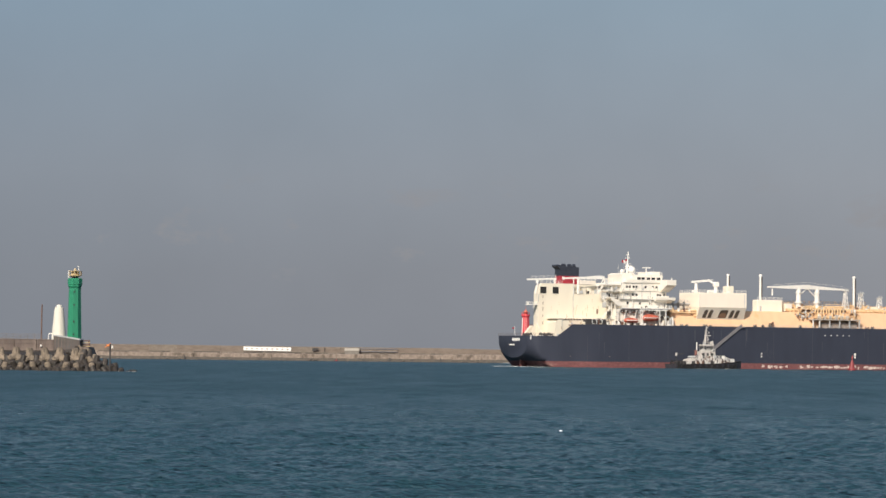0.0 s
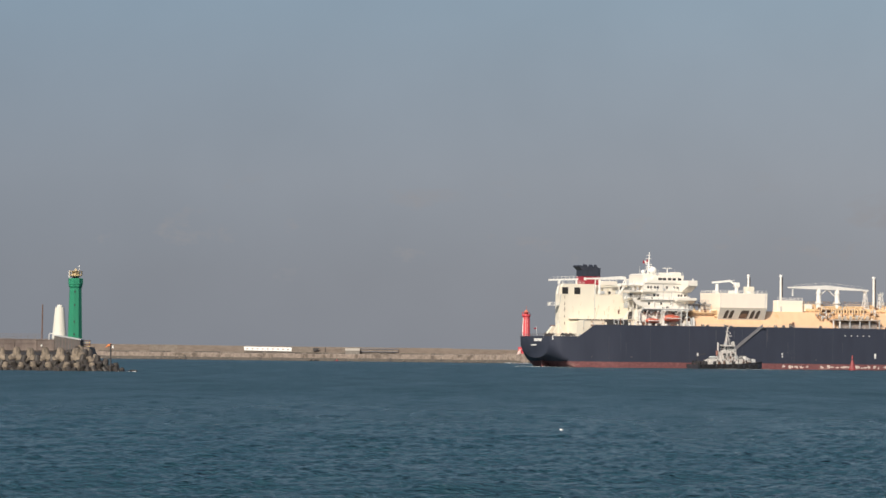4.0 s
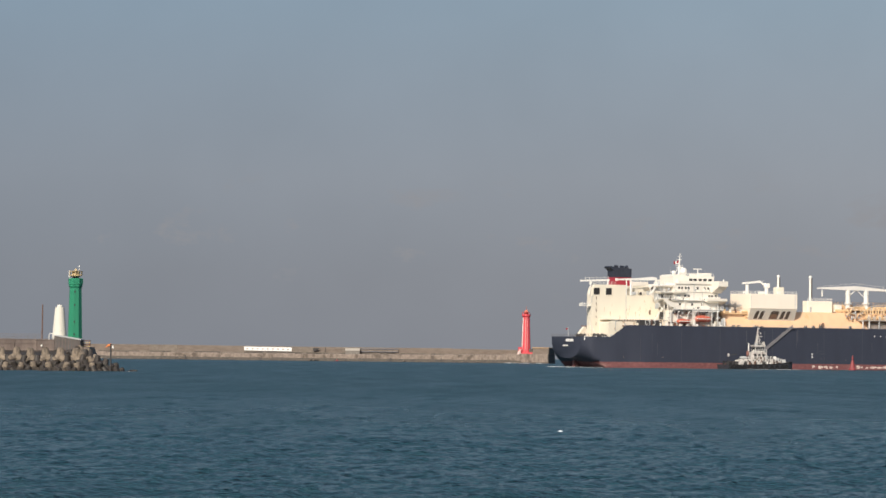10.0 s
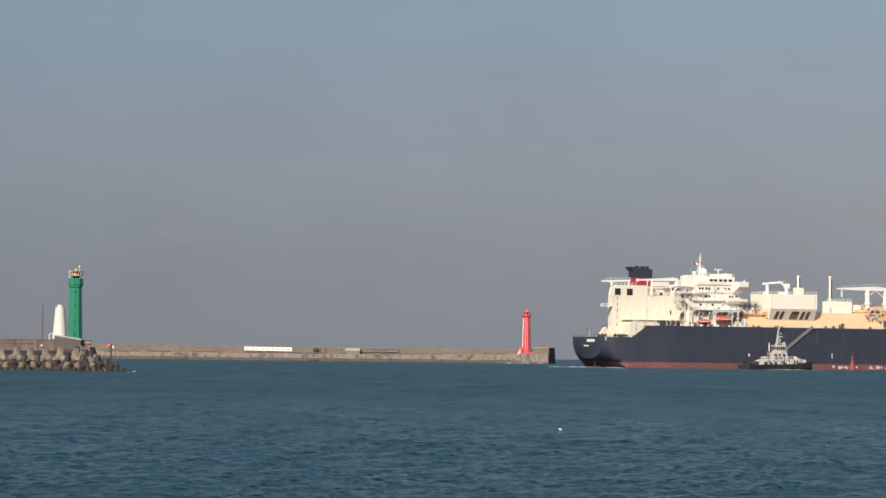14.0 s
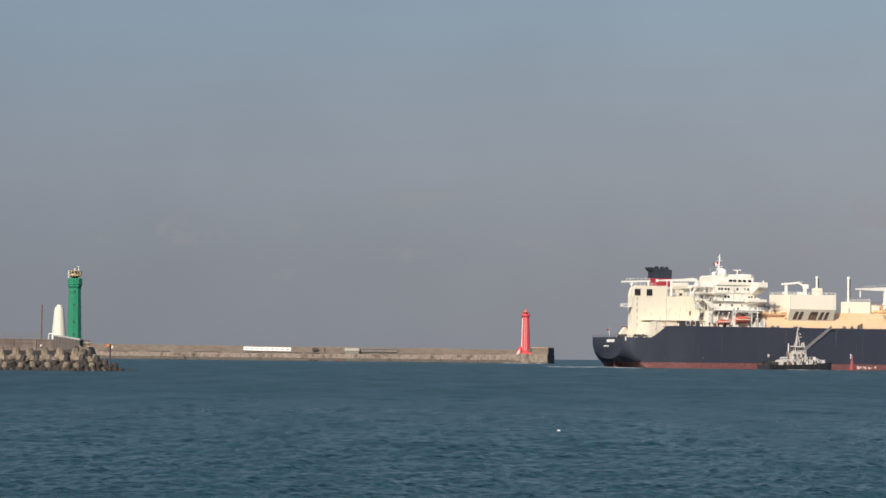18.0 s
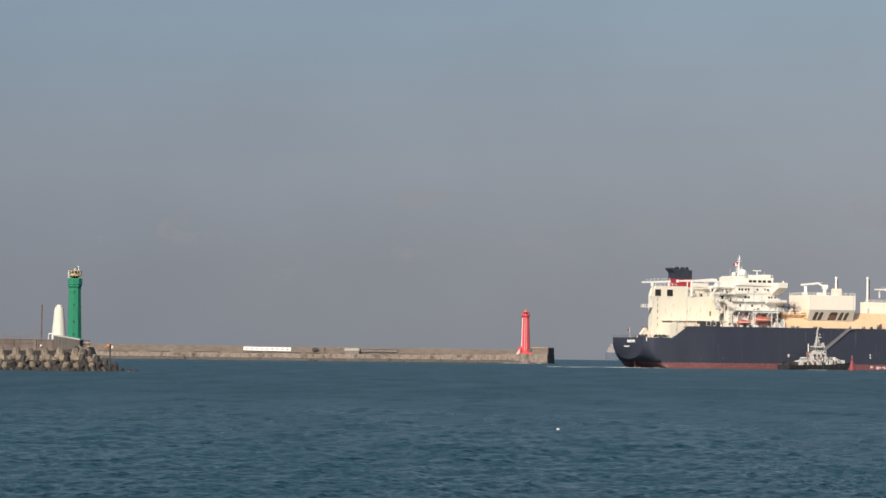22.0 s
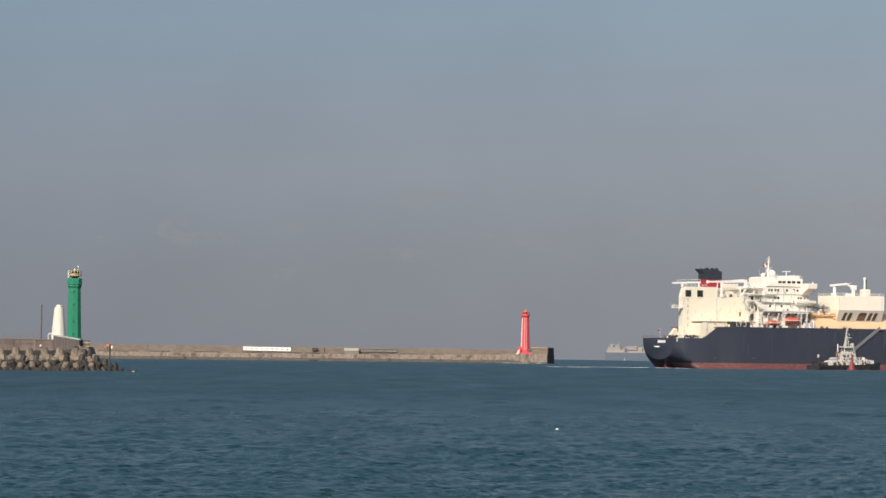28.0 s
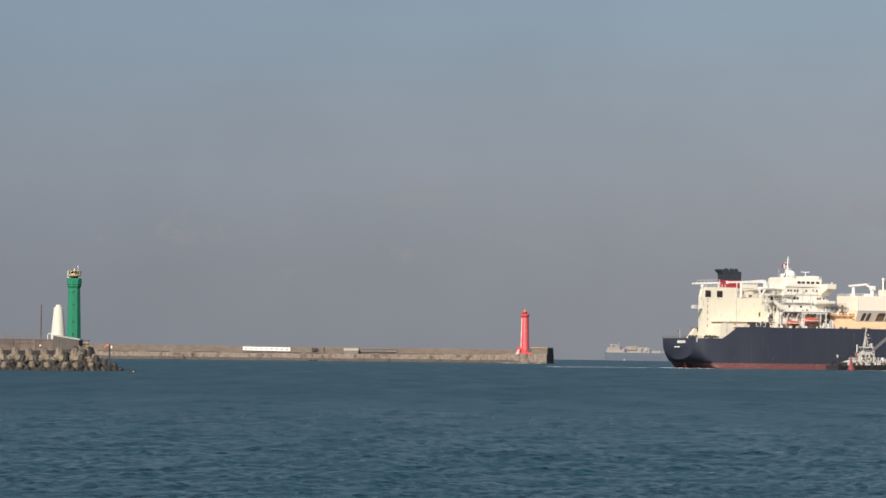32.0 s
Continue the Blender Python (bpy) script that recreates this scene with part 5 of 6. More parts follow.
part("main_deck", slab(bmn(), [(-14.3, -4.3), (4, -5.2), (10, -4.4), (15, -1.6), (15, 1.6), (10, 4.4), (4, 5.2), (-14.3, 4.3)], "z", 1.45, 1.7), mat("green_deck_paint", (0.10, 0.12, 0.10), 0.8, var=0.2), tug)
dhouse = part("deckhouse", slab(bmn(), [(-9.4, 1.6), (12.2, 1.6), (12.2, 2.5), (9.6, 3.3), (6.4, 4.2), (-5.0, 4.2), (-7.2, 3.6), (-9.2, 2.5)], "y", -3.6, 3.6), TUG_WHITE, tug, "white deckhouse")
for x in (-5.2, -2.8, -0.4, 2.0, 4.4, 6.6):
    part("porthole", rod(bmn(), (x, -3.56, 3.55), (x, -3.68, 3.55), 0.26, None, 12), WINDOW, dhouse)
for x, w in ((-7.2, 0.6), (-4.9, 0.9), (-2.2, 0.5), (1.3, 0.7), (4.1, 0.5), (9.8, 0.7)):
    part("opening", box(bmn(), x, x + w, -3.66, -3.52, 1.9, 3.4 if x > -5 else 2.9, 0.02), DARK, dhouse, "dark side opening")
for x, w in ((-1.8, 1.2), (0.2, 1.0), (2.0, 1.3)):
    part("opening", box(bmn(), x, x + w, -2.26, -2.12, 4.7, 6.3, 0.02), DARK, dhouse, "dark side opening")
part("door", box(bmn(), 7.6, 8.3, -3.68, -3.5, 1.9, 3.7, 0.02), DARK, dhouse)
part("upper_deckhouse", slab(bmn(), [(-2.6, 4.2), (4.4, 4.2), (4.0, 6.9), (-1.9, 6.9)], "y", -2.2, 2.2), TUG_WHITE, tug, "white upper deckhouse")
wh = part("wheelhouse", slab(bmn(), [(-0.9, 6.9), (3.2, 6.9), (3.5, 9.3), (3.9, 9.35), (3.8, 9.75), (-1.2, 9.75), (-1.2, 9.35), (-0.8, 9.3)], "y", -1.8, 1.8), TUG_WHITE, tug, "white wheelhouse with large windows")
TW = mesh_of("window", box(bmn(), -0.42, 0.42, -0.05, 0.05, -0.85, 0.85, 0.03), WINDOW)
for x in (-0.25, 0.75, 1.75, 2.75):
    piece("window", TW, wh, pose(x, -1.84, 8.3))
for y in (-1.1, 0, 1.1):
    piece("window", TW, wh, pose(-0.87, y, 8.3, 0, 0, 90))
part("roof_rail", path(bmn(), [(-1.0, -1.6, 9.7), (-1.0, -1.6, 10.5), (3.6, -1.6, 10.5), (3.6, -1.6, 9.7)], 0.06, 6), TUG_WHITE, wh)
part("searchlight", rod(bmn(), (3.2, -1.2, 9.7), (3.2, -1.2, 10.8), 0.35, 0.3, 10), TUG_WHITE, wh)
part("horn_box", box(bmn(), -0.8, 0.2, -1.6, -0.8, 9.75, 10.6, 0.08), GREYP, wh)
part("wheelhouse_mast", rod(bmn(), (0.6, 0, 9.8), (1.2, 0, 16.9), 0.42, 0.16, 8), TUG_WHITE, tug)
bm = bmn()
for dx in (-1.3, 1.1):
    rod(bm, (0.8 + dx, -0.5, 9.8), (1.1, 0, 15.0), 0.12, 0.08, 6)
for z, w in ((11.2, 0.9), (12.6, 0.75), (13.9, 0.6), (15.0, 0.9)):
    bar(bm, (1.0 - w, -0.2, z), (1.0 + w, -0.2, z), 0.14)
part("mast_frame", bm, TUG_WHITE, tug, "white mast frame with lamps")
part("radar_scanner", box(bmn(), 0.2, 3.0, -0.4, -0.1, 13.1, 13.4, 0.04), TUG_WHITE, tug)
for x, z in ((1.9, 14.2), (0.3, 12.9), (1.6, 11.6), (1.2, 16.2)):
    part("mast_lamp", box(bmn(), x, x + 0.4, -0.6, -0.25, z, z + 0.5, 0.04), TUG_WHITE, tug)
for y in (-1.6,):
    fn = part("exhaust_stack", rod(bmn(), (-4.2, y, 4.1), (-4.3, y, 7.4), 0.6, 0.5, 12), mat("stack_paint", (0.25, 0.11, 0.09), 0.6, var=0.3), tug, "rust-stained exhaust stack")
    part("stack_top", rod(bmn(), (-3.9, y, 6.9), (-3.9, y, 10.6), 0.24, 0.22, 10), WHITE, fn)
part("fire_monitor", path(bmn(), [(2.4, -1.2, 9.7), (2.4, -1.2, 10.7), (3.6, -1.2, 11.0)], 0.2, 8), TUG_WHITE, tug)
part("towing_winch", rod(bmn(), (9.6, -1.3, 3.9), (9.6, 1.3, 3.9), 0.75, None, 12), GREYP, tug)
part("bow_bitt", box(bmn(), 12.6, 13.3, -1.4, 1.4, 1.6, 4.1, 0.1), GREYP, tug)
part("life_raft", rod(bmn(), (-1.8, -1.6, 7.32), (-0.95, -1.6, 7.32), 0.42, None, 12), TUG_WHITE, tug)
part("rescue_boat", ring_loft(bmn(), [[(x, -2.2 + 0.75 * k * math.cos(a), 4.7 + 0.5 * k * math.sin(a)) for a in [6.283185 * j / 10 for j in range(10)]] for x, k in ((-8.2, 0.3), (-7.6, 0.9), (-6, 1), (-5, 0.9), (-4.4, 0.3))]), GREYP, tug, "small grey rescue boat")
for pts in ([(-1.9, -2.1, 6.9), (4.0, -2.1, 6.9)], [(-5.0, -3.5, 4.2), (6.4, -3.5, 4.2), (9.6, -3.5, 3.3), (12.0, -3.2, 2.55)]):
    railing(tug, pts, step=1.2, bars=(1.0, 0.55))
pole = part("stern_post", rod(bmn(), (-13.2, -2.0, 1.6), (-13.2, -2.0, 6.4), 0.12, None, 8), DARK, tug)
part("post_box", box(bmn(), -13.6, -12.9, -2.4, -1.8, 5.0, 6.3, 0.15), TUG_WHITE, pole, "white box on the stern post")
part("stern_arm", bar(bmn(), (-13.0, -2.0, 5.6), (-9.6, -2.0, 6.0), 0.3), DARK, tug)
rng = random.Random(31)
for x, y, z0, w, h, m in ((-6.8, -3.4, 1.65, 1.2, 1.5, DARK), (-5.0, -4.0, 1.65, 0.9, 1.2, BROWN), (-2.6, -4.4, 1.65, 0.8, 1.4, DARK), (-0.4, -4.5, 1.65, 1.0, 1.0, GREYP), (1.8, -4.5, 1.65, 0.7, 1.5, DARK), (3.6, -4.4, 1.65, 1.2, 0.9, DARK), (6.0, -4.3, 1.65, 0.9, 1.6, BROWN), (8.4, -3.9, 1.65, 0.8, 1.3, DARK), (10.2, -3.6, 1.65, 1.0, 1.6, GREYP), (-2.0, -3.1, 4.2, 1.1, 1.3, DARK), (0.6, -3.2, 4.2, 0.8, 0.9, BROWN), (2.8, -3.1, 4.2, 0.9, 1.4, GREYP), (5.4, -2.6, 4.2, 0.9, 1.2, DARK), (7.4, -2.0, 3.7, 1.0, 1.6, WHITE), (-4.9, -2.8, 4.2, 0.6, 1.5, DARK), (-6.4, -2.0, 3.7, 0.8, 1.5, WHITE)):
    part("deck_locker", box(bmn(), x, x + w, y - 0.35, y + 0.4, z0, z0 + h, 0.08), m, tug)
for x in (-12.0, -14.0):
    part("stern_bitt", box(bmn(), x, x + 0.9, -3.0, -1.8, 1.6, 2.9, 0.1), DARK, tug)
part("capstan", turned(bmn(), [(0.7, 1.6), (0.4, 2.0), (0.4, 2.8), (0.7, 3.0)], 12, (-10.6, 0, 0)), BROWN, tug)
for i in range(26):
    x, y, h = rng.uniform(-14.2, -7.0), rng.uniform(-4.3, 3.0), rng.uniform(0.5, 1.7)
    part("deck_gear", box(bmn(), x, x + rng.uniform(0.25, 0.9), y, y + rng.uniform(0.3, 0.8), 1.6, 1.8 + h, 0.06), rng.choice((DARK, DARK, DARK, TYRE, TYRE, GREYP)), tug)
for i in range(22):
    x = rng.uniform(-4.9, 11.0)
    y, z0 = (-4.9 if x < 8 else -4.0, 1.7) if rng.random() < 0.6 else (-3.1, 4.2 if x < 6 else 2.3)
    w, h = rng.uniform(0.2, 0.7), rng.uniform(0.6, 1.5)
    part("deck_fitting", box(bmn(), x, x + w, y, y + 0.4, z0, z0 + h, 0.05), rng.choice((DARK, WHITE, WHITE, BROWN, TUG_WHITE)), tug)
for i in range(40):
    x, z = rng.uniform(-8.5, 11.5), rng.uniform(1.9, 6.4)
    top = float(np.interp(x, (-9.2, -7.2, -5.0, 6.4, 9.6, 12.2), (2.5, 3.6, 4.2, 4.2, 3.3, 2.5)))
    y = -3.72 if z < top - 0.3 else -2.3
    if y < -3 or -2.0 < x < 3.6:
        part("wall_fitting", box(bmn(), x, x + rng.uniform(0.15, 0.5), y, y + 0.14, z, z + rng.uniform(0.2, 0.8), 0.02), rng.choice((DARK, DARK, BROWN, GREYP, TYRE)), dhouse)
part("dark_gear", box(bmn(), -10.8, -9.5, -3.6, -1.4, 1.6, 3.2, 0.15), DARK, tug)


# ---- foam on the water: flat rafts of bubbles, thick as a hand ----
def foam(name, label, x0, x1, y0, y1, n, seed, size=(1.5, 5.0), z=0.05, m=None, thin=0.45):
    rng = random.Random(seed)
    bm = bmn()
    for _ in range(n):
        cx, cy = rng.uniform(x0, x1), rng.uniform(y0, y1)
        rx, ry = rng.uniform(*size), rng.uniform(*size) * thin
        k = 9
        prof = [(math.cos(6.283185 * j / k) * rx * rng.uniform(0.5, 1.1), math.sin(6.283185 * j / k) * ry * rng.uniform(0.5, 1.1)) for j in range(k)]
        h = rng.uniform(0.05, 0.16)
        ring_loft(bm, [[(cx + a, cy + b, z - 0.35) for a, b in prof], [(cx + a * 0.9, cy + b * 0.9, z + h * 0.7) for a, b in prof], [(cx + a * 0.5, cy + b * 0.5, z + h) for a, b in prof]])
    return single(name, bm, FOAM, label, "foam", m, kind="stuff")


TRACK = math.degrees(math.atan2(1.28, 2.155))
foam("wake_foam", "broken streaks of white wake foam along the ship's track", 18, 78, -2.0, 2.0, 120, 3, (0.3, 1.4), z=0.05, m=pose(28.3, 1411, 0, 0, 0, TRACK))
churn = foam("churned_foam", "white churned water close behind the ship", -9, 3, -2.6, 2.0, 40, 8, (0.3, 1.2), z=0.09, m=pose(28.3, 1411, 0, 0, 0, HEADING))
wash = foam("stern_wash_foam", "pale churned water under the ship's counter", -2, 10, -17.5, -9, 60, 14, (0.25, 0.9), z=0.04, m=pose(28.3, 1411, 0, 0, 0, HEADING))
tug_foam = foam("bow_wave_foam", "thin white bow wave along the tug", -10, 17, -6.6, -5.7, 34, 9, (0.8, 2.4), z=0.0, m=pose(*TUG_AT, 0, 0, 0, HEADING), thin=0.25)

# ---- far ship: distance haze is put into its paint colours ----
far_ship = thing("cargo_ship", "distant cargo ship near the hazy horizon, haze put into its colours", "ship", pose(203.5, 4500, 0, 0, 0, -5))
part("hull", ring_loft(bmn(), [[(x, -11 * b, zt), (x + u, -11 * b, -2), (x + u, 11 * b, -2), (x, 11 * b, zt)] for x, b, zt, u in ((5.5, 0.7, 10.6, -2.2), (8, 0.95, 10.2, -1), (14, 1, 10.0, 0), (120, 1, 9.6, 0), (140, 0.7, 10.2, 0), (150, 0.08, 11.0, -4))]), FARHULL, far_ship, "grey-blue hull, haze in its colour")
for a, b, z0, z1 in ((7, 26, 9.8, 13.4), (8.5, 25, 13.4, 16.8), (10, 24, 16.8, 19.0), (13, 17, 19.0, 20.6), (18.5, 22, 19.0, 20.2), (26, 31, 9.8, 15.2), (46.5, 52, 9.8, 16.6), (52.5, 58, 9.8, 15.0), (60, 63, 9, 15.2), (65, 76, 9, 12.2)):
    part("superstructure", box(bmn(), a, b, -8, 8, z0, z1, 0.3), FARHOUSE, far_ship)
part("deck_tank", box(bmn(), 30.5, 46, -8, 8, 12.6, 17.8, 0.6), FARBLOCK, far_ship, "peach deck housing, haze in its colour")
part("deck_base", box(bmn(), 26, 62, -7, 7, 9.5, 12.7, 0.3), FARHOUSE, far_ship)
part("funnel", box(bmn(), 10.5, 13.0, -2, 2, 16, 20.6, 0.3), FARHOUSE, far_ship)
rng = random.Random(52)
FARPALE = mat("hazed_white_ship", (0.37, 0.355, 0.345), 0.8, var=0.05, size=6)
for i in range(26):
    x = rng.uniform(8, 62)
    z = 19.0 if x < 23 else 15.2 if x < 30.5 else 17.8 if x < 46 else 15.2
    w, h = rng.uniform(0.8, 3.0), rng.uniform(0.5, 1.9)
    part("deck_housing", box(bmn(), x, x + w, -8.3, -5, z - rng.uniform(0.5, 4.0), z + h * (0.6 if x > 30 else 0.9), 0.1), rng.choice((FARHOUSE, FARPALE, FARPALE, FARHULL, FARBLOCK)), far_ship)
part("mast", rod(bmn(), (22.5, 0, 18), (22.5, 0, 23.6), 0.7, 0.4, 8), FARHOUSE, far_ship)
for x, z in ((31, 17.0), (36.5, 15.5), (46, 16.4), (53, 17.0), (58.5, 16.0), (67, 15.0), (84, 14.5), (100, 14)):
    part("deck_post", rod(bmn(), (x, 0, 9), (x, 0, z), 0.7, 0.5, 8), FARHOUSE, far_ship)
part("deck_beam", bar(bmn(), (44, 0, 16.4), (60, 0, 16.6), 0.9, 0.9), FARHOUSE, far_ship)
part("deck_pipes", box(bmn(), 62, 130, -5, 5, 9.4, 11.0, 0.2), mat("hazed_deck_gear", (0.20, 0.215, 0.235), 0.8, var=0.05, size=5), far_ship)
for x in (66, 72, 79, 86, 93, 101, 109, 117):
    part("deck_pipe", bar(bmn(), (x, -5, 11.4), (x + 4, -5, 12.4), 0.8), FARHOUSE, far_ship)
# distant white marker
bm = turned(bmn(), [(1.0, -0.5), (0.8, 0.8), (0.35, 1.1), (0.25, 3.4)], 10, (223, 4300, 0))
single("marker_buoy", bm, GREYP, "small white marker buoy far out", "buoy")


# ---- breakwater with the red light ----
BWY = 2070.0
APRON = mat("streaked_apron_concrete", (0.235, 0.190, 0.158), 0.9, var=0.3, size=1.1, stain=(0.115, 0.092, 0.074), stain_size=4, stain_at=0.52, stretch=(0.9, 1, 0.45), stain_soft=0.10, bump=0.25, bump_size=0.9)
PARAPET = mat("brown_parapet_concrete", (0.172, 0.140, 0.116), 0.9, var=0.18, size=2.0, stain=(0.215, 0.177, 0.149), stain_size=9, stain_at=0.5, stretch=(0.5, 1, 1.6), stain_soft=0.2, bump=0.12, bump_size=1.0)
bw = tagged(new("breakwater"), "long weathered concrete breakwater across the harbour mouth", "breakwater", kind="structure")
rng = random.Random(11)
x = -430.0
while x < 49.5:
    w = rng.uniform(14, 26)
    x1 = min(x + w, 50)
    crest = 8.25 + rng.uniform(-0.05, 0.05) + 0.3 * min(max((-x - 60) / 120, 0), 1) - 0.4 * min(max((x + 10) / 40, 0), 1)
    yy = BWY + 10 + rng.uniform(-0.2, 0.2)
    part("parapet_wall", box(bmn(), x, x1 - 0.05, yy, yy + 4, 3.6, crest, 0.12), rng.choice((PARAPET, PARAPET, PARAPET, CONC)), bw, "weathered parapet wall panel")
    x = x1
x = -430.0
while x < 62:
    w = rng.uniform(8, 16)
    x1 = min(x + w, 62)
    yy = BWY + rng.uniform(-0.3, 0.3)
    top = 4.15 + 0.75 * min(max((x + 60) / 100, 0), 1) + rng.uniform(-0.12, 0.12)
    part("apron_block", slab(bmn(), [(yy + 0.2, 1.1), (yy + 0.5, top - 0.5), (yy + 1.2, top), (yy + 11, top + 0.1), (yy + 11, 1.1)], "x", x, x1 - rng.choice((0.03, 0.03, 0.08))), APRON, bw, "pale streaked concrete apron block")
    x = x1
x = -430.0
while x < 62:
    w = rng.uniform(3, 7)
    x1 = min(x + w, 62.5)
    yy = BWY - rng.uniform(0.3, 1.6)
    top = 1.7 + rng.uniform(-0.15, 0.18)
    part("footing_block", slab(bmn(), [(yy - 0.8, -3.0), (yy, top - 0.3), (yy + 0.7, top), (yy + 12, top), (yy + 12, -3.0)], "x", x, x1 + 0.1), CONC_DARK, bw, "tide-darkened footing block")
    x = x1
for i in range(16):
    part("ledge_course", box(bmn(), -430 + i * 30.4, -430 + i * 30.4 + 30.3, BWY + 9.3, BWY + 11.0, 3.7, 5.1, 0.05), CONC, bw, "weathered ledge course")
# broken dark strips paint a shadow line along the apron ledge
x = -428.0
while x < 44:
    w = rng.uniform(5, 22)
    part("ledge_shadow", box(bmn(), x, min(x + w, 48), BWY + 9.0, BWY + 9.28, 4.2, 4.2 + rng.uniform(0.5, 0.95), 0.03), CONC_DARK, bw, "dark strip standing for shade along the apron ledge")
    x += w + rng.choice((0.2, 2.0, 6.0, 14.0))
part("core_wall", box(bmn(), -430, 56, BWY + 12, BWY + 16, -3, 6.6), CONC, bw)
# rubble lying along the foot
RUBBLE = mat("tide_stained_stone", (0.16, 0.135, 0.112), 0.9, var=0.3, size=1.2, stain=(0.06, 0.052, 0.045), stain_size=4, stain_at=0.5, bump=0.1, bump_size=0.4)
rub = bmn()
for _ in range(230):
    cx, cy, r = rng.uniform(-235, 45), BWY + rng.uniform(-2.6, 0.4), rng.choice((0.3, 0.4, 0.5, 0.8)) * rng.uniform(0.7, 1.2)
    m = Matrix.Translation((cx, cy, rng.uniform(0.0, 0.9))) @ Euler((rng.random() * 3, rng.random() * 3, rng.random() * 3)).to_matrix().to_4x4() @ Matrix.Diagonal((r, r * 0.8, r * 0.65, 1))
    bmesh.ops.create_icosphere(rub, subdivisions=1, radius=1.0, matrix=m)
single("rubble", rub, RUBBLE, "pale rubble stones along the breakwater foot", "rocks", kind="stuff")
# raised head, turned so that its end shows
head = tagged(new("breakwater_head"), "raised concrete head of the breakwater", "breakwater", kind="structure")
head.matrix_basis = pose(61.7, BWY - 5.0, 0, 0, 0, -13)
part("head_block", box(bmn(), -26, 0, 0, 20, -3, 5.6, 0.15), APRON, head)
part("upper_block", box(bmn(), -9.8, -0.15, 2.6, 19.8, 5.55, 9.0, 0.12), PARAPET, head)
part("cap_slab", box(bmn(), -10.1, -0.1, 2.4, 20.0, 8.8, 9.45, 0.08), OCHRE_CONC, head, "ochre-stained cap slab")
# solid dark box: the recess's shade is put into its colour
part("recess", box(bmn(), -12.6, -10.3, 4.0, 8.0, 5.5, 8.4, 0.05), CONC_DARK, head, "dark box standing for a shaded recess beside the raised block")
part("footing", box(bmn(), -26, 0.5, -0.8, 20.2, -3, 0.7, 0.2), CONC_DARK, head)
# added dark panels put the end face's shade into colour
END_SHADE = mat("dark_end_shade", (0.028, 0.027, 0.028), 0.8, var=0.25, size=0.8, stain=(0.06, 0.052, 0.045), stain_size=2, stain_at=0.62)
for k in range(5):
    part("end_facing", box(bmn(), 0.02, 0.34, 0.1 + k * 3.95, 3.95 + k * 3.95, 0.4, 5.5, 0.05), END_SHADE, head, "dark added panel putting shade on the head's end")
for k in range(4):
    part("end_facing", box(bmn(), -0.12, 0.2, 2.7 + k * 4.2, 6.8 + k * 4.2, 5.62, 8.75, 0.05), END_SHADE, head, "dark added panel putting shade on the head's end")
# white board with a row of marks
sign = thing("sign_board", "long white sign board with faded dark marks on the breakwater", "sign", pose(-116.8, BWY + 9.2, 0.1, 0, 0.6, 0))
part("board", box(bmn(), 0, 28.0, 0, 0.35, 5.6, 7.9, 0.05), SIGN_W, sign)
for i in range(9):
    part("mark", box(bmn(), 1.4 + i * 3.0, 2.5 + i * 3.0, -0.04, 0.02, 6.4, 7.2), SIGN_R, sign, "faded bar of lettering")
for i in range(6):
    part("board_leg", box(bmn(), 1 + i * 5.1, 1.3 + i * 5.1, 0.36, 0.66, 3.7, 7.6), STEELG, sign)
# shed, dark screen and pipe rail on the apron
shed = thing("shelter", "pale flat-roofed concrete shelter with dull grey walls", "shelter", pose(-57.2, BWY + 6.2, 3.85))
part("roof", box(bmn(), 0, 8.8, 0, 4, 2.3, 3.8, 0.1), mat("pale_roof_concrete", (0.42, 0.39, 0.35), 0.9, var=0.12, size=1), shed)
part("back_wall", box(bmn(), 0.2, 8.6, 3.6, 3.9, 0, 2.6), mat("grey_shelter_wall", (0.30, 0.28, 0.25), 0.9), shed, "grey back wall")
part("front_wall", box(bmn(), 0.2, 8.6, 0.1, 0.3, 0, 2.2), mat("dull_shelter_front", (0.20, 0.185, 0.165), 0.9, var=0.2, size=0.8), shed, "dull grey front wall")
for x in (0.2, 8.1):
    part("side_wall", box(bmn(), x, x + 0.5, 0.2, 3.6, 0, 2.6), CONC_PALE, shed)
pipe = thing("pipe_rack", "long dark steel pipe rack along the breakwater wall", "pipe rack", pose(-48.0, BWY + 8.9, 3.85))
for z, r in ((3.5, 0.25), (1.9, 0.2)):
    part("pipe", rod(bmn(), (0, 0, z), (22.0, 0, z), r, None, 10), mat("blue_grey_pipe", (0.13, 0.14, 0.17), 0.6), pipe)
part("panel", box(bmn(), 0, 22, 0.4, 0.6, 1.9, 3.0), CONC_PALE, pipe)
for i in range(8):
    part("stand", box(bmn(), i * 3.1, i * 3.1 + 0.2, 0.1, 0.3, 0, 3.5), CONC, pipe)
scr = thing("dark_screen", "dark sloping steel screen on the breakwater", "screen", pose(-76.2, BWY + 8.4, 3.85))
part("panel", slab(bmn(), [(0, 1.9), (1.4, 1.9), (4.2, 3.7), (0, 3.8)], "y", 0, 0.25), DARK, scr)
single("marker_post", box(bmn(), -69.1, -68.75, BWY + 9.3, BWY + 9.7, 3.7, 8.1, 0.05), DARK, "short dark marker post on the breakwater", "post")
for x in (-150.8, -30.8, -1.0):
    single("ladder_post", box(bmn(), x, x + 0.7, BWY - 1.6, BWY - 1.1, -1.0, 2.4, 0.05), DARK, "dark fender post on the breakwater face", "post", group="fender posts")
foam("breakwater_foam", "thin white surf at the breakwater foot", 36, 58, BWY - 9, BWY - 6, 16, 21, (0.4, 1.6), z=0.05)

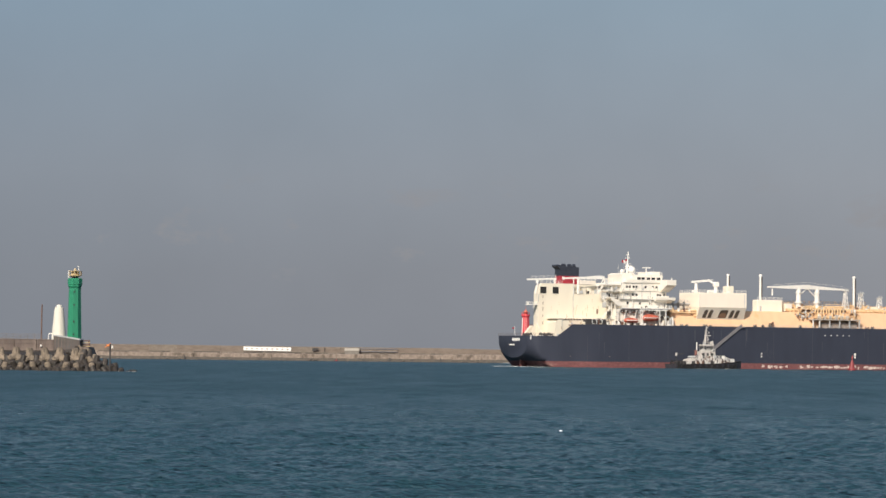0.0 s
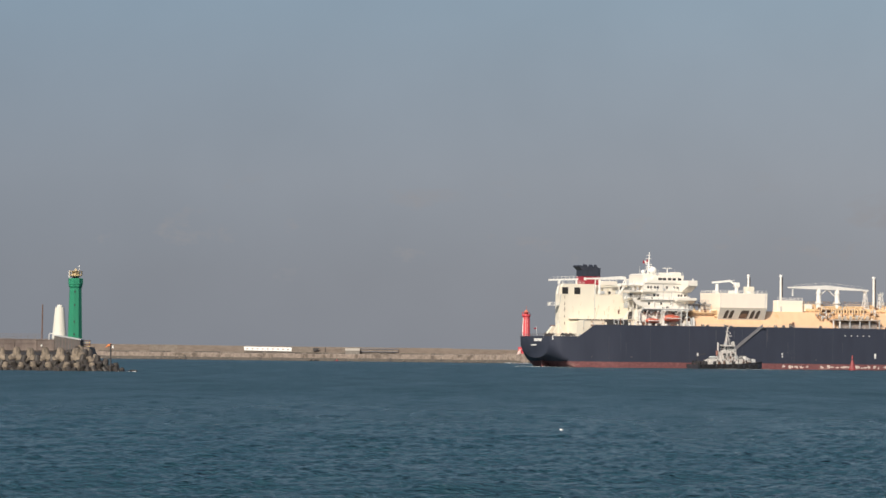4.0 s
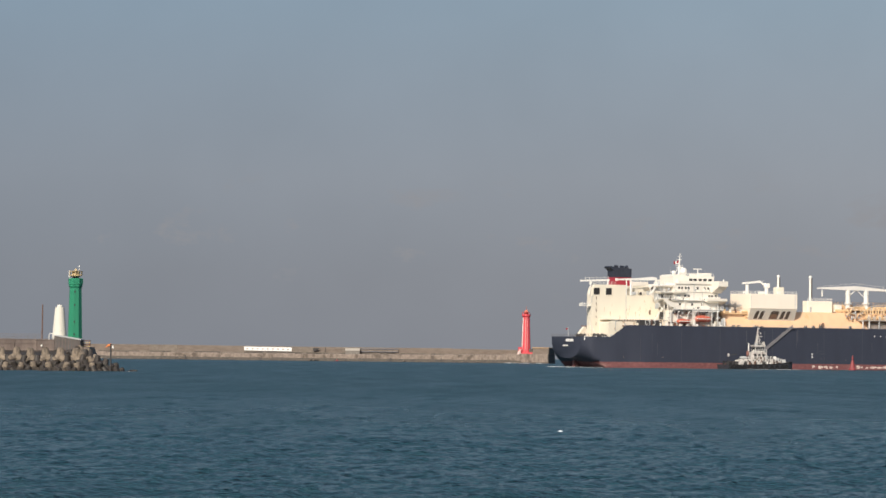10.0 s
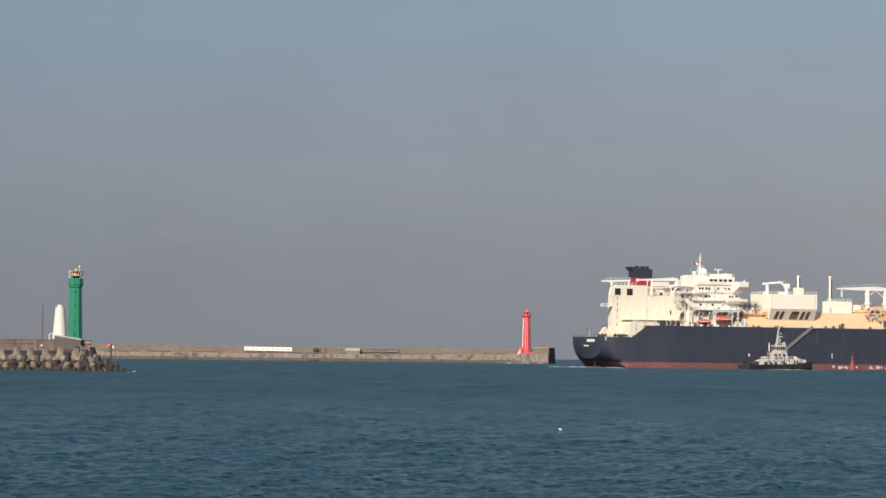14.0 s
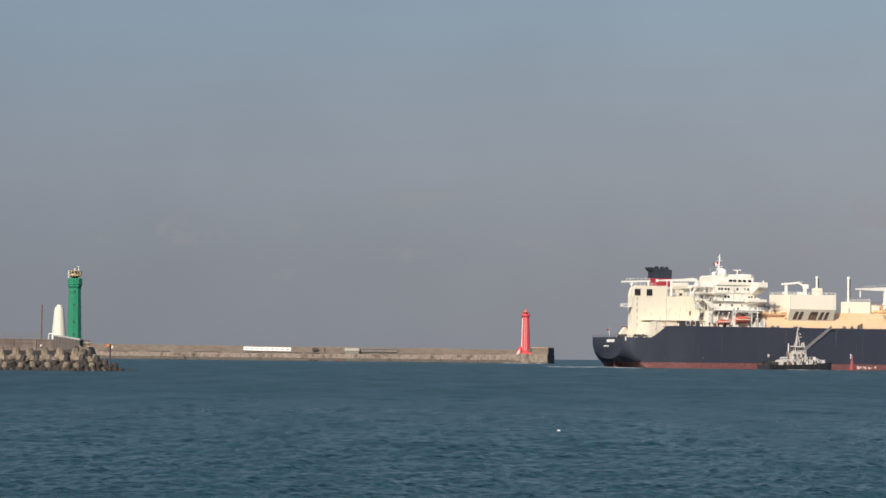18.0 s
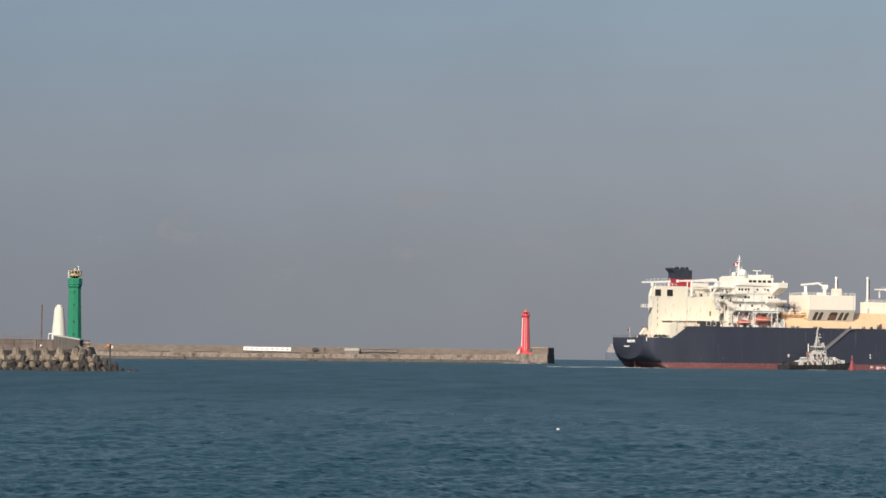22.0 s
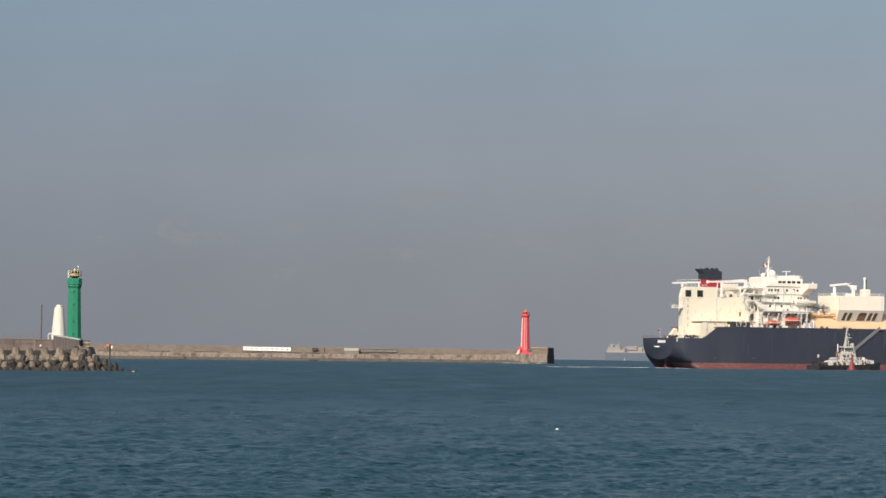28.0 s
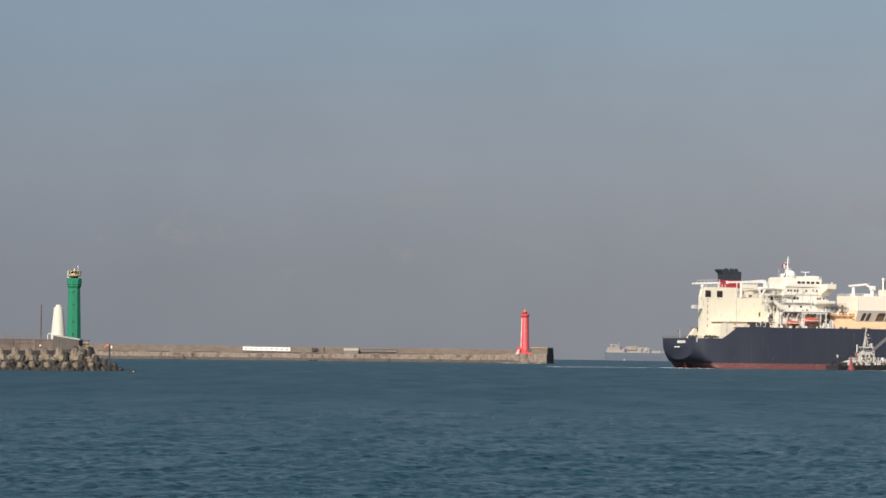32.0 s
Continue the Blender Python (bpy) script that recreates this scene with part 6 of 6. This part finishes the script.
# red lighthouse
FADED_STAIR = mat("faded_pale_pink_paint", (0.68, 0.50, 0.46), 0.7, var=0.12, size=0.8)
red = thing("red_lighthouse", "red round tapered lighthouse with gallery on the breakwater", "lighthouse", pose(49.0, BWY + 3.5, 4.6))
part("plinth", box(bmn(), -4.4, 4.4, -3.2, 3.2, -1.0, 1.9, 0.1), RED, red)
part("step", box(bmn(), -5.6, 5.2, -3.8, 3.6, -1.0, 1.0, 0.1), RED, red)
part("tower", turned(bmn(), [(2.9, 1.5), (2.7, 3.0), (2.1, 22.2), (2.15, 22.6), (2.4, 23.0)], 10), RED, red, smooth=False)
part("gallery", turned(bmn(), [(2.5, 23.0), (2.55, 23.2), (2.55, 24.1), (2.4, 24.15)], 16), RED, red)
part("lantern", turned(bmn(), [(1.2, 24.1), (1.2, 25.6), (1.3, 25.7), (0.5, 26.6), (0.1, 27.0), (0.1, 28.9)], 12), mat("faded_orange_red_paint", (0.50, 0.16, 0.11), 0.6, var=0.15), red, "faded red lantern with a spike")
# white and pink bars paint highlights onto the tower's sides
for a, w in ((-2.55, 0.5), (-1.75, 0.45), (-1.3, 0.3)):
    c, s = math.cos(a), math.sin(a)
    part("highlight_stripe", bar(bmn(), (2.78 * c, 2.78 * s, 3.2), (2.2 * c, 2.2 * s, 22.0), w, 0.2), WHITE if a < -2 else HIGHLIGHT_PINK, red, "pale stripe standing for a highlight down the tower")
rl = part("gallery_rail", turned(bmn(), [(2.25, 25.2), (2.35, 25.2), (2.35, 25.32), (2.25, 25.32)], 16), RED, red)
for i in range(12):
    a = 6.283185 * i / 12
    part("post", rod(bmn(), (2.3 * math.cos(a), 2.3 * math.sin(a), 24.1), (2.3 * math.cos(a), 2.3 * math.sin(a), 25.3), 0.08, None, 6), RED, rl)
for z in (6.5, 11.5, 16.5, 20.5):
    r = 2.75 - (z - 3) * 0.0395
    a = radians(215)
    part("window", box(bmn(), -0.25, 0.25, -0.25, 0.25, -0.5, 0.5), WHITE, red, "small pale window").matrix_basis = pose(r * math.cos(a), r * math.sin(a), z, 0, 0, 35)
part("side_hut", box(bmn(), -4.6, -2.4, -2.6, 0, 1.5, 5.0, 0.1), RED, red, "red entrance hut")
part("stair", slab(bmn(), [(-5.6, 0.6), (-3.2, 0.6), (-3.2, 3.6), (-4.0, 3.4)], "y", -4.6, -3.9), FADED_STAIR, red, "white sloping stair")

# ---- mole with the green light ----
MY = 770.0
mole = tagged(new("mole"), "concrete mole with a low parapet wall", "breakwater", kind="structure")
# core is coloured dark so that gaps between tetrapods read as shade
part("core", slab(bmn(), [(MY - 15, -3), (MY - 15, 0.6), (MY - 9, 3.4), (MY + 5.9, 4.2), (MY + 7, 5.2), (MY + 40, 5.2), (MY + 40, -3)], "x", -150, -80.2), WEED_AND_SHADE, mole, "dark core of the mole, shade between tetrapods in its colour")
x = -150.0
rng = random.Random(23)
while x < -86:
    w = min(rng.uniform(4.2, 5.2), -85.2 - x)
    if w < 0.5:
        break
    yy = MY + 6 + rng.uniform(-0.05, 0.05)
    part("parapet_panel", box(bmn(), x, x + w - 0.06, yy, yy + 0.8, 3.0, 6.85 + rng.uniform(-0.06, 0.06), 0.06), MOLEWALL, mole, "brown-grey parapet panel")
    x += w
part("slope_slab", slab(bmn(), [(-80.1, 0.3), (-75.0, 0.3), (-76.4, 2.6), (-77.3, 5.2), (-80.1, 5.2)], "y", MY + 3, MY + 15), MOLEWALL, mole)
# railing on the parapet
fence = thing("fence", "thin grey steel fence on the mole's parapet", "fence", pose(0, MY + 6.4, 6.8))
for z in (0.2, 0.5, 0.8, 1.1):
    part("bar", bar(bmn(), (-150, 0, z), (-87.6, 0, z), 0.055), STEELG, fence)
for z in (-0.9, -0.1):
    part("bar", bar(bmn(), (-150, -0.62, z), (-85.6, -0.62, z), 0.06), STEELG, fence)
PK = mesh_of("picket", box(bmn(), -0.025, 0.025, -0.025, 0.025, -1.9, 0.3), STEELG)
x = -112.0
while x < -85.6:
    piece("picket", PK, fence, pose(x, -0.62, 0))
    x += 1.55
FP = mesh_of("post", box(bmn(), -0.04, 0.04, -0.04, 0.04, -0.05, 1.15), STEELG)
x = -150.0
while x < -87.6:
    piece("post", FP, fence, pose(x, 0, 0))
    x += 1.55
# grey plinth of the light
plinth = thing("lighthouse_plinth", "grey concrete platform under the green lighthouse", "platform", pose(-85.3, MY + 6.2, 4.6))
part("base", slab(bmn(), [(0.0, -0.6), (5.7, -0.6), (5.7, 2.05), (0.0, 2.95)], "y", 0, 8), mat("grey_platform_concrete", (0.105, 0.095, 0.091), 0.9, var=0.15, stain=(0.11, 0.11, 0.11), stain_size=2, bump=0.05), plinth)
part("coping", slab(bmn(), [(-0.15, 2.97), (5.85, 2.05), (5.85, 2.27), (-0.15, 3.2)], "y", -0.15, 8.1), GREYP, plinth)
for i in range(8):
    x = 0.3 + i * 0.7
    part("rib", box(bmn(), x, x + 0.1, -0.06, 0.02, -0.5, 2.8 - 0.158 * x), MOLEWALL, plinth)
green = thing("green_lighthouse", "green octagonal tapered lighthouse with ochre lantern gallery", "lighthouse", pose(-82.75, 795, 5.83, 0, 0, 0))
part("tower", turned(bmn(), [(1.73, -0.75), (1.36, 13.6)], 8, (0, 0, 0), 0.62), GREEN, green)
part("cornice", turned(bmn(), [(1.38, 12.6), (1.6, 13.0), (1.6, 13.3), (1.7, 13.5), (1.7, 14.7), (1.5, 14.8)], 8, (0, 0, 0), 0.62), GREEN, green)
for z in (2.2, 5.05, 8.8, 11.75):
    r = (1.72 - 0.38 * z / 14.2) * 0.93
    part("window", box(bmn(), -0.13, 0.13, -0.16, 0.16, -0.18, 0.18), LOUVRE, green, "small dark window").matrix_basis = pose(r * math.cos(-1.58), r * math.sin(-1.58), z)
part("lantern", turned(bmn(), [(0.75, 14.7), (0.75, 15.1), (1.0, 15.15), (1.05, 15.4)], 12), DARK, green, "dark lantern base")
part("gallery_deck", turned(bmn(), [(1.4, 15.3), (1.5, 15.35), (1.5, 15.5), (1.4, 15.55)], 12), OCHRE, green, "ochre gallery")
gr = part("gallery_rail", turned(bmn(), [(1.42, 16.35), (1.5, 16.35), (1.5, 16.45), (1.42, 16.45)], 12), OCHRE, green)
for i in range(12):
    a = 6.283185 * i / 12
    part("post", rod(bmn(), (1.45 * math.cos(a), 1.45 * math.sin(a), 15.5), (1.45 * math.cos(a), 1.45 * math.sin(a), 16.4), 0.06, None, 6), OCHRE, gr)
part("lantern_housing", turned(bmn(), [(0.8, 15.4), (0.9, 15.6), (0.8, 16.3), (0.35, 16.5), (0.15, 17.0)], 10), OCHRE, green)
part("solar_panel", slab(bmn(), [(-1.6, 14.8), (-1.3, 14.8), (-1.3, 16.6), (-1.6, 16.5)], "y", -0.2, 0.0), GREYP, green)
part("aerial", rod(bmn(), (0.7, 0, 16.2), (0.8, 0, 17.4), 0.05, 0.04, 6), WHITE, green)
part("beacon_lamp", rod(bmn(), (0.72, 0, 17.3), (0.78, 0, 17.6), 0.14, 0.12, 8), WHITE, green)
white = thing("white_beacon", "white round tapered beacon tower on the mole", "beacon", pose(-87.1, 803, 5.4))
part("tower", turned(bmn(), [(1.73, -0.3), (1.66, 2.2), (1.03, 8.7), (0.95, 8.75)], 24), BEACON, white, smooth=False)
part("cap", turned(bmn(), [(0.64, 8.7), (0.64, 9.05), (0.56, 9.3)], 16), BEACON, white)
for a in (-2.2, -1.2):
    part("vent", rod(bmn(), (1.4 * math.cos(a), 1.4 * math.sin(a), 3.4), (1.66 * math.cos(a), 1.66 * math.sin(a), 3.4), 0.1, None, 8), GREYP, white)
pole = single("rusty_pole", rod(bmn(), (-88.9, 784, 5.0), (-88.85, 784, 14.5), 0.17, 0.12, 8), RUST, "thin rusty steel pole on the mole", "pole")
gate = thing("tubular_arch", "small white tubular arch beside the beacon", "arch", pose(-86.0, MY + 6.0, 6.7))
part("arch", path(bmn(), [(-0.45, 0, 0), (-0.45, 0, 1.0), (-0.25, 0, 1.3), (0.25, 0, 1.3), (0.45, 0, 1.0), (0.45, 0, 0)], 0.09, 8), WHITE, gate)
bench = thing("pallet_stack", "stack of orange-brown timber pallets on the mole", "pallets", pose(-79.1, MY + 12, 5.2))
for i in range(4):
    part("board", box(bmn(), -1.1, 1.2, -0.5, 0.5, i * 0.42, i * 0.42 + 0.2, 0.02), RUST if i % 2 else OCHRE, bench)
for x in (-1.0, 0.9):
    part("upright", box(bmn(), x, x + 0.2, -0.45, 0.45, 0.0, 1.5), RUST, bench)
lamp = thing("marker_light", "dark marker post with an orange lamp box", "light post", pose(-69.9, 744.5, 0))
part("pole", rod(bmn(), (0, 0, -1.5), (0, 0, 5.9), 0.2, 0.17, 10), DARK, lamp)
part("lamp_box", box(bmn(), -0.75, -0.1, -0.3, 0.3, 5.3, 5.75, 0.05), LAMP_ORANGE, lamp, "orange lamp box")
part("lamp_arm", bar(bmn(), (-1.1, 0, 5.1), (0.1, 0, 5.95), 0.16), LAMP_ORANGE, lamp)
part("lamp", rod(bmn(), (0.45, 0, 4.9), (0.45, 0, 5.5), 0.2, 0.16, 10), WHITE, lamp, "white lamp")
single("white_lamp", turned(bmn(), [(0.15, 0), (0.24, 0.15), (0.15, 0.45)], 10, (-88.0, MY + 5.6, 5.15)), WHITE, "small white lamp at the parapet's foot", "lamp")


# tetrapods, one mesh each
def tetrapod_mesh(name, material, s):
    bm = bmn()
    legs = [Vector((0, 0, 1))] + [Vector((math.cos(a) * 0.943, math.sin(a) * 0.943, -0.333)) for a in (0.3, 0.3 + 2.0944, 0.3 + 4.18879)]
    for d in legs:
        n = 10
        z = d.normalized()
        x = z.orthogonal().normalized()
        y = z.cross(x)
        rings = []
        for dist, r in ((0.0, 0.82), (0.55, 0.82), (1.80, 0.62), (1.92, 0.52)):
            rings.append([tuple(s * (z * dist + r * (math.cos(6.283185 * i / n) * x + math.sin(6.283185 * i / n) * y))) for i in range(n)])
        ring_loft(bm, rings)
    return mesh_of(name, bm, material)


T1, T2, T3 = tetrapod_mesh("tetrapod", TETRA, 0.93), tetrapod_mesh("tetrapod", WEED_AND_SHADE, 0.92), tetrapod_mesh("tetrapod", TETRA, 1.1)
rng = random.Random(4)


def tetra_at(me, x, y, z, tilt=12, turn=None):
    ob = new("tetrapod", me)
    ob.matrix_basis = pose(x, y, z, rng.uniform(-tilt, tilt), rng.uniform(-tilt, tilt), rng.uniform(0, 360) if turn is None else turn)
    tagged(ob, "weathered grey-brown concrete tetrapod piled against the mole" if me is not T2 else "dark concrete tetrapod, wet at the waterline, gap shade in its colour", "tetrapod", "tetrapods of the mole")


AHEAD = -90 - 17.2     # turns one leg towards the harbour
for i in range(9):
    x = -100.3 + i * 3.15
    # upper row: one leg up, two splayed towards the water
    if x < -78:
        tetra_at(T3, x + rng.uniform(-.15, .15), 752.8, 2.8 + rng.uniform(-.1, .1), 7, AHEAD + 180 + rng.uniform(-9, 9))
    # dark ones packed between and below: their colour paints shade into the gaps
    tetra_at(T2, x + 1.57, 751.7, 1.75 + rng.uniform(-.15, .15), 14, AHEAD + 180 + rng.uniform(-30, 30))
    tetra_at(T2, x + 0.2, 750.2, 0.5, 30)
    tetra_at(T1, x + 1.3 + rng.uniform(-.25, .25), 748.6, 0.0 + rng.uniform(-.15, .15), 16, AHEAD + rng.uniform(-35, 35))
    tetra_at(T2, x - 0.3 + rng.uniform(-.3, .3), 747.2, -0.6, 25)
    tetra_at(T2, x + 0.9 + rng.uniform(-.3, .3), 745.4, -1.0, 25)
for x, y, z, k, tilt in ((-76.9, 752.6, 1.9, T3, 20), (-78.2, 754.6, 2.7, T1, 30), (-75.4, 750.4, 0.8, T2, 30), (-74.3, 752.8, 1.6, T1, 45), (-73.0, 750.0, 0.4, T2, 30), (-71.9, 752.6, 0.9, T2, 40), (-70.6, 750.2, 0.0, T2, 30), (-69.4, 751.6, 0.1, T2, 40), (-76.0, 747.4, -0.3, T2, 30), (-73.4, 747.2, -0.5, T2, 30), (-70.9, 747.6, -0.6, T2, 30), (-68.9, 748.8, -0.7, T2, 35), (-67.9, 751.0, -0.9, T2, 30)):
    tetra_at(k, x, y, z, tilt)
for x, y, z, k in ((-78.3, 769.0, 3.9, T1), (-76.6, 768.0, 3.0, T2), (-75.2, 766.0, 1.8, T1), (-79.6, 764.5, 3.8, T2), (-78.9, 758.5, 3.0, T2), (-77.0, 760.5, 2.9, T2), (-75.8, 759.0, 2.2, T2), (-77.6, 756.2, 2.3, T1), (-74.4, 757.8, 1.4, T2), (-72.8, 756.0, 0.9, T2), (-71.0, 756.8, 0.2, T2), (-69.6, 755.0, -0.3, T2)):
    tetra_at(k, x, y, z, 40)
# low rocks awash off the tip
rocks = bmn()
for _ in range(14):
    r = rng.uniform(0.2, 0.5)
    m = Matrix.Translation((rng.uniform(-67.6, -65.0), rng.uniform(747, 751), -0.12)) @ Euler((rng.random() * 3, rng.random() * 3, rng.random() * 3)).to_matrix().to_4x4() @ Matrix.Diagonal((r * 1.5, r, r * 0.7, 1))
    bmesh.ops.create_icosphere(rocks, subdivisions=1, radius=1.0, matrix=m)
single("rocks", rocks, WEED_AND_SHADE, "low dark weedy rocks awash off the mole's tip", "rocks", kind="stuff")

foam("surf_foam", "small white surf at the tip of the mole", -68.5, -64.5, 747, 749, 6, 12, (0.08, 0.22), z=0.0)

# ---- buoy and float ----
BUOY = (163.0, 1404.0)
buoy = thing("channel_buoy", "red channel buoy with a tower topmark, afloat", "buoy", pose(*BUOY, 0))
part("float_body", turned(bmn(), [(0.6, -1.2), (1.5, -0.6), (1.6, 0.5), (1.4, 0.9), (1.2, 1.0)], 16), BUOY_RED, buoy)
part("tower", turned(bmn(), [(1.2, 1.0), (0.42, 4.2), (0.45, 4.3)], 8), BUOY_RED, buoy)
part("topmark", turned(bmn(), [(0.38, 4.5), (0.38, 5.2), (0.1, 6.1)], 12), BUOY_RED, buoy)
part("lantern", rod(bmn(), (0, 0, 4.2), (0, 0, 4.6), 0.3, None, 10), DARK, buoy)
small_buoy = thing("mooring_buoy", "small red mooring buoy floating before the breakwater", "buoy", pose(-60.6, 2035, 0))
part("float_body", turned(bmn(), [(0.4, -0.8), (0.75, -0.3), (0.75, 0.35), (0.5, 0.6)], 14), BUOY_RED, small_buoy)
part("spar", rod(bmn(), (0, 0, 0.5), (0, 0, 1.5), 0.28, 0.18, 8), BUOY_RED, small_buoy)
FLOAT = (6.8, 200.0)
float_ob = thing("fishing_float", "white plastic fishing float bobbing on the waves", "float", pose(*FLOAT, 0.05))
part("float_shell", turned(bmn(), [(0.02, -0.075), (0.06, -0.05), (0.085, 0.0), (0.065, 0.05), (0.02, 0.075)], 14), FLOATM, float_ob, smooth=True).matrix_basis = pose(0, 0, 0.05, 0, 90, 0) @ Matrix.Diagonal((0.62, 0.62, 1.4, 1))


def motions():
    times = (0, 8, 16, 24, 32)
    walk(carrier, [(t, pose(28.3 + 2.155 * t, 1411 + 1.28 * t, 0, 0, 0, HEADING)) for t in times])
    walk(tug, [(t, pose(TUG_AT[0] + 2.15 * t, TUG_AT[1] + 1.28 * t, 0.04 * math.sin(t), 0, 0, HEADING)) for t in range(0, 33, 2)])
    walk(tug_foam, [(t, pose(TUG_AT[0] + 2.15 * t, TUG_AT[1] + 1.28 * t, 0, 0, 0, HEADING)) for t in times])
    walk(churn, [(t, pose(28.3 + 2.155 * t, 1411 + 1.28 * t, 0, 0, 0, HEADING)) for t in times])
    walk(wash, [(t, pose(28.3 + 2.155 * t, 1411 + 1.28 * t, 0, 0, 0, HEADING)) for t in times])
    walk(sea, [(t, pose(DRIFT[0] * t, DRIFT[1] * t, 0)) for t in times])
    walk(buoy, [(t, pose(*BUOY, 0.08 * math.sin(1.7 * t), 1.5 * math.sin(1.3 * t), 2 * math.cos(1.1 * t), 0)) for t in range(0, 33)])
    # the float rides the waves, now and then sunk behind a crest
    ride = {0: 0, 1: 0.2, 2: -9, 3: 0.03, 4: 0.1, 5: 0.05, 6: 0.16, 7: -9, 8: 0.06, 9: -9, 10: -0.1, 11: -0.02, 12: 0.03, 13: 0.1, 14: 0.13, 15: 0.05, 16: 0, 17: 0, 18: 0.06, 19: 0.22, 20: -0.1, 21: 0.1, 22: 0.13, 23: 0.02, 24: 0.06, 25: 0.1, 26: 0.05, 27: 0.1, 28: 0.13, 29: 0.04, 30: 0.06, 31: 0.1, 32: -9}
    rows = []
    for t, up in ride.items():
        x = FLOAT[0] - 0.0075 * t
        lift = sea_height(x, FLOAT[1], t)
        rows.append((t, pose(x, FLOAT[1], lift - 0.35 if up < -1 else max(up, lift + 0.03), 6 * math.sin(2.6 * t), 8 * math.sin(1.9 * t), 20)))
    walk(float_ob, rows)


motions()
